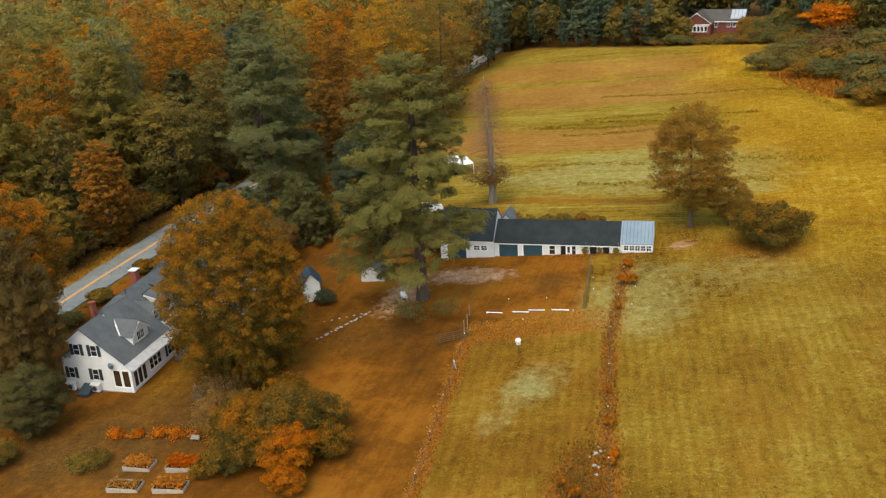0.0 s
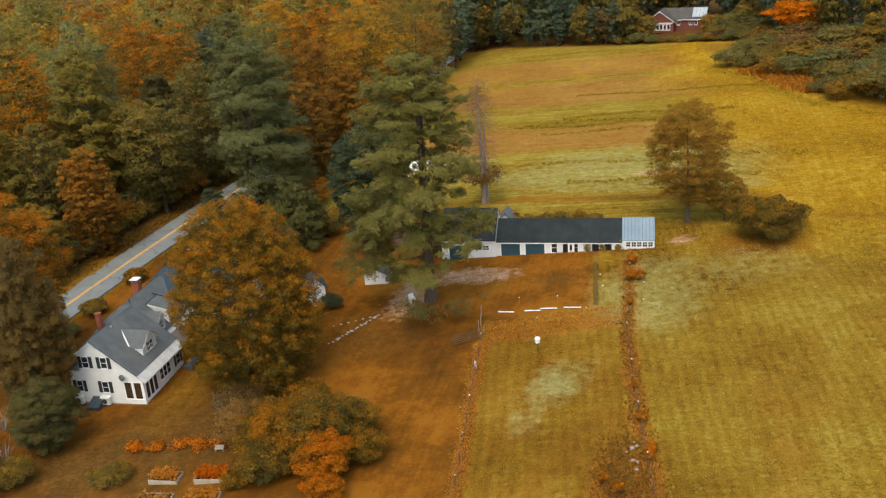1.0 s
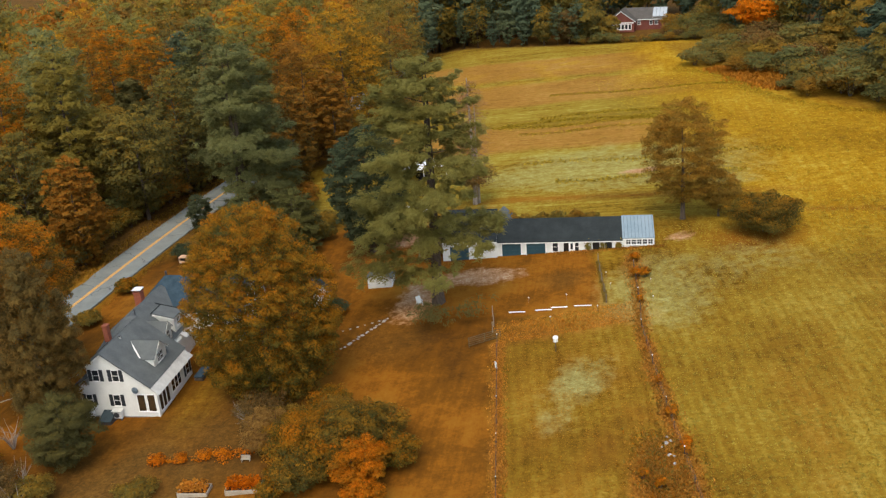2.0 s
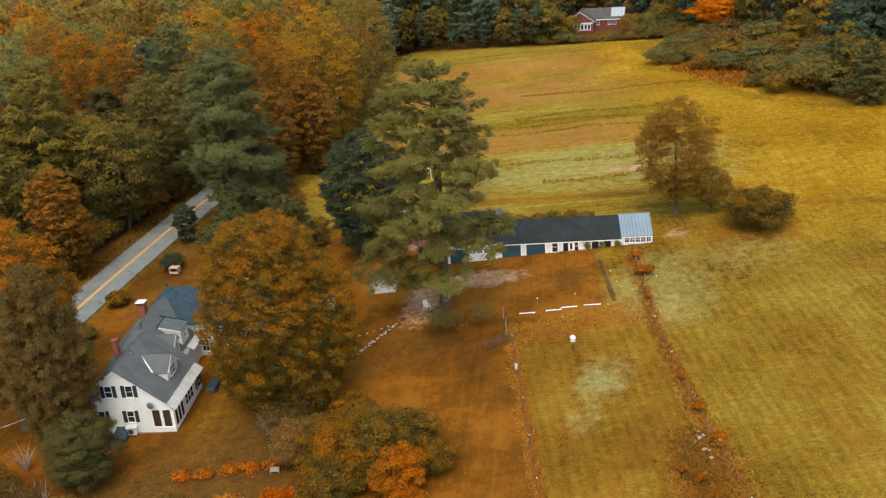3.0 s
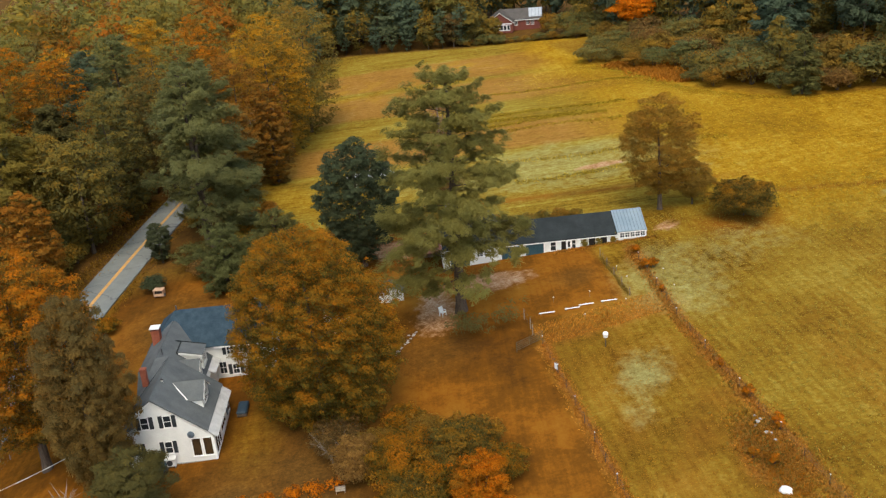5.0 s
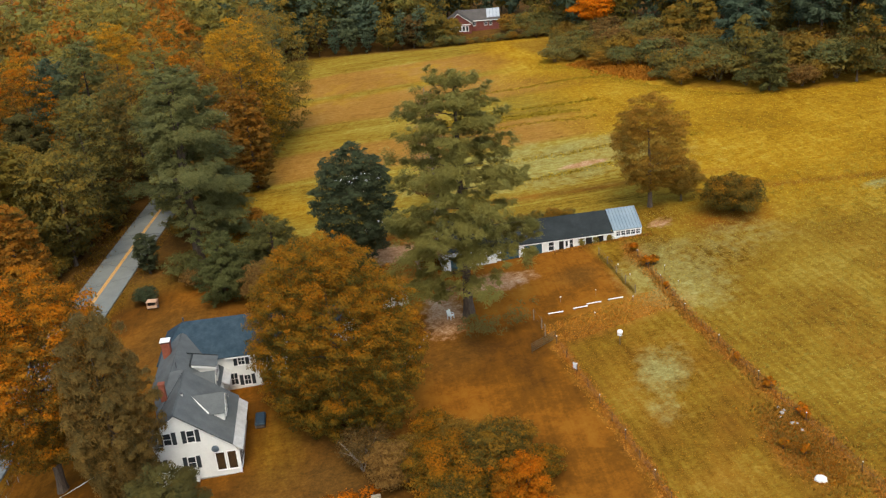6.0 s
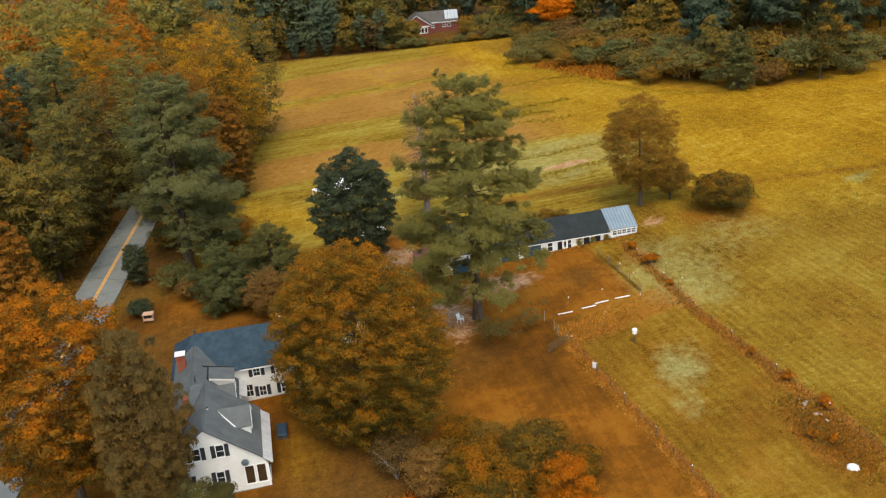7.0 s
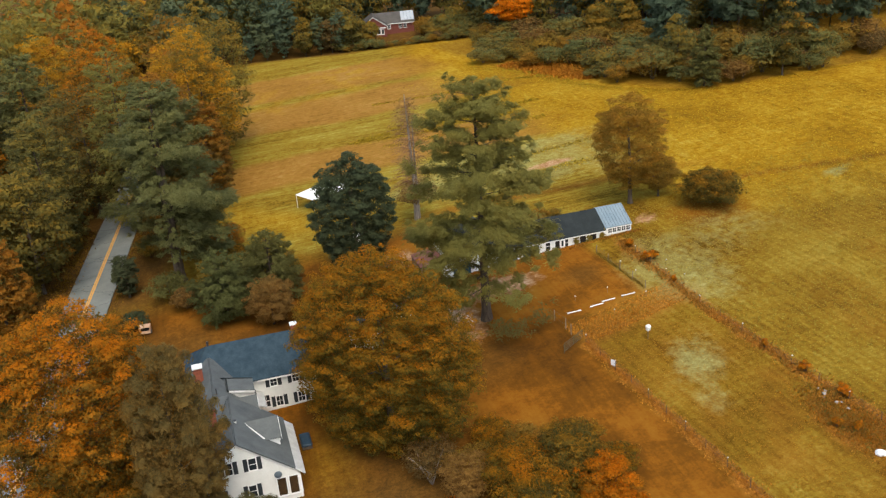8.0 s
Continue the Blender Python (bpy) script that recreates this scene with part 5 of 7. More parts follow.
# shrubbery in front of the house
for seed, x, y, h, r, n, mat, label in (
    (81, -16.6, 77.2, 5.4, 3.1, 3600, FLAME_LEAF, "rounded shrub with bright orange leaves"),
    (82, -17.4, 82.2, 6.2, 4.0, 5200, BUSH_LEAF, "broad olive and gold shrub"),
    (83, -21.6, 83.6, 5.6, 4.6, 4600, MAPLE_LEAF, "broad gold-orange autumn shrub"),
    (84, -25.6, 87.0, 4.8, 3.4, 2400, TAN_NEEDLE, "thin leafy brown shrub"),
    (85, -22.2, 79.2, 4.2, 3.2, 2800, BUSH_LEAF, "olive and gold leafy shrub"),
    (86, -24.4, 80.2, 2.2, 1.7, 900, MAPLE_LEAF, "low rounded shrub with bright orange leaves"),
    (87, -27.0, 92.4, 4.0, 3.6, 1500, RUSSET_LEAF, "thin leafless-looking grey-brown shrub"),
    (88, -19.5, 92.2, 3.0, 2.8, 1500, MAPLE_LEAF, "low gold and orange shrub"),
    (89, -13.0, 80.0, 3.4, 2.8, 1800, MAPLE_LEAF, "low gold and orange shrub"),
    (90, -53.5, 84.5, 5.0, 4.0, 2600, RUSSET_LEAF, "thin leafy brown shrub"),
    (91, -57.5, 91.5, 4.0, 3.2, 2000, MAPLE_LEAF, "shrub with bright orange leaves"),
    (92, -49.0, 84.0, 3.0, 2.6, 1500, OLIVE_LEAF, "olive shrub at the lawn's edge"),
    (93, -38.6, 82.6, 1.3, 2.4, 900, OLIVE_LEAF, "low olive garden plant"),
    (95, -18.6, 86.8, 4.6, 3.4, 2200, BRONZE_LEAF, "olive and gold leafy shrub"),
    (96, -14.6, 84.6, 4.6, 3.0, 2600, BUSH_LEAF, "olive and gold leafy shrub"),
    (97, -19.2, 80.2, 4.4, 3.0, 2200, MAPLE_LEAF, "gold-orange leafy garden shrub"),
    (98, -24.0, 88.6, 3.6, 3.4, 1800, BRONZE_LEAF, "low gold and brown shrub"),
    (100, -16.4, 74.4, 3.0, 2.2, 1600, FLAME_LEAF, "low shrub with bright orange leaves"),
    (101, -18.6, 117.0, 1.8, 1.9, 700, DARK_LEAF, "dark green shrub before the narrow shed"),
    (94, -25.2, 78.4, 1.9, 1.5, 700, MAPLE_LEAF, "low orange garden shrub"),
):
    shrub("shrub", seed, h, r, int(n * 3.6), 0.092, mat, label, group="shrubs before the house", m=turned(x, y, seed * 40), lobes=110)


def bare_snag(seed, x, y, dead=False):
    t = thing("snag", turned(x, y, 0), "leafless pale grey twiggy shrub", "dead shrub", "leafless shrubs")
    rng = np.random.default_rng(seed)
    bm = bmesh.new()
    for i in range(16):
        a, h = rng.uniform(0, 6.28), rng.uniform(1.6, 3.6)
        p1 = (math.cos(a) * h * 0.25, math.sin(a) * h * 0.25, h * 0.55)
        p2 = (math.cos(a + rng.normal(0, 0.3)) * h * 0.55, math.sin(a) * h * 0.55, h)
        tube(((0, 0, -0.2), p1, p2), (0.05, 0.035, 0.01), 4, bm)
        p3 = (p1[0] + rng.normal(0, 0.7), p1[1] + rng.normal(0, 0.7), p1[2] + rng.uniform(0.4, 1.2))
        tube((p1, p3), (0.03, 0.008), 4, bm)
    part("brushwood", bm, PALE_BARK, t)


for seed, x, y in ((1, -51.0, 87.0), (2, -49.5, 81.0), (3, -54.5, 95.5), (4, -63.5, 146.0), (5, -27.8, 91.0)):
    bare_snag(seed, x, y)

# thin dying spruce behind the barn, with ivy at its foot
spruce = thing("dying_spruce", turned(4.9, 151.0, 0), "thin dying spruce with bare russet branches and a leafy foot", "spruce tree")
part("trunk", tube(((0, 0, -0.3), (0.1, 0, 8), (-0.3, 0, 21.5)), (0.42, 0.3, 0.05), 8), PALE_BARK, spruce)
part("trunk", tube(((0.7, 0.3, -0.3), (0.65, 0.2, 8), (0.7, 0, 17.5)), (0.25, 0.2, 0.04), 7), PALE_BARK, spruce)
twigs, tw_rng = bmesh.new(), np.random.default_rng(8)
tips = []
for i in range(460):
    z = 5.5 + 15.5 * tw_rng.uniform(0, 1)
    a, r = tw_rng.uniform(0, 6.28), float(np.interp(z, (5, 8, 15, 19, 21.5), (3.6, 4.3, 3.9, 2.9, 1.0))) * tw_rng.uniform(0.5, 1.1)
    end = Vector((math.cos(a) * r, math.sin(a) * r, z - 0.16 * r + tw_rng.normal(0, 0.2)))
    tube(((0, 0, z), (end.x * 0.6, end.y * 0.6, z - 0.02 * r), end), (0.035, 0.022, 0.008), 3, twigs)
    tips.append((end, z))
part("brushwood", twigs, TWIG_BARK, spruce, "bare drooping branches")
sp_rng = np.random.default_rng(9)
along = sp_rng.uniform(0.3, 1.05, (len(tips), 3, 1))
root = np.array([(0, 0, z) for _, z in tips])[:, None]
spots = (root + (np.array([tuple(e) for e, _ in tips])[:, None] - root) * along).reshape(-1, 3) + sp_rng.normal(0, 0.16, (len(tips) * 3, 3))
foliage("crown", sprays("crown", spots, unit(sp_rng, len(spots)) + (0, 0, 0.5), sp_rng.uniform(0.04, 0.08, len(spots)) * np.interp(spots[:, 2], (12, 20), (1.0, 1.6)), 2.4), TAN_NEEDLE, spruce, "sparse russet needles")
foliage("foot_leaves", crown_mesh(10, 2.6, 7.2, 4.9, 3000, 0.13, 40, ragged=1.0), RUSSET_LEAF, spruce, "russet leaves round the lower trunk")

# rough bushes behind the barn
for k, (u, v, h, r, mat) in enumerate(((1.2, 9.6, 3.4, 1.9, BRONZE_LEAF), (3.6, 9.2, 2.9, 1.7, OLIVE_LEAF), (6.2, 9.8, 2.8, 1.8, OLIVE_LEAF), (8.8, 9.4, 3.1, 2.0, OLIVE_LEAF), (11.4, 9.6, 2.9, 1.8, BRONZE_LEAF), (13.6, 9.2, 2.5, 1.5, OLIVE_LEAF))):
    shrub("barn_shrub", 860 + k, h, r, 1500, 0.13, mat, "rough olive-brown bush behind the barn", group="bushes behind the barn", m=turned(4.67 + u * 0.973 + v * 0.229, 126.8 - u * 0.229 + v * 0.973, k * 60), lobes=30)

# ---- the woods ----
WOOD_LEAF = {"autumn": AUTUMN_LEAF, "gold": GOLD_LEAF, "olive": OLIVE_LEAF, "rust": RUST_LEAF, "pine": PINE_NEEDLE, "spruce": DARK_NEEDLE}
WOOD_KINDS = {}


def wood_tree(sort, k, m):
    """A near tree of the woods: built once for each kind, then copied."""
    if (sort, k) in WOOD_KINDS:
        return copy_thing(WOOD_KINDS[sort, k], m)
    g = "trees of the woods"
    if sort == "pine" and k:
        t = pine("pine_tree", 200 + k, 30 + 2 * k, 9.0, 3.0, 22, 12000, 0.17, PINE_NEEDLE, "tall olive-green pine in the wood", group=g, gap=0.12, top_round=0.5, trunk=0.36)
    elif sort == "pine":
        t = plume_tree("pine_tree", 200 + k, 29, 8.6, 1.5, 10500, 0.22, SOFT_NEEDLE, "tall bushy grey-green pine in the wood", group=g, lobes=90, trunk=0.36)
    elif sort == "spruce":
        t = plume_tree("spruce_tree", 220 + k, 23 + 2 * k, 6.0, 0.5, 9000, 0.22, DARK_NEEDLE, "dark green conifer in the wood", "conifer", g, lobes=80, trunk=0.3)
    else:
        label = {"autumn": "broadleaf tree with orange-brown autumn leaves", "gold": "broadleaf tree with yellow-gold autumn leaves", "olive": "broadleaf tree with dull olive leaves", "rust": "broadleaf tree with rust-brown leaves"}[sort]
        t = broadleaf("forest_tree", 240 + 7 * k + len(sort), 22 + 2.2 * k, 8.2 + 0.6 * k, 0.5, 10500, 0.225, WOOD_LEAF[sort], label, group=g, lobes=300, belly=0.2, rounding=1.0)
    WOOD_KINDS[sort, k] = t
    t.matrix_basis = Matrix.Translation(m.translation) @ m.to_quaternion().to_matrix().to_4x4()
    return t


def far_points(sort, k, n):
    """Sprays of one far tree of the woods, about its foot."""
    if sort in ("pine", "spruce"):
        tall, wide = (28 + 2 * k, 8.6) if sort == "pine" else (22 + 2 * k, 6.6)
        me = plume_mesh(260 + k, 0.2, tall, wide, n, 0.33 * math.sqrt(2400 / n), 80)
    else:
        me = crown_mesh(270 + 7 * k + len(sort), 0.2, 22 + 2.2 * k, 8.2 + 0.6 * k, n, 0.40 * math.sqrt(2400 / n), 110, 1.0, 0.5, 0.2, 1.0)
    co, ripe_light, face = np.empty(len(me.vertices) * 3, np.float32), np.empty(len(me.vertices), np.float32), np.empty(len(me.loops) * 3, np.float32)
    me.vertices.foreach_get("co", co)
    me.attributes["ripe_light"].data.foreach_get("value", ripe_light)
    me.corner_normals.foreach_get("vector", face)
    bpy.data.meshes.remove(me)
    return co.reshape(-1, 3, 3), ripe_light[::3], face.reshape(-1, 3)[::3]


def join_far_wood(trees):
    """All far trees as one mesh: leaves by kind, and a plain tapered stem for each."""
    sorts = list(WOOD_LEAF)
    bank, leaves, shades, hues, slots, ripe_lights = {}, [], [], [], [], []
    rng = np.random.default_rng(55)
    for sort, k, m, n in trees:
        if (sort, k, n) not in bank:
            bank[sort, k, n] = far_points(sort, k, n)
        q, ripe_light, face = bank[sort, k, n]
        r, t = np.array(m.to_3x3()), np.array(m.translation)
        leaves.append(q @ r.T + t)
        shades.append(face @ r.T)
        ripe_lights.append(ripe_light)
        hues.append(np.full(len(q) * 3, rng.uniform()))
        slots.append(np.full(len(q), sorts.index(sort)))
        s = np.array([[(-0.3, 0, 0), (0.3, 0, 0), (0, 0, 15)], [(0, -0.3, 0), (0, 0.3, 0), (0, 0, 15)]])
        leaves.append(s @ r.T + t)
        shades.append(np.array([(0, -1, 0), (1, 0, 0)]))
        ripe_lights.append(np.zeros(2))
        hues.append(np.zeros(6))
        slots.append(np.full(2, len(sorts)))
    slot, hue = np.concatenate(slots), np.concatenate(hues)
    me = leaf_mesh("far_woods", np.concatenate(leaves), np.concatenate(shades), np.concatenate(ripe_lights))
    me.polygons.foreach_set("material_index", slot.astype(np.int32))
    me.attributes.new("hue", "FLOAT", "POINT").data.foreach_set("value", hue.astype(np.float32))
    for sort in sorts:
        me.materials.append(WOOD_LEAF[sort])
    me.materials.append(BARK)
    return tagged(new("far_woods", me), "far mixed wood of dark conifers and autumn trees", "woods", kind="stuff")


# trees that stand out along the edge of the wood
OUTSTANDING = (
    ("forest_tree", -15.5, 203.0, 32.5, 9.6, GOLD_LEAF, "tall round golden tree at the wood's edge"),
    ("forest_tree", -23.8, 190.5, 27.0, 7.6, RUST_LEAF, "rust-brown round tree at the wood's edge"),
    ("forest_tree", -4.5, 223.0, 33.0, 9.5, OLIVE_LEAF, "tall olive tree at the wood's edge"),
    ("forest_tree", -26.0, 178.0, 21.0, 5.0, RUST_LEAF, "slim rust-brown tree at the wood's edge"),
    ("forest_tree", -18.0, 187.5, 20.5, 4.6, RUST_LEAF, "low rust-brown tree at the wood's edge"),
    ("forest_tree", -59.6, 150.0, 18.8, 4.8, RUST_LEAF, "small orange-brown maple beside the road"),
    ("forest_tree", -56.2, 207.0, 32.0, 6.6, ORANGE_LEAF, "tall bright orange maple in the wood"),
    ("forest_tree", -66.0, 141.0, 13.0, 5.0, OLIVE_LEAF, "olive round tree beside the road"),
    ("forest_tree", -68.5, 155.0, 22.0, 6.0, OLIVE_LEAF, "tall olive tree behind the road"),
    ("forest_tree", -73.5, 126.0, 10.0, 4.6, OLIVE_LEAF, "low olive tree beside the road"),
    ("forest_tree", -80.0, 126.0, 18.0, 6.0, RUST_LEAF, "rust-brown tree beside the road"),
    ("forest_tree", -59.0, 178.0, 21.0, 6.4, OLIVE_LEAF, "olive round tree beside the road"),
    ("forest_tree", -47.2, 182.0, 26.0, 6.4, OLIVE_LEAF, "tall olive-gold tree beside the road"),
    ("forest_tree", -37.5, 230.0, 32.0, 8.0, GOLD_LEAF, "tall golden-orange tree in the wood"),
    ("forest_tree", -67.5, 222.0, 32.0, 7.8, ORANGE_LEAF, "tall orange maple in the wood"),
    ("forest_tree", -30.5, 219.5, 28.0, 7.4, ORANGE_LEAF, "broad orange maple in the wood"),
    ("forest_tree", -75.0, 234.0, 34.0, 7.6, RUST_LEAF, "tall russet tree in the wood"),
    ("forest_tree", -26.5, 231.0, 30.5, 7.6, ORANGE_LEAF, "round orange maple in the wood"),
    ("forest_tree", -11.0, 211.5, 30.0, 7.8, OLIVE_LEAF, "tall olive-gold tree at the wood's edge"),
    ("forest_tree", -76.0, 172.0, 32.5, 7.4, ORANGE_LEAF, "tall orange maple behind the road"),
)
for k, (nm, x, y, h, r, mat, label) in enumerate(OUTSTANDING):
    broadleaf(nm, 700 + k, h, r, -1.5, 18000, 0.18, mat, label, group="trees of the woods", lobes=460, belly=0.0, rounding=0.9, m=turned(x, y, 60 * k))
WOOD_PINES = (
    (-64.6, 171.0, 31.5, 8.6, PINE_NEEDLE, "tall olive-green pine beside the road"),
    (-44.6, 209.0, 31.0, 8.2, SOFT_NEEDLE, "tall grey-green pine in the wood"),
    (-78.0, 151.0, 30.0, 8.0, PINE_NEEDLE, "tall olive-green pine behind the road"),
    (-57.5, 192.5, 22.0, 6.4, SHADE_NEEDLE, "dark green pine in the wood"),
    (-84.0, 190.0, 31.0, 8.0, PINE_NEEDLE, "tall olive-green pine behind the road"),
    (-51.5, 222.0, 27.0, 7.6, DARK_NEEDLE, "dark green pine in the wood"),
)
for k, (x, y, h, r, mat, label) in enumerate(WOOD_PINES):
    pine("pine_tree", 720 + k, h, r, 4.0, 24, 26000, 0.16, mat, label, group="trees of the woods", m=turned(x, y, 40 * k), gap=0.2, top_round=0.5, trunk=0.42, plush=1.2)


def plant_wood():
    rng = np.random.default_rng(77)
    spots = []
    taken = [(x, y, r) for _, x, y, _, r, _, _ in OUTSTANDING] + [(x, y, r) for x, y, _, r, _, _ in WOOD_PINES] + [(-34.2, 159.0, 12), (-57.0, 106.2, 9)]
    # both sides of the road and along the field
    for y in np.arange(96, 420, 12.4):
        for x in np.arange(-0.54 * y - 8, np.interp(y, (96, 150), (-60, 0)) + 62, 12.4):
            px, py = x + rng.uniform(-3.4, 3.4), y + rng.uniform(-3.4, 3.4)
            d_road = px - road_x(py)
            verge = 7.6 if py < 182 else 4.0
            inside = px < wood_x(py) - 4.0
            free = all((px - a) ** 2 + (py - b) ** 2 > (0.8 * r + 4.6) ** 2 for a, b, r in taken)
            if px > -73 and 114 < py < 160 and d_road < 0:
                continue
            if (d_road < -verge or (d_road > verge and py > 166)) and inside and free:
                spots.append((px, py, "wood"))
    # behind the far edge of the field and beyond the thicket
    for y in np.arange(170, 436, 9.4):
        for x in np.arange(8, 260, 9.4):
            px, py = x + rng.uniform(-3, 3), y + rng.uniform(-3, 3)
            edge = float(field_end(px)) + 3 if px < 96 else max(264 - (px - 96) * 2.2, 182)
            house_gap = 64 < px < 95 and py < 312
            if edge < py < edge + (58 if px < 55 else 84) and not house_gap:
                spots.append((px, py, "back"))
    # a close row along the field's far edge
    for x in np.arange(10, 60, 4.6):
        spots.append((x + rng.uniform(-1, 1), float(field_end(x)) + 1.5 + rng.uniform(0, 1.5), "row"))
    far_trees = []
    for px, py, zone in spots:
        far = math.hypot(px + 30, py - 10)
        roll = rng.uniform()
        s = rng.uniform(0.7, 1.22)
        if zone == "row":
            sort, s = ("spruce" if roll < 0.7 else "olive"), s * 0.5
        elif zone == "back":
            s *= 1.15
            sort = "spruce" if roll < 0.5 else "olive" if roll < 0.8 else "pine" if roll < 0.94 else "autumn"
        elif px > wood_x(py) - 14 and py > 290:
            sort = "spruce" if roll < 0.8 else "olive"
        elif px > wood_x(py) - 24 and py > 190:
            sort = "olive" if roll < 0.2 else "gold" if roll < 0.5 else "autumn" if roll < 0.85 else "rust"
        elif px < -64 and py > 150:
            sort = "pine" if roll < 0.36 else "olive" if roll < 0.52 else "autumn" if roll < 0.80 else "gold" if roll < 0.92 else "rust"
        elif py > 200:
            sort = "autumn" if roll < 0.38 else "gold" if roll < 0.52 else "rust" if roll < 0.62 else "pine" if roll < 0.80 else "olive"
        else:
            sort = "pine" if roll < 0.42 else "autumn" if roll < 0.60 else "rust" if roll < 0.66 else "olive"
        if -15 < px - road_x(py) < 0:
            s *= 0.72
        m = pose(px, py, gz(px, py), 0, 0, rng.uniform(0, 360)) @ Matrix.Diagonal((s * rng.uniform(0.78, 0.98), s * rng.uniform(0.78, 0.98), s, 1))
        k = int(rng.integers(0, 3))
        if far < 232 and zone == "wood":
            wood_tree(sort, k, m)
        else:
            far_trees.append((sort, k, m, 2400 if far < 260 else 1100 if far < 330 else 420))
    join_far_wood(far_trees)


plant_wood()

# bright maple and light-green trees standing before the back wood
broadleaf("maple_tree", 301, 13.5, 7.4, 4.0, 4200, 0.34, FLOWER, "maple with flame-orange leaves before the dark wood", lobes=26, m=turned(97.6, 253.4, 0), squash=0.5, ragged=0.9)
for k, (x, y, h, r, mat) in enumerate(((66.5, 289, 8, 3.8, OLIVE_LEAF), (92, 279, 9, 5.5, OLIVE_LEAF), (61, 289, 12, 5, OLIVE_LEAF), (55, 292, 11, 5, RUSSET_LEAF), (48, 297, 8, 4, OLIVE_LEAF), (99, 274, 8, 5, THICKET_LEAF), (107.5, 162.5, 17, 6, BUSH_LEAF), (108, 217, 15, 4.5, OLIVE_LEAF), (128, 212, 13, 6, OLIVE_LEAF), (141, 196, 16, 7.5, OLIVE_LEAF), (108, 226, 12, 4.5, OLIVE_LEAF), (91.8, 179.5, 16, 3.2, OLIVE_LEAF), (98, 186, 11, 4.6, OLIVE_LEAF), (105, 177, 10, 4.5, BRONZE_LEAF))):
    broadleaf("edge_tree", 310 + k, h, r, 0.4, 2600, 0.34, mat, "olive autumn tree at the far edge of the field", group="trees at the field's edge", lobes=24, m=turned(x, y, k * 50), trunk=0.2)

for k, (x, y, h, r) in enumerate(((123, 190, 27, 6.5), (129, 174, 25, 6.0), (112, 203, 22, 5.5), (141, 170, 24, 6.0), (98, 190, 20, 5.0))):
    pine("pine_tree", 330 + k, h, r, 7.0, 16, 5000, 0.28, DARK_NEEDLE, "tall open-crowned dark pine behind the thicket", group="trees at the field's edge", m=turned(x, y, 70 * k), gap=0.35, top_round=0.5)

pine("young_pine", 340, 13.5, 4.4, 0.6, 14, 9000, 0.15, BLUE_NEEDLE, "grey-green young pine standing in the thicket", group="trees at the field's edge", m=turned(90.4, 169.6, 0), gap=0.1, top_round=0.7, trunk=0.2)

# ---- thicket at the far side of the field ----
THICKET = {}


def plant_thicket():
    rng = np.random.default_rng(99)
    spots = []
    for y in np.arange(150, 264, 5.4):
        for x in np.arange(70, 175, 5.4):
            px, py = x + rng.uniform(-1.9, 1.9), y + rng.uniform(-1.9, 1.9)
            inside = px - float(thicket_x(py))
            if py > 238:
                inside = px - 72 - (py - 238) * 0.55
            if inside < 2.4 or inside > 66 or py > 258 - max(0, px - 96) * 1.9 or py < 160:
                continue
            if 203 < py < 228 and inside < 8 and rng.uniform() < 0.9:
                continue
            spots.append((px, py, rng.uniform(0.85, 1.35) * (0.75 if inside < 6 else 1.0)))
    # a low hedge of shrubs between the far house and the field
    for x in np.arange(58, 112, 2.1):
        open_view = 67 < x < 85
        for deep in (1.2, 3.6) if open_view else (1.0, 3.6, 7.0, 11.0, 16.0):
            size = (0.40 if deep < 2 else 0.5) if open_view else 0.5 + 0.05 * deep
            spots.append((x + rng.uniform(-1, 1), float(field_end(x)) + deep + rng.uniform(-0.6, 0.8), size * rng.uniform(0.75, 1.2)))
    for px, py, s in spots:
        k = int(rng.integers(0, 6))
        s *= 0.8 if noise.noise((px * 0.09, py * 0.09, 5)) < 0 else 1.15
        m = pose(px, py, gz(px, py), 0, 0, rng.uniform(0, 360)) @ Matrix.Diagonal((s * 1.2, s * 1.2, s, 1))
        if k not in THICKET:
            mat, label = ((THICKET_LEAF, "grey-olive shrub of the thicket"), (OLIVE_LEAF, "brown-olive shrub of the thicket"), (THICKET_LEAF, "grey-olive shrub of the thicket"), (RUSSET_LEAF, "russet shrub of the thicket"), (BRONZE_LEAF, "bronze-brown shrub of the thicket"), (THICKET_LEAF, "grey-olive shrub of the thicket"))[k]
            THICKET[k] = shrub("thicket_shrub", 400 + k, 4.2 + 0.35 * k, 3.6, 1600, 0.19, mat, label, group="thicket shrubs", m=Matrix.Translation(m.translation), lobes=34)
        else:
            copy_thing(THICKET[k], m)


plant_thicket()


# ---- grasses and weeds ----
def tufts(name, xs, ys, size, material, label, upright=0.5, seed=1, lift=0.4, long=1.5, flat=False):
    rng = np.random.default_rng(seed)
    n = len(xs)
    s = size * rng.uniform(0.5, 1.3, n)
    c = np.stack([xs, ys, ground(xs, ys) + s * lift * rng.uniform(0.2, 1.4, n)], 1)
    f = rng.normal(0, 1, (n, 3)) * (1, 1, 0.2) + (0, 0, upright)
    along = np.stack([rng.normal(0, 0.5, n), rng.normal(0, 0.5, n), np.full(n, 0.1 if flat else 1.0)], 1)
    me = sprays(name, c, f, s, long, along, rng.normal(0, 0.35, (n, 3)) + (0, 0, 1))
    me.materials.append(material)
    return tagged(new(name, me), label, "grass", kind="stuff")


gr = np.random.default_rng(123)


def scatter(n, x0, x1, y0, y1, keep):
    x, y = gr.uniform(x0, x1, n), gr.uniform(y0, y1, n)
    k = keep(x, y)
    return x[k], y[k]


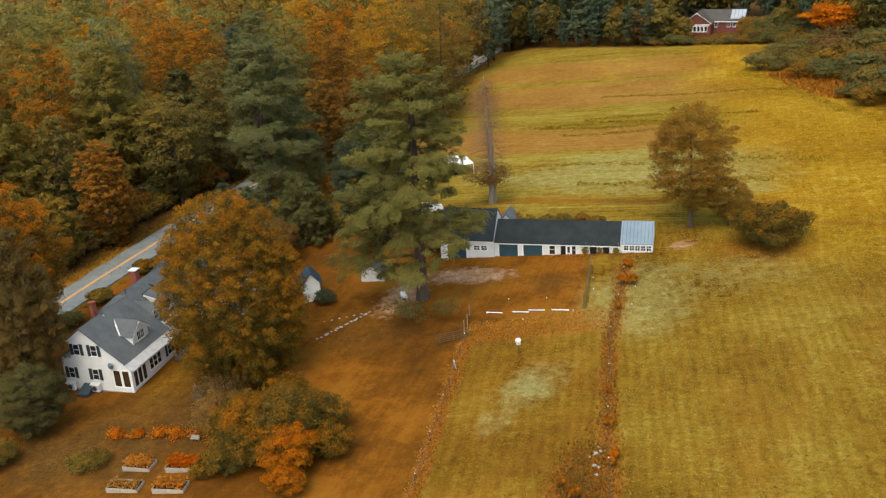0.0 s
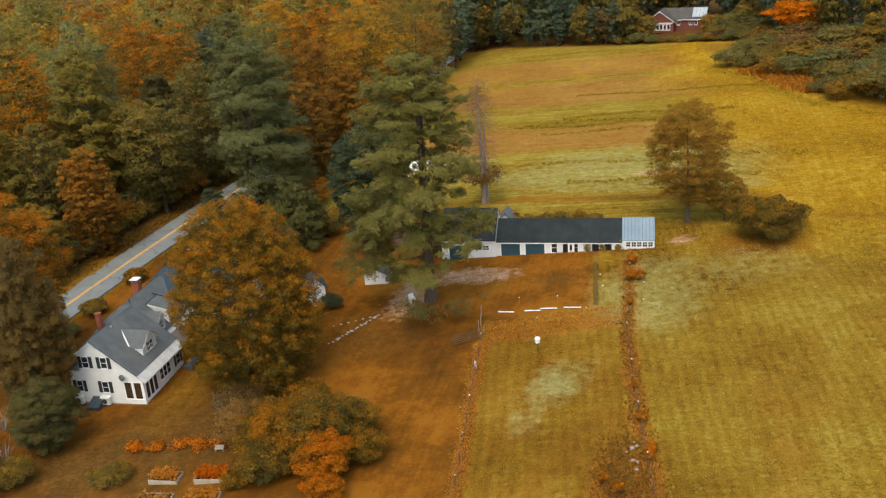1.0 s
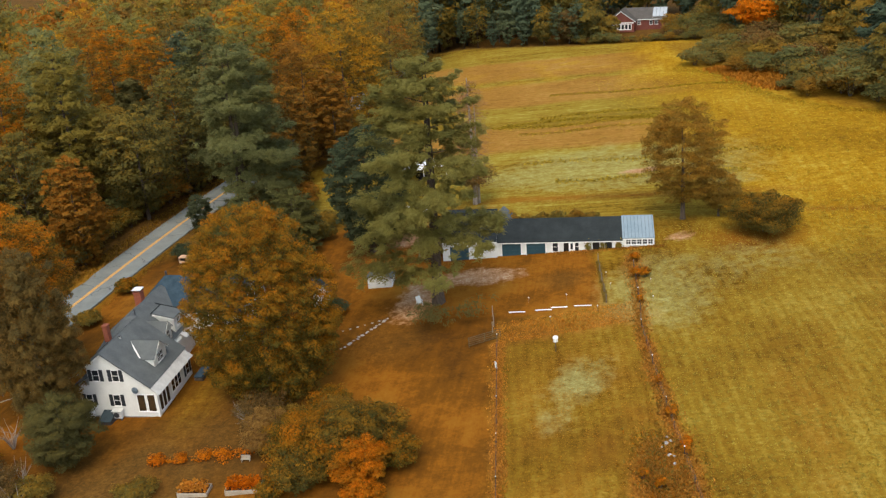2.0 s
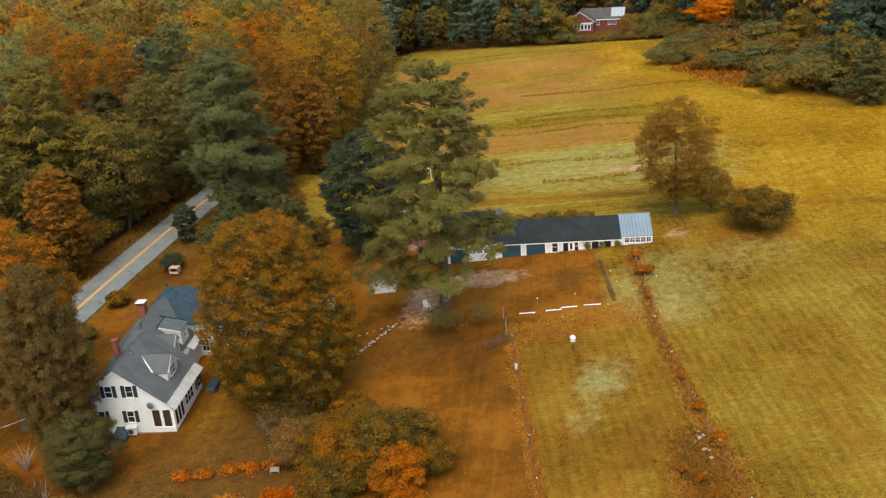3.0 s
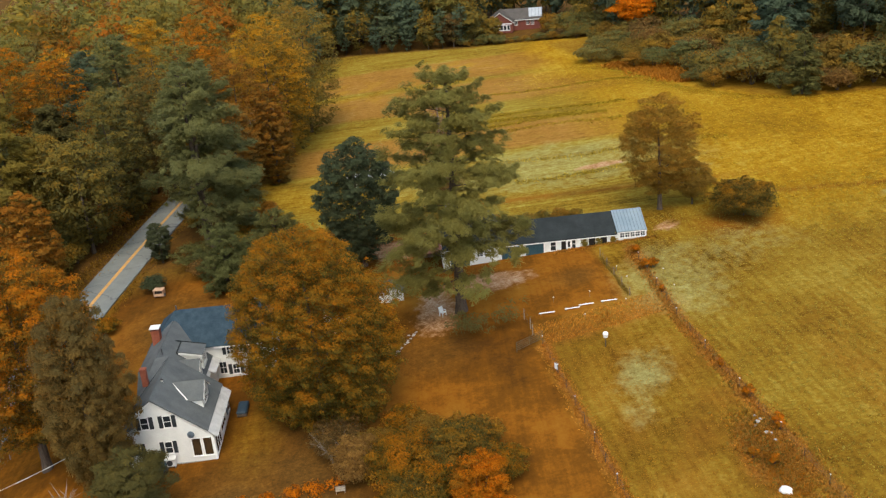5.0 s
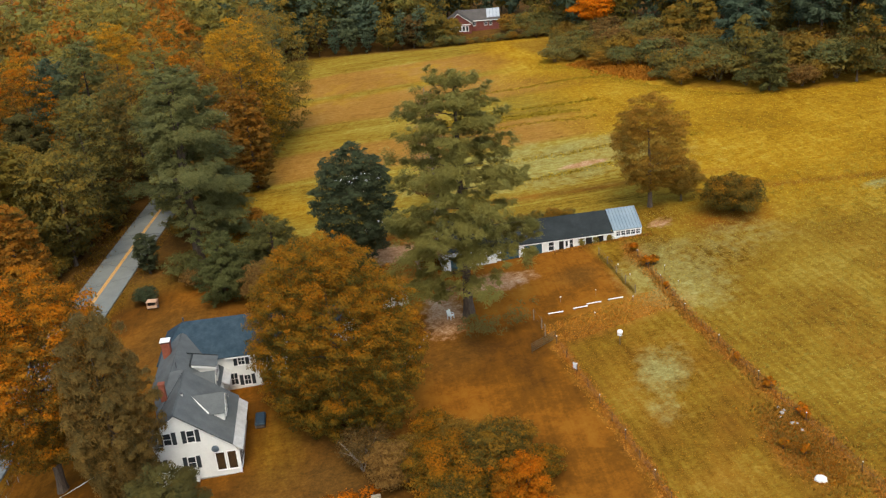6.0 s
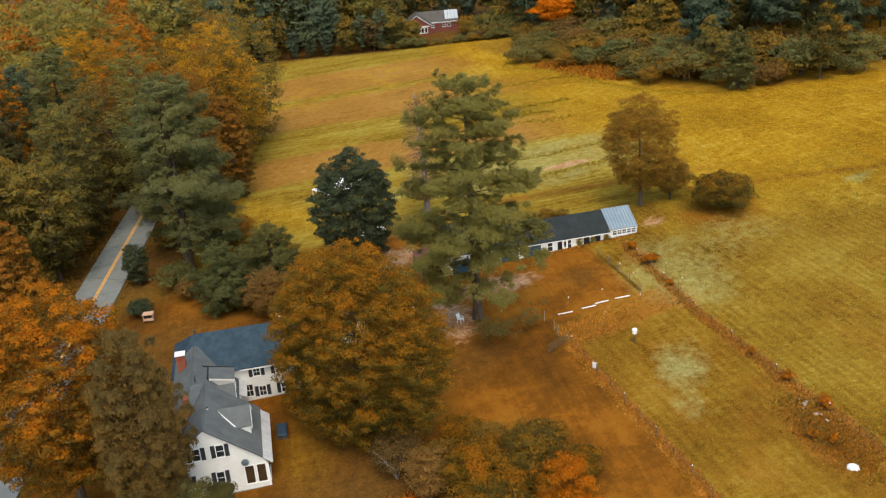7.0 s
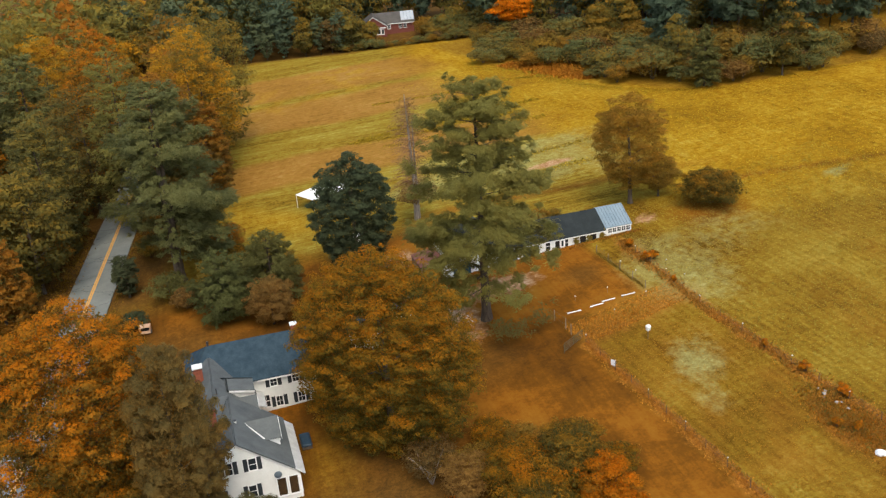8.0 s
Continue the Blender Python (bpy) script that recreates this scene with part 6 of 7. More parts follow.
near = scatter(60000, 2, 75, 45, 128, lambda x, y: (x > hedge_x(y) + 1.2))
tufts("field_grass", *near, 0.085, FIELD_BLADE, "short yellow-green field grass", 3.0, 2, flat=True)
pad = scatter(26000, -6, 24, 55, 104, lambda x, y: (x < hedge_x(y) - 1.2) & (x > fence_x(y) + 0.5))
tufts("paddock_grass", *pad, 0.065, FIELD_BLADE, "short olive paddock grass", 3.0, 3, flat=True)
hay = scatter(26000, 45, 110, 105, 232, lambda x, y: (x > 40 + (150 - y) * 0.1) & (x < thicket_x(y) - 0.5))
tufts("hay_grass", *hay, 0.13, GOLD_BLADE, "golden uncut hay grass", 3.0, 4, flat=True)
# raked swaths lying across the mown field
sw_x, sw_y = [], []
for n0, dens, u0, u1 in ((72, 2200, -6, 34), (75, 1800, -4, 30), (79.5, 1500, 4, 40), (66.5, 900, 0, 36), (44, 1100, 2, 50), (33, 1200, 8, 40), (100, 1300, 6, 50)):
    u = gr.uniform(u0, u1, dens)
    v = n0 + gr.normal(0, 0.7, dens) + np.sin(u * 0.21 + n0) * 0.9 - 0.055 * u
    sw_x.append(BX + u * 0.973 + v * 0.229)
    sw_y.append(BY - u * 0.229 + v * 0.973)
tufts("hay_swaths", np.concatenate(sw_x), np.concatenate(sw_y), 0.16, GOLD_BLADE, "rough golden swaths of cut hay", 0.8, 5)
y = gr.uniform(44, 120, 9000)
tufts("hedge_grass", hedge_x(y[:1300]) + gr.normal(0, 0.55, 1300), y[:1300] + 1.0, 0.1, OLIVE_LEAF, "olive grass along the old fence line", 0.3, 16, 0.8)
tufts("hedge_weeds", hedge_x(y) + gr.normal(0, 1, 9000) * np.interp(y, (62, 76, 90), (1.1, 0.75, 0.5)), y, 0.1, DRY_WEED, "russet weeds along the old fence line", 0.3, 6, 0.8)
y = gr.uniform(58, 101, 6000)
tufts("fence_weeds", fence_x(y) + 0.2 + gr.normal(0, 0.42, 6000), y, 0.09, DRY_WEED, "russet weeds along the wire fence", 0.8, 7, 0.7)
wx, wy = gr.normal(-0.2, 1.15, 8000), gr.normal(70.6, 3.4, 8000)
tufts("weed_patch", 10.3 + wx + (wy - 70.5) * 0.17, wy, 0.085, DRY_WEED, "tall russet weed patch", 0.3, 8, 0.9)
k = gr.uniform(0, 1, 8000) < 0.12
tufts("weed_patch", 10.3 + wx[k] + (wy[k] - 70.5) * 0.17, wy[k] + 0.4, 0.12, OLIVE_LEAF, "olive and brown weeds among the russet ones", 0.3, 17, 1.0)
k = gr.uniform(0, 1, 8000) < 0.2
tufts("weed_patch", 10.3 + wx[k] + (wy[k] - 70.5) * 0.17, wy[k] - 0.4, 0.10, FLAME_LEAF, "bright orange weeds among the russet ones", 0.6, 18, 1.0)
wx, wy = gr.uniform(0.5, 19, 3000), gr.uniform(100.3, 105.6, 3000)
tufts("strip_weeds", wx, wy, 0.09, DRY_WEED, "low russet weeds in a tilled strip", 0.4, 9, 0.6)
wy = gr.uniform(196, 228, 4200)
wx = thicket_x(wy) + 3.6 + gr.normal(0, 2.0, 4200) * np.interp(wy, (196, 212, 228), (0.4, 1.4, 0.7))
tufts("reeds", wx, wy, 0.28, DRY_WEED, "rust-brown reeds before the thicket", 0.2, 10, 1.2)
y = gr.uniform(152, 236, 3800)
tufts("rough_grass", thicket_x(y) - np.abs(gr.normal(0, 2.4, 3800)), y, 0.14, GOLD_BLADE, "rough pale grass before the thicket", 2.2, 19)
y = gr.uniform(96, 190, 5200)
tufts("verge_weeds", road_x(y) - 5.4 + gr.normal(0, 1.1, 5200), y, 0.13, MAPLE_LEAF, "golden-brown weeds on the road verge", 0.4, 11, 0.7)
y = gr.uniform(100, 190, 2600)
tufts("verge_weeds", road_x(y) + 4.6 + gr.normal(0, 0.6, 2600), y, 0.11, MAPLE_LEAF, "golden-brown weeds on the road verge", 0.4, 12, 0.6)
bu, bv = gr.uniform(1, 15, 1500), gr.normal(7.6, 0.7, 1500)
tufts("barn_weeds", BX + bu * 0.973 + bv * 0.229, BY - bu * 0.229 + bv * 0.973, 0.17, OLIVE_LEAF, "overgrown weeds behind the barn", 0.3, 13, 2.4)
y = gr.uniform(106.3, 119.4, 1900)
tufts("pen_grass", np.interp(y, (106.3, 119.4), (15.0, 17.5)) + gr.normal(0, 0.2, 1900), y, 0.06, OLIVE_LEAF, "rank olive grass along the pen fence", 0.5, 21, 1.0)
bu, bv = gr.uniform(8, 23.5, 700), gr.normal(-0.6, 0.3, 700)
tufts("barn_weeds", BX + bu * 0.973 + bv * 0.229, BY - bu * 0.229 + bv * 0.973, 0.11, DRY_WEED, "weeds along the barn's foot", 0.3, 14, 0.8)
for k, (x, y, r) in enumerate(((14.3, 79.8, 0.7), (20.9, 112.2, 1.1), (21.8, 112.0, 0.9), (22.2, 117.6, 0.8), (13.4, 73.6, 0.5), (13.8, 74.6, 0.6), (18.9, 105.0, 0.4), (9.6, 69.5, 0.6), (8.6, 71.2, 0.5), (14.9, 86.0, 0.4))):
    shrub("orange_shrub", 500 + k, 0.8 + r * 0.7, r, 260, 0.14, FLAME_LEAF, "small bright orange shrub on the fence line", group="orange shrubs", m=turned(x, y, 0), lobes=8)


# ---- paddock things ----
def stone(seed, x, y, r, material, label, squash=0.6, group="field stones"):
    bm = bmesh.new()
    bmesh.ops.create_icosphere(bm, subdivisions=2, radius=r)
    for v in bm.verts:
        v.co *= 0.8 + 0.45 * noise.noise(v.co * (1.1 / r) + Vector((seed * 3.1, 0, 0)))
        v.co.z *= squash
    ob = mesh_object("stone", bm, material)
    ob.matrix_basis = pose(x, y, gz(x, y) + r * squash * 0.2, 0, 0, seed * 47)
    return tagged(ob, label, "stone", group)


stone(1, 8.2, 65.9, 0.72, WHITE_ROCK, "large whitish boulder in the weeds", 0.55)
for k, (x, y, r) in enumerate(((12.2, 75.6, 0.3), (12.7, 75.9, 0.24), (11.9, 73.8, 0.32), (12.3, 73.5, 0.22), (11.9, 72.4, 0.26), (12.6, 76.6, 0.18), (11.6, 75.2, 0.2))):
    stone(10 + k, x, y, r, ROCK, "pale grey field stone in the weeds")


def birdhouse(x, y):
    t = thing("birdhouse", turned(x, y, 12) @ Matrix.Scale(0.82, 4), "white birdhouse with a rounded roof on a thin post", "birdhouse")
    part("post", post(0, 0, -0.3, 1.55, 0.05), DARK_METAL, t)
    part("box", box(-0.28, 0.28, -0.25, 0.25, 1.5, 2.05, bevel=0.05), WHITE_TRIM, t)
    bm = bmesh.new()
    bmesh.ops.create_uvsphere(bm, u_segments=12, v_segments=8, radius=0.42)
    for v in bm.verts:
        v.co.z = v.co.z * 0.8 + 2.1
    part("roof", bm, WHITE_TRIM, t)
    # flat dark disc painted for the hole's inner shade
    part("entrance", tube(((0, -0.255, 1.75), (0, -0.262, 1.75)), (0.07, 0.07), 8), DARK_VOID, t)


birdhouse(6.35, 96.4)


def jump_rail(x0, y0, x1, y1):
    a, b = Vector((x0, y0, gz(x0, y0))), Vector((x1, y1, gz(x1, y1)))
    mid = (a + b) / 2
    half = (b - a).length / 2
    t = thing("ground_rail", pose(mid.x, mid.y, mid.z, 0, 0, math.degrees(math.atan2(y1 - y0, x1 - x0))), "white wooden ground rail on low feet", "rail", "white rails by the pen")
    part("rail", box(-half, half, -0.06, 0.06, 0.1, 0.2, bevel=0.02), WHITE_TRIM, t)
    for s in (-half + 0.2, half - 0.2):
        part("foot", box(s - 0.05, s + 0.05, -0.12, 0.12, -0.2, 0.1), OLD_WOOD, t)


RAILS = ((2.95, 107.9, 4.95, 107.5), (6.2, 107.2, 8.2, 106.9), (8.2, 107.2, 10.2, 106.9), (11.0, 106.6, 13.1, 106.2))
for r in RAILS:
    jump_rail(*r)


def fence(points, height, name, label, wires=3, radius=0.045, mat=OLD_WOOD, capped=False):
    """Posts with wires strung between them."""
    x0, y0 = points[0]
    t = thing(name, pose(x0, y0, gz(x0, y0)), label, "fence")
    base = Vector((x0, y0, gz(x0, y0)))
    tops = [Vector((x, y, gz(x, y))) - base for x, y in points]
    for k, p in enumerate(tops):
        part("post", post(p.x, p.y, p.z - 0.3, p.z + height, radius), mat, t)
        if capped and k % 2 == 0:
            part("insulator", box(p.x - 0.055, p.x + 0.055, p.y - 0.055, p.y + 0.055, p.z + height, p.z + height + 0.1, bevel=0.02), WHITE_TRIM, t, "white plastic cap")
    for w in range(wires):
        h = height * (0.35 + 0.6 * w / max(1, wires - 1))
        bm = bmesh.new()
        for a, b in zip(tops, tops[1:]):
            tube((a + Vector((0, 0, h)), b + Vector((0, 0, h))), (0.008, 0.008), 3, bm)
        part("wire", bm, DARK_METAL, t)
    return t


fence([(fence_x(y), y) for y in np.arange(60, 101.5, 3.4)], 1.15, "wire_fence", "low wire fence on thin weathered posts with white caps", 3, 0.032, BARK, True)
fence([(hedge_x(y), y) for y in np.arange(48, 119, 4.2)], 1.1, "wire_fence", "old wire fence with white caps, grown over with russet weeds", 3, 0.03, BARK, True)
fence([(0.2, 103.6), (0.6, 105.2), (0.9, 107.9)], 1.5, "wire_fence", "short wire fence by the pen gate", 2, 0.06)
fence([(15.0, 106.3), (15.6, 109.5), (16.2, 112.8), (16.8, 116), (17.5, 119.4)], 1.2, "wire_fence", "wire fence along the yard", 3, 0.05)
gate = thing("field_gate", turned(-3.1, 100.8, 20.5), "dull olive tubular metal field gate standing open", "gate")
for z in (0.3, 0.55, 0.8, 1.05, 1.3):
    part("gate_bar", tube(((0, 0, z), (4.3, 0, z)), (0.03, 0.03), 6), GATE_PAINT, gate)
for x in (0.02, 2.15, 4.28):
    part("gate_upright", post(x, 0, 0.05 if x != 2.15 else 0.3, 1.33, 0.035), GATE_PAINT, gate)
sign = thing("fence_sign", turned(-0.9, 94.4, -75), "small white sign board on the fence", "sign")
part("board", box(-0.3, 0.3, -0.02, 0.02, 0.35, 1.1, bevel=0.01), WHITE_TRIM, sign)
part("post", post(0, 0.05, -0.3, 1.2, 0.03), OLD_WOOD, sign)
# stepping stones across the lawn, towards the sheds
for k in range(17):
    f = k / 16
    stone(60 + k, -18.3 + 6.1 * f + 0.1 * (k % 3), 106.6 + 5.9 * f - 0.12 * (k % 2), 0.2 + 0.04 * (k % 4), ROCK, "flat pale stepping stone in the lawn", 0.22, "stepping stones")
for k in range(7):
    stone(90 + k, -18.0 + 0.95 * k, 111.2 + 0.2 * k, 0.16 + 0.04 * (k % 3), ROCK, "small pale stone edging the lawn", 0.3, "edging stones")
# dark guard rails at the road's edge
for side in (5.0, 6.1):
    pts = [(road_x(q) + side, q) for q in np.arange(108, 124.5, 2.7)]
    fence(pts, 0.7, "guard_rail", "low pale cable rail beside the road", 2, 0.05, PALE_BARK)
# white insulator caps scattered along the fences
for k, (x, y) in enumerate(((5.9, 109.9), (10.6, 108.9), (13.4, 104.4), (7.3, 103.6), (17.0, 113.6), (16.6, 110.0), (22.3, 112.8), (21.7, 109.4), (20.4, 104.5))):
    cap = thing("marker_stake", turned(x, y, 0), "thin stake with a small white cap", "stake", "white-capped stakes")
    part("stake", post(0, 0, -0.2, 0.75, 0.015), OLD_WOOD, cap)
    part("cap", box(-0.06, 0.06, -0.06, 0.06, 0.75, 0.88, bevel=0.02), WHITE_TRIM, cap)


# ---- garden beds ----
def garden_bed(x, y, w, d, deg, plant, label):
    t = thing("raised_bed", turned(x, y, deg), label, "garden bed", "raised garden beds")
    for name, b in (("board", (-w / 2, w / 2, -d / 2, -d / 2 + 0.06)), ("board", (-w / 2, w / 2, d / 2 - 0.06, d / 2)), ("board", (-w / 2, -w / 2 + 0.06, -d / 2 + 0.062, d / 2 - 0.062)), ("board", (w / 2 - 0.06, w / 2, -d / 2 + 0.062, d / 2 - 0.062))):
        part(name, box(*b, -0.35, 0.48, bevel=0.01), BED_BOARD, t)
    part("soil", box(-w / 2 + 0.065, w / 2 - 0.065, -d / 2 + 0.065, d / 2 - 0.065, -0.3, 0.38), SOIL, t)
    if plant:
        mat, n, h = plant
        rng = np.random.default_rng(int(abs(x * 10)))
        c = np.stack([rng.uniform(-w / 2 + 0.1, w / 2 - 0.1, n), rng.uniform(-d / 2 + 0.1, d / 2 - 0.1, n), 0.4 + rng.uniform(0, h, n)], 1)
        foliage("planting", sprays("planting", c, unit(rng, n) + (0, 0, 0.6), rng.uniform(0.08, 0.17, n), 1.4), mat, t)


garden_bed(-32.8, 81.6, 3.0, 1.7, -12, (DRY_WEED, 420, 0.7), "pale wooden raised bed with dry brown plants")
garden_bed(-27.9, 80.6, 3.4, 1.7, -8, (FLOWER, 650, 0.8), "pale wooden raised bed full of orange flowers")
garden_bed(-33.0, 77.9, 3.3, 1.6, -10, (DRY_WEED, 200, 0.4), "pale wooden raised bed, nearly bare")
garden_bed(-28.2, 77.0, 3.2, 1.6, -8, (DRY_WEED, 420, 0.6), "pale wooden raised bed with dry tan plants")
for k, (x, y, n) in enumerate(((-37.5, 88.2, 500), (-35.2, 87.9, 420), (-32.9, 87.5, 420), (-30.6, 87.0, 420), (-28.4, 86.8, 300))):
    shrub("flower_clump", 600 + k, 0.8, 1.3, int(n * 0.8), 0.1, FLOWER, "low clump of orange garden flowers", group="garden flowers", m=turned(x, y, 0), lobes=8)
bench = thing("garden_bench", turned(-28.2, 85.6, -10) @ Matrix.Scale(0.8, 4), "small pale wooden garden bench on the lawn", "bench")
part("seat", box(-0.6, 0.6, -0.2, 0.2, 0.4, 0.46), BED_BOARD, bench)
part("backrest", box(-0.6, 0.6, 0.2, 0.25, 0.47, 0.85), BED_BOARD, bench)
for a in (-0.52, 0.52):
    for b in (-0.15, 0.15):
        part("leg", box(a - 0.03, a + 0.03, b - 0.03, b + 0.03, -0.1, 0.4), BED_BOARD, bench)

# ---- yard things ----
chair = thing("garden_chair", turned(-7.75, 114.8, 25), "white plastic garden chair under the pine", "chair")
part("seat", box(-0.34, 0.34, -0.32, 0.32, 0.46, 0.52, bevel=0.015), WHITE_TRIM, chair)
part("backrest", slab(((-0.34, 0.30, 0.52), (0.34, 0.30, 0.52), (0.34, 0.46, 1.15), (-0.34, 0.46, 1.15)), 0.05), WHITE_TRIM, chair)
for a in (-0.3, 0.3):
    part("armrest", box(a - 0.05, a + 0.05, -0.32, 0.34, 0.74, 0.79), WHITE_TRIM, chair)
    for b in (-0.28, 0.28):
        part("leg", box(a - 0.035, a + 0.035, b - 0.035, b + 0.035, -0.1, 0.74 if b < 0 else 0.46), WHITE_TRIM, chair)


def car(x, y, deg):
    t = thing("car", turned(x, y, deg), "white sport utility car parked on the grass", "car")
    bm = prism(((-2.3, 0.35), (2.3, 0.35), (2.35, 0.75), (2.2, 1.0), (1.05, 1.08), (0.35, 1.66), (-1.7, 1.7), (-2.25, 1.1), (-2.35, 0.7)), -0.88, 0.88)
    for v in bm.verts:
        if v.co.z > 1.3:
            v.co.y *= 0.82
    bmesh.ops.bevel(bm, geom=bm.edges[:], offset=0.06, segments=2, affect="EDGES")
    body = part("body", bm, CAR_PAINT, t)
    part("windscreen", slab(((1.05, -0.68, 1.13), (1.05, 0.68, 1.13), (0.46, 0.62, 1.6), (0.46, -0.62, 1.6)), 0.02), GLASS_DARK, body)
    for s in (-1, 1):
        q = ((0.75, s * 0.86, 1.12), (0.3, s * 0.755, 1.55), (-1.6, s * 0.755, 1.58), (-2.0, s * 0.86, 1.12))
        part("side_window", slab(q if s > 0 else q[::-1], -0.03), GLASS_DARK, body)
        for a in (-1.4, 1.45):
            w = part("wheel", tube(((a, s * 0.68, 0.36), (a, s * 0.93, 0.36)), (0.36, 0.36), 16), RUBBER, t)
            part("rim", tube(((a, s * 0.9, 0.36), (a, s * 0.945, 0.36)), (0.21, 0.2), 12), DARK_METAL, w)
        part("headlight", box(2.24, 2.33, s * 0.6 - 0.16, s * 0.6 + 0.16, 0.72, 0.86), GREY_PLASTIC, body)
    return t


car(-5.6, 149.9, 12)

tent = thing("canopy_tent", turned(-2.8, 171.2, 14), "white peaked canopy tent on thin poles", "canopy tent")
part("canopy", slab(((-4.6, -2.6, 2.3), (4.6, -2.6, 2.3), (1.2, 0, 3.7), (-1.2, 0, 3.7)), 0.04), CANVAS, tent)
part("canopy", slab(((4.6, 2.6, 2.3), (-4.6, 2.6, 2.3), (-1.2, 0, 3.7), (1.2, 0, 3.7)), 0.04), CANVAS, tent)
for s in (-1, 1):
    q = ((s * 4.6, -2.6 * s, 2.3), (s * 4.6, 2.6 * s, 2.3), (s * 1.2, 0, 3.7))
    part("canopy", slab(q, 0.04), CANVAS, tent)
for a in (-4.5, 0, 4.5):
    for b in (-2.5, 2.5):
        part("pole", post(a, b, -0.3, 2.32, 0.05), WHITE_TRIM, tent)
# plain near-black block under the canopy
part("dark_block", box(-0.5, 2.0, -1, 1, -0.2, 1.4, bevel=0.1), DARK_VOID, tent)

hut = thing("small_shed", turned(-12.4, 123.4, -14) @ Matrix.Scale(0.85, 4), "small white shed with a low pale roof under the pine", "shed")
part("wall", prism(((-2.0, -0.4), (2.0, -0.4), (2.0, 1.7), (0, 2.6), (-2.0, 1.7)), -1.2, 1.6), WHITE_SIDING, hut)
for s in (-1, 1):
    q = ((0, -1.4, 2.65), (s * 2.25, -1.4, 1.6), (s * 2.25, 1.8, 1.6), (0, 1.8, 2.65))
    part("roof", slab(q if s < 0 else q[::-1], -0.09), GREY_SHINGLE, hut)

# play shed showing between the house maple and the pine
shed3 = thing("leaning_shed", turned(-20.9, 119.6, 15) @ Matrix.Scale(1.15, 4), "narrow white shed with a blue-grey roof", "shed")
part("wall", prism(((-1.0, -0.4), (1.0, -0.4), (1.0, 2.2), (0, 3.4), (-1.0, 2.2)), -1.4, 1.4), WHITE_SIDING, shed3)
for s in (-1, 1):
    q = ((0, -1.6, 3.5), (s * 1.25, -1.6, 2.0), (s * 1.25, 1.6, 2.0), (0, 1.6, 3.5))
    part("roof", slab(q if s < 0 else q[::-1], -0.08), SLATE_SHINGLE, shed3)

cart = thing("wooden_cart", turned(-43.0, 144.9, -20) @ Matrix.Scale(0.72, 4), "faded orange wooden cart with an open back", "cart")
part("floor", box(-1.0, 1.0, -0.8, 0.8, 0.45, 0.55), ORANGE_PAINT, cart)
# added dark block: the shaded inside of the cart painted as a solid
part("dark_inside", box(-0.8, 0.8, -0.6, 0.6, 0.552, 1.45, bevel=0.1), DARK_VOID, cart, "near-black block painted as the cart's shaded inside")
for nm, b in (("side_board", (-1.0, -0.9, -0.8, 0.8, 0.552, 1.7)), ("side_board", (0.9, 1.0, -0.8, 0.8, 0.552, 1.7)), ("tail_board", (-0.898, 0.898, -0.8, -0.72, 0.552, 1.0)), ("top_board", (-1.05, 1.05, -0.85, 0.85, 1.702, 1.8)), ("back_board", (-0.898, 0.898, 0.72, 0.8, 0.552, 1.698))):
    part(nm, box(*b), ORANGE_PAINT, cart)
for s in (-1, 1):
    part("wheel", tube(((s * 1.02, 0, 0.4), (s * 1.14, 0, 0.4)), (0.42, 0.42), 14), DARK_METAL, cart)


# ---- by the house ----
tx, ty = HX + 1.5 * 0.967 + 8.6 * 0.253, HY - 1.5 * 0.253 + 8.6 * 0.967
stack = thing("covered_woodpile", turned(tx, ty, -14.66), "woodpile under a dark blue tarpaulin by the porch", "woodpile")
bm = box(-0.6, 0.6, -1.3, 1.3, 0.35, 0.7, bevel=0.14)
part("tarpaulin", bm, mottled("dark_blue_tarpaulin", (0.012, 0.026, 0.042), (0.03, 0.055, 0.08), 1.2, 0.6), stack)
for k in range(5):
    part("log", tube(((-0.55, -1.0 + k * 0.5, 0.14), (0.55, -1.0 + k * 0.5, 0.14)), (0.22, 0.22), 8), BARK, stack)
wire_m = pose(-47.6, 100.4, 1.9)
cable = thing("service_cable", wire_m, "thin pale overhead cable from the house gable", "cable")
part("wire", tube([(-26.0 * f, -21.0 * f, 5.5 * f - 5.0 * f * (1 - f)) for f in np.linspace(0, 1, 12)], [0.028] * 12, 4), GREY_PLASTIC, cable)
part("hook", box(-0.08, 0.3, -0.08, 0.08, -0.08, 0.08), DARK_METAL, cable)

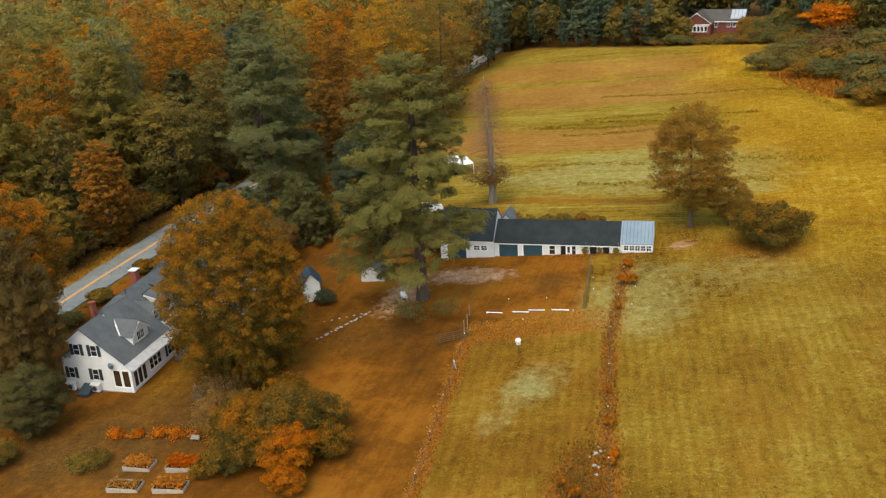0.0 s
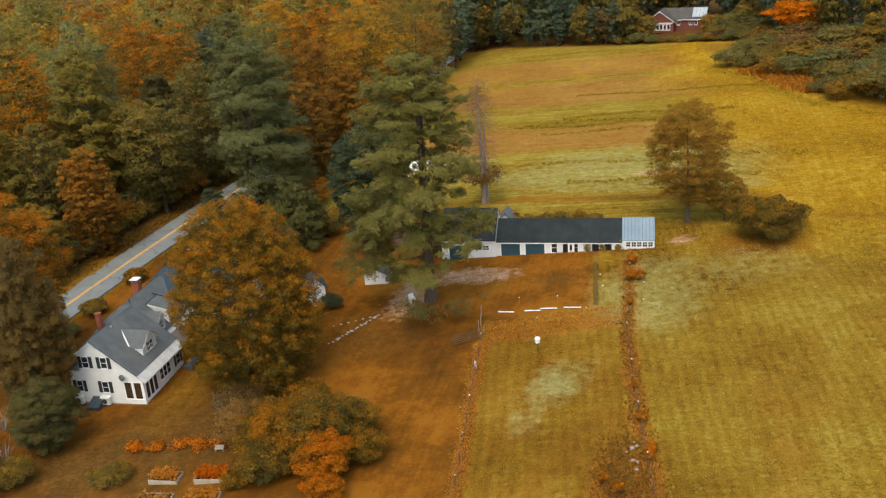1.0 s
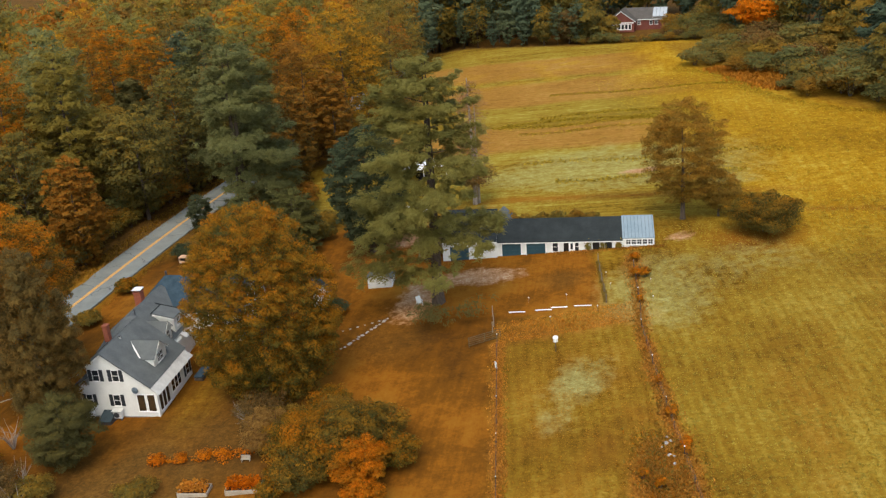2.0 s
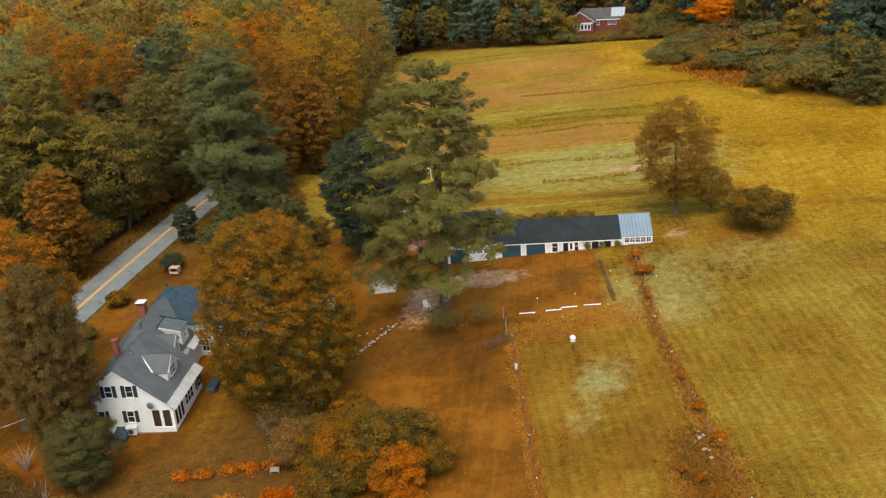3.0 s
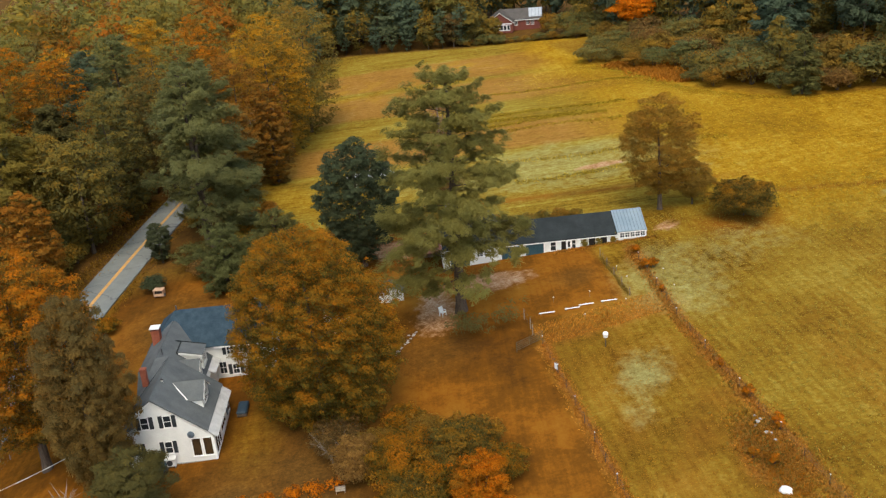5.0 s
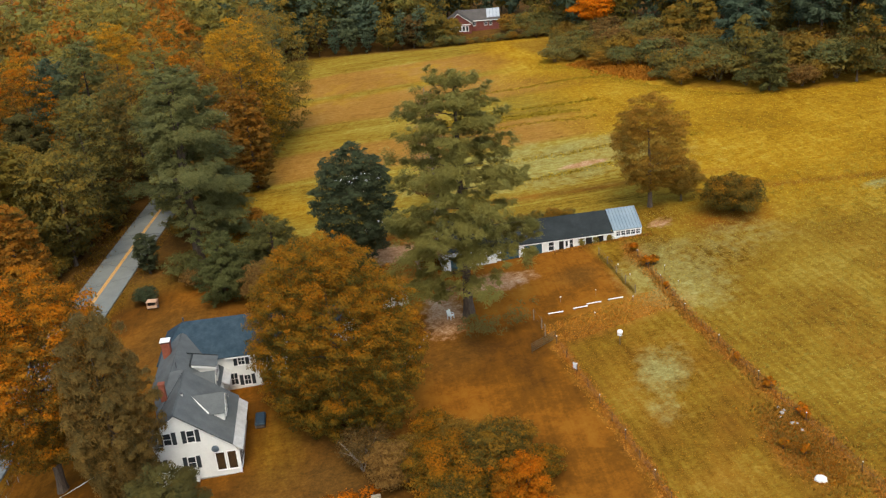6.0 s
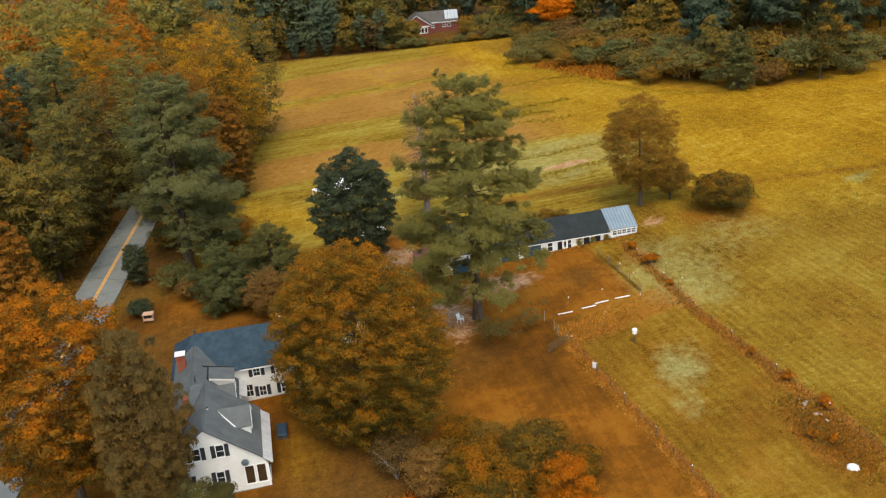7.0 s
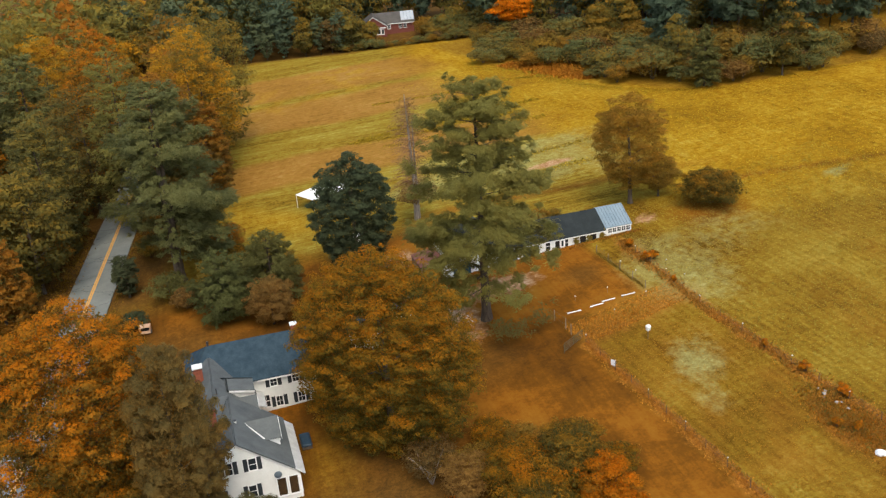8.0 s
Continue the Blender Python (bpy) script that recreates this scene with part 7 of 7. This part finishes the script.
# ---- far red house with solar panels ----
far_house = thing("red_house", pose(75.0, 302.0, gz(78, 301) + 0.6, 0, 0, -24), "red-brown house with a grey roof and solar panels among trees", "house")
part("wall", prism(((-4.2, -0.5), (4.2, -0.5), (4.2, 3.0), (0, 6.0), (-4.2, 3.0)), -4.0, 5.0), RED_BOARD, far_house)
for s in (-1, 1):
    q = ((0, -4.4, 6.15), (s * 4.7, -4.4, 2.8), (s * 4.7, 5.2, 2.8), (0, 5.2, 6.15))
    part("roof", slab(q if s < 0 else q[::-1], -0.16), mottled("brown_grey_shingle", (0.055, 0.049, 0.045), (0.10, 0.09, 0.082), 0.6), far_house)
    part("rake_board", slab(((0, -4.42, 5.95), (s * 4.7, -4.42, 2.6), (s * 4.7, -4.42, 2.78), (0, -4.42, 6.13)), 0.06), WHITE_TRIM, far_house)
GREY_TILE = bpy.data.materials["brown_grey_shingle"]
part("wall", box(3.0, 13.5, 0.2, 7.8, -0.5, 3.2), RED_BOARD, far_house)
part("roof", slab(((3.0, -0.3, 3.0), (13.9, -0.3, 3.0), (13.9, 4.0, 6.0), (0.4, 4.0, 6.0)), 0.16), GREY_TILE, far_house)
part("roof", slab(((13.9, 8.3, 3.0), (0.4, 8.3, 3.0), (0.4, 4.0, 6.0), (13.9, 4.0, 6.0)), 0.16), GREY_TILE, far_house)
slope_v = Vector((0, 4.3, 3.0)).normalized()
for k in range(4):
    a = Vector((9.4 + k * 1.1, 0.4, 3.49 + 0.2)) 
    b = a + slope_v * 4.2
    part("solar_panel", slab((a, a + Vector((1.02, 0, 0)), b + Vector((1.02, 0, 0)), b), 0.05), SOLAR, far_house, "pale reflecting solar panel")
part("fascia", box(3.6, 13.9, -0.36, -0.31, 2.78, 3.0), WHITE_TRIM, far_house)
for u in (5.2, 9.0, 10.6):
    window(far_house, u, 1.9, 0.9, 1.2, 0.2, "front", (2, 2))
for u in np.linspace(-2.8, 2.8, 6):
    window(far_house, u, 1.2, 0.75, 1.5, -4.0, "front", (1, 1), frame_w=0.14)
part("porch_trim", box(-4.0, 4.0, -4.12, -4.0, 2.3, 2.6), WHITE_TRIM, far_house)
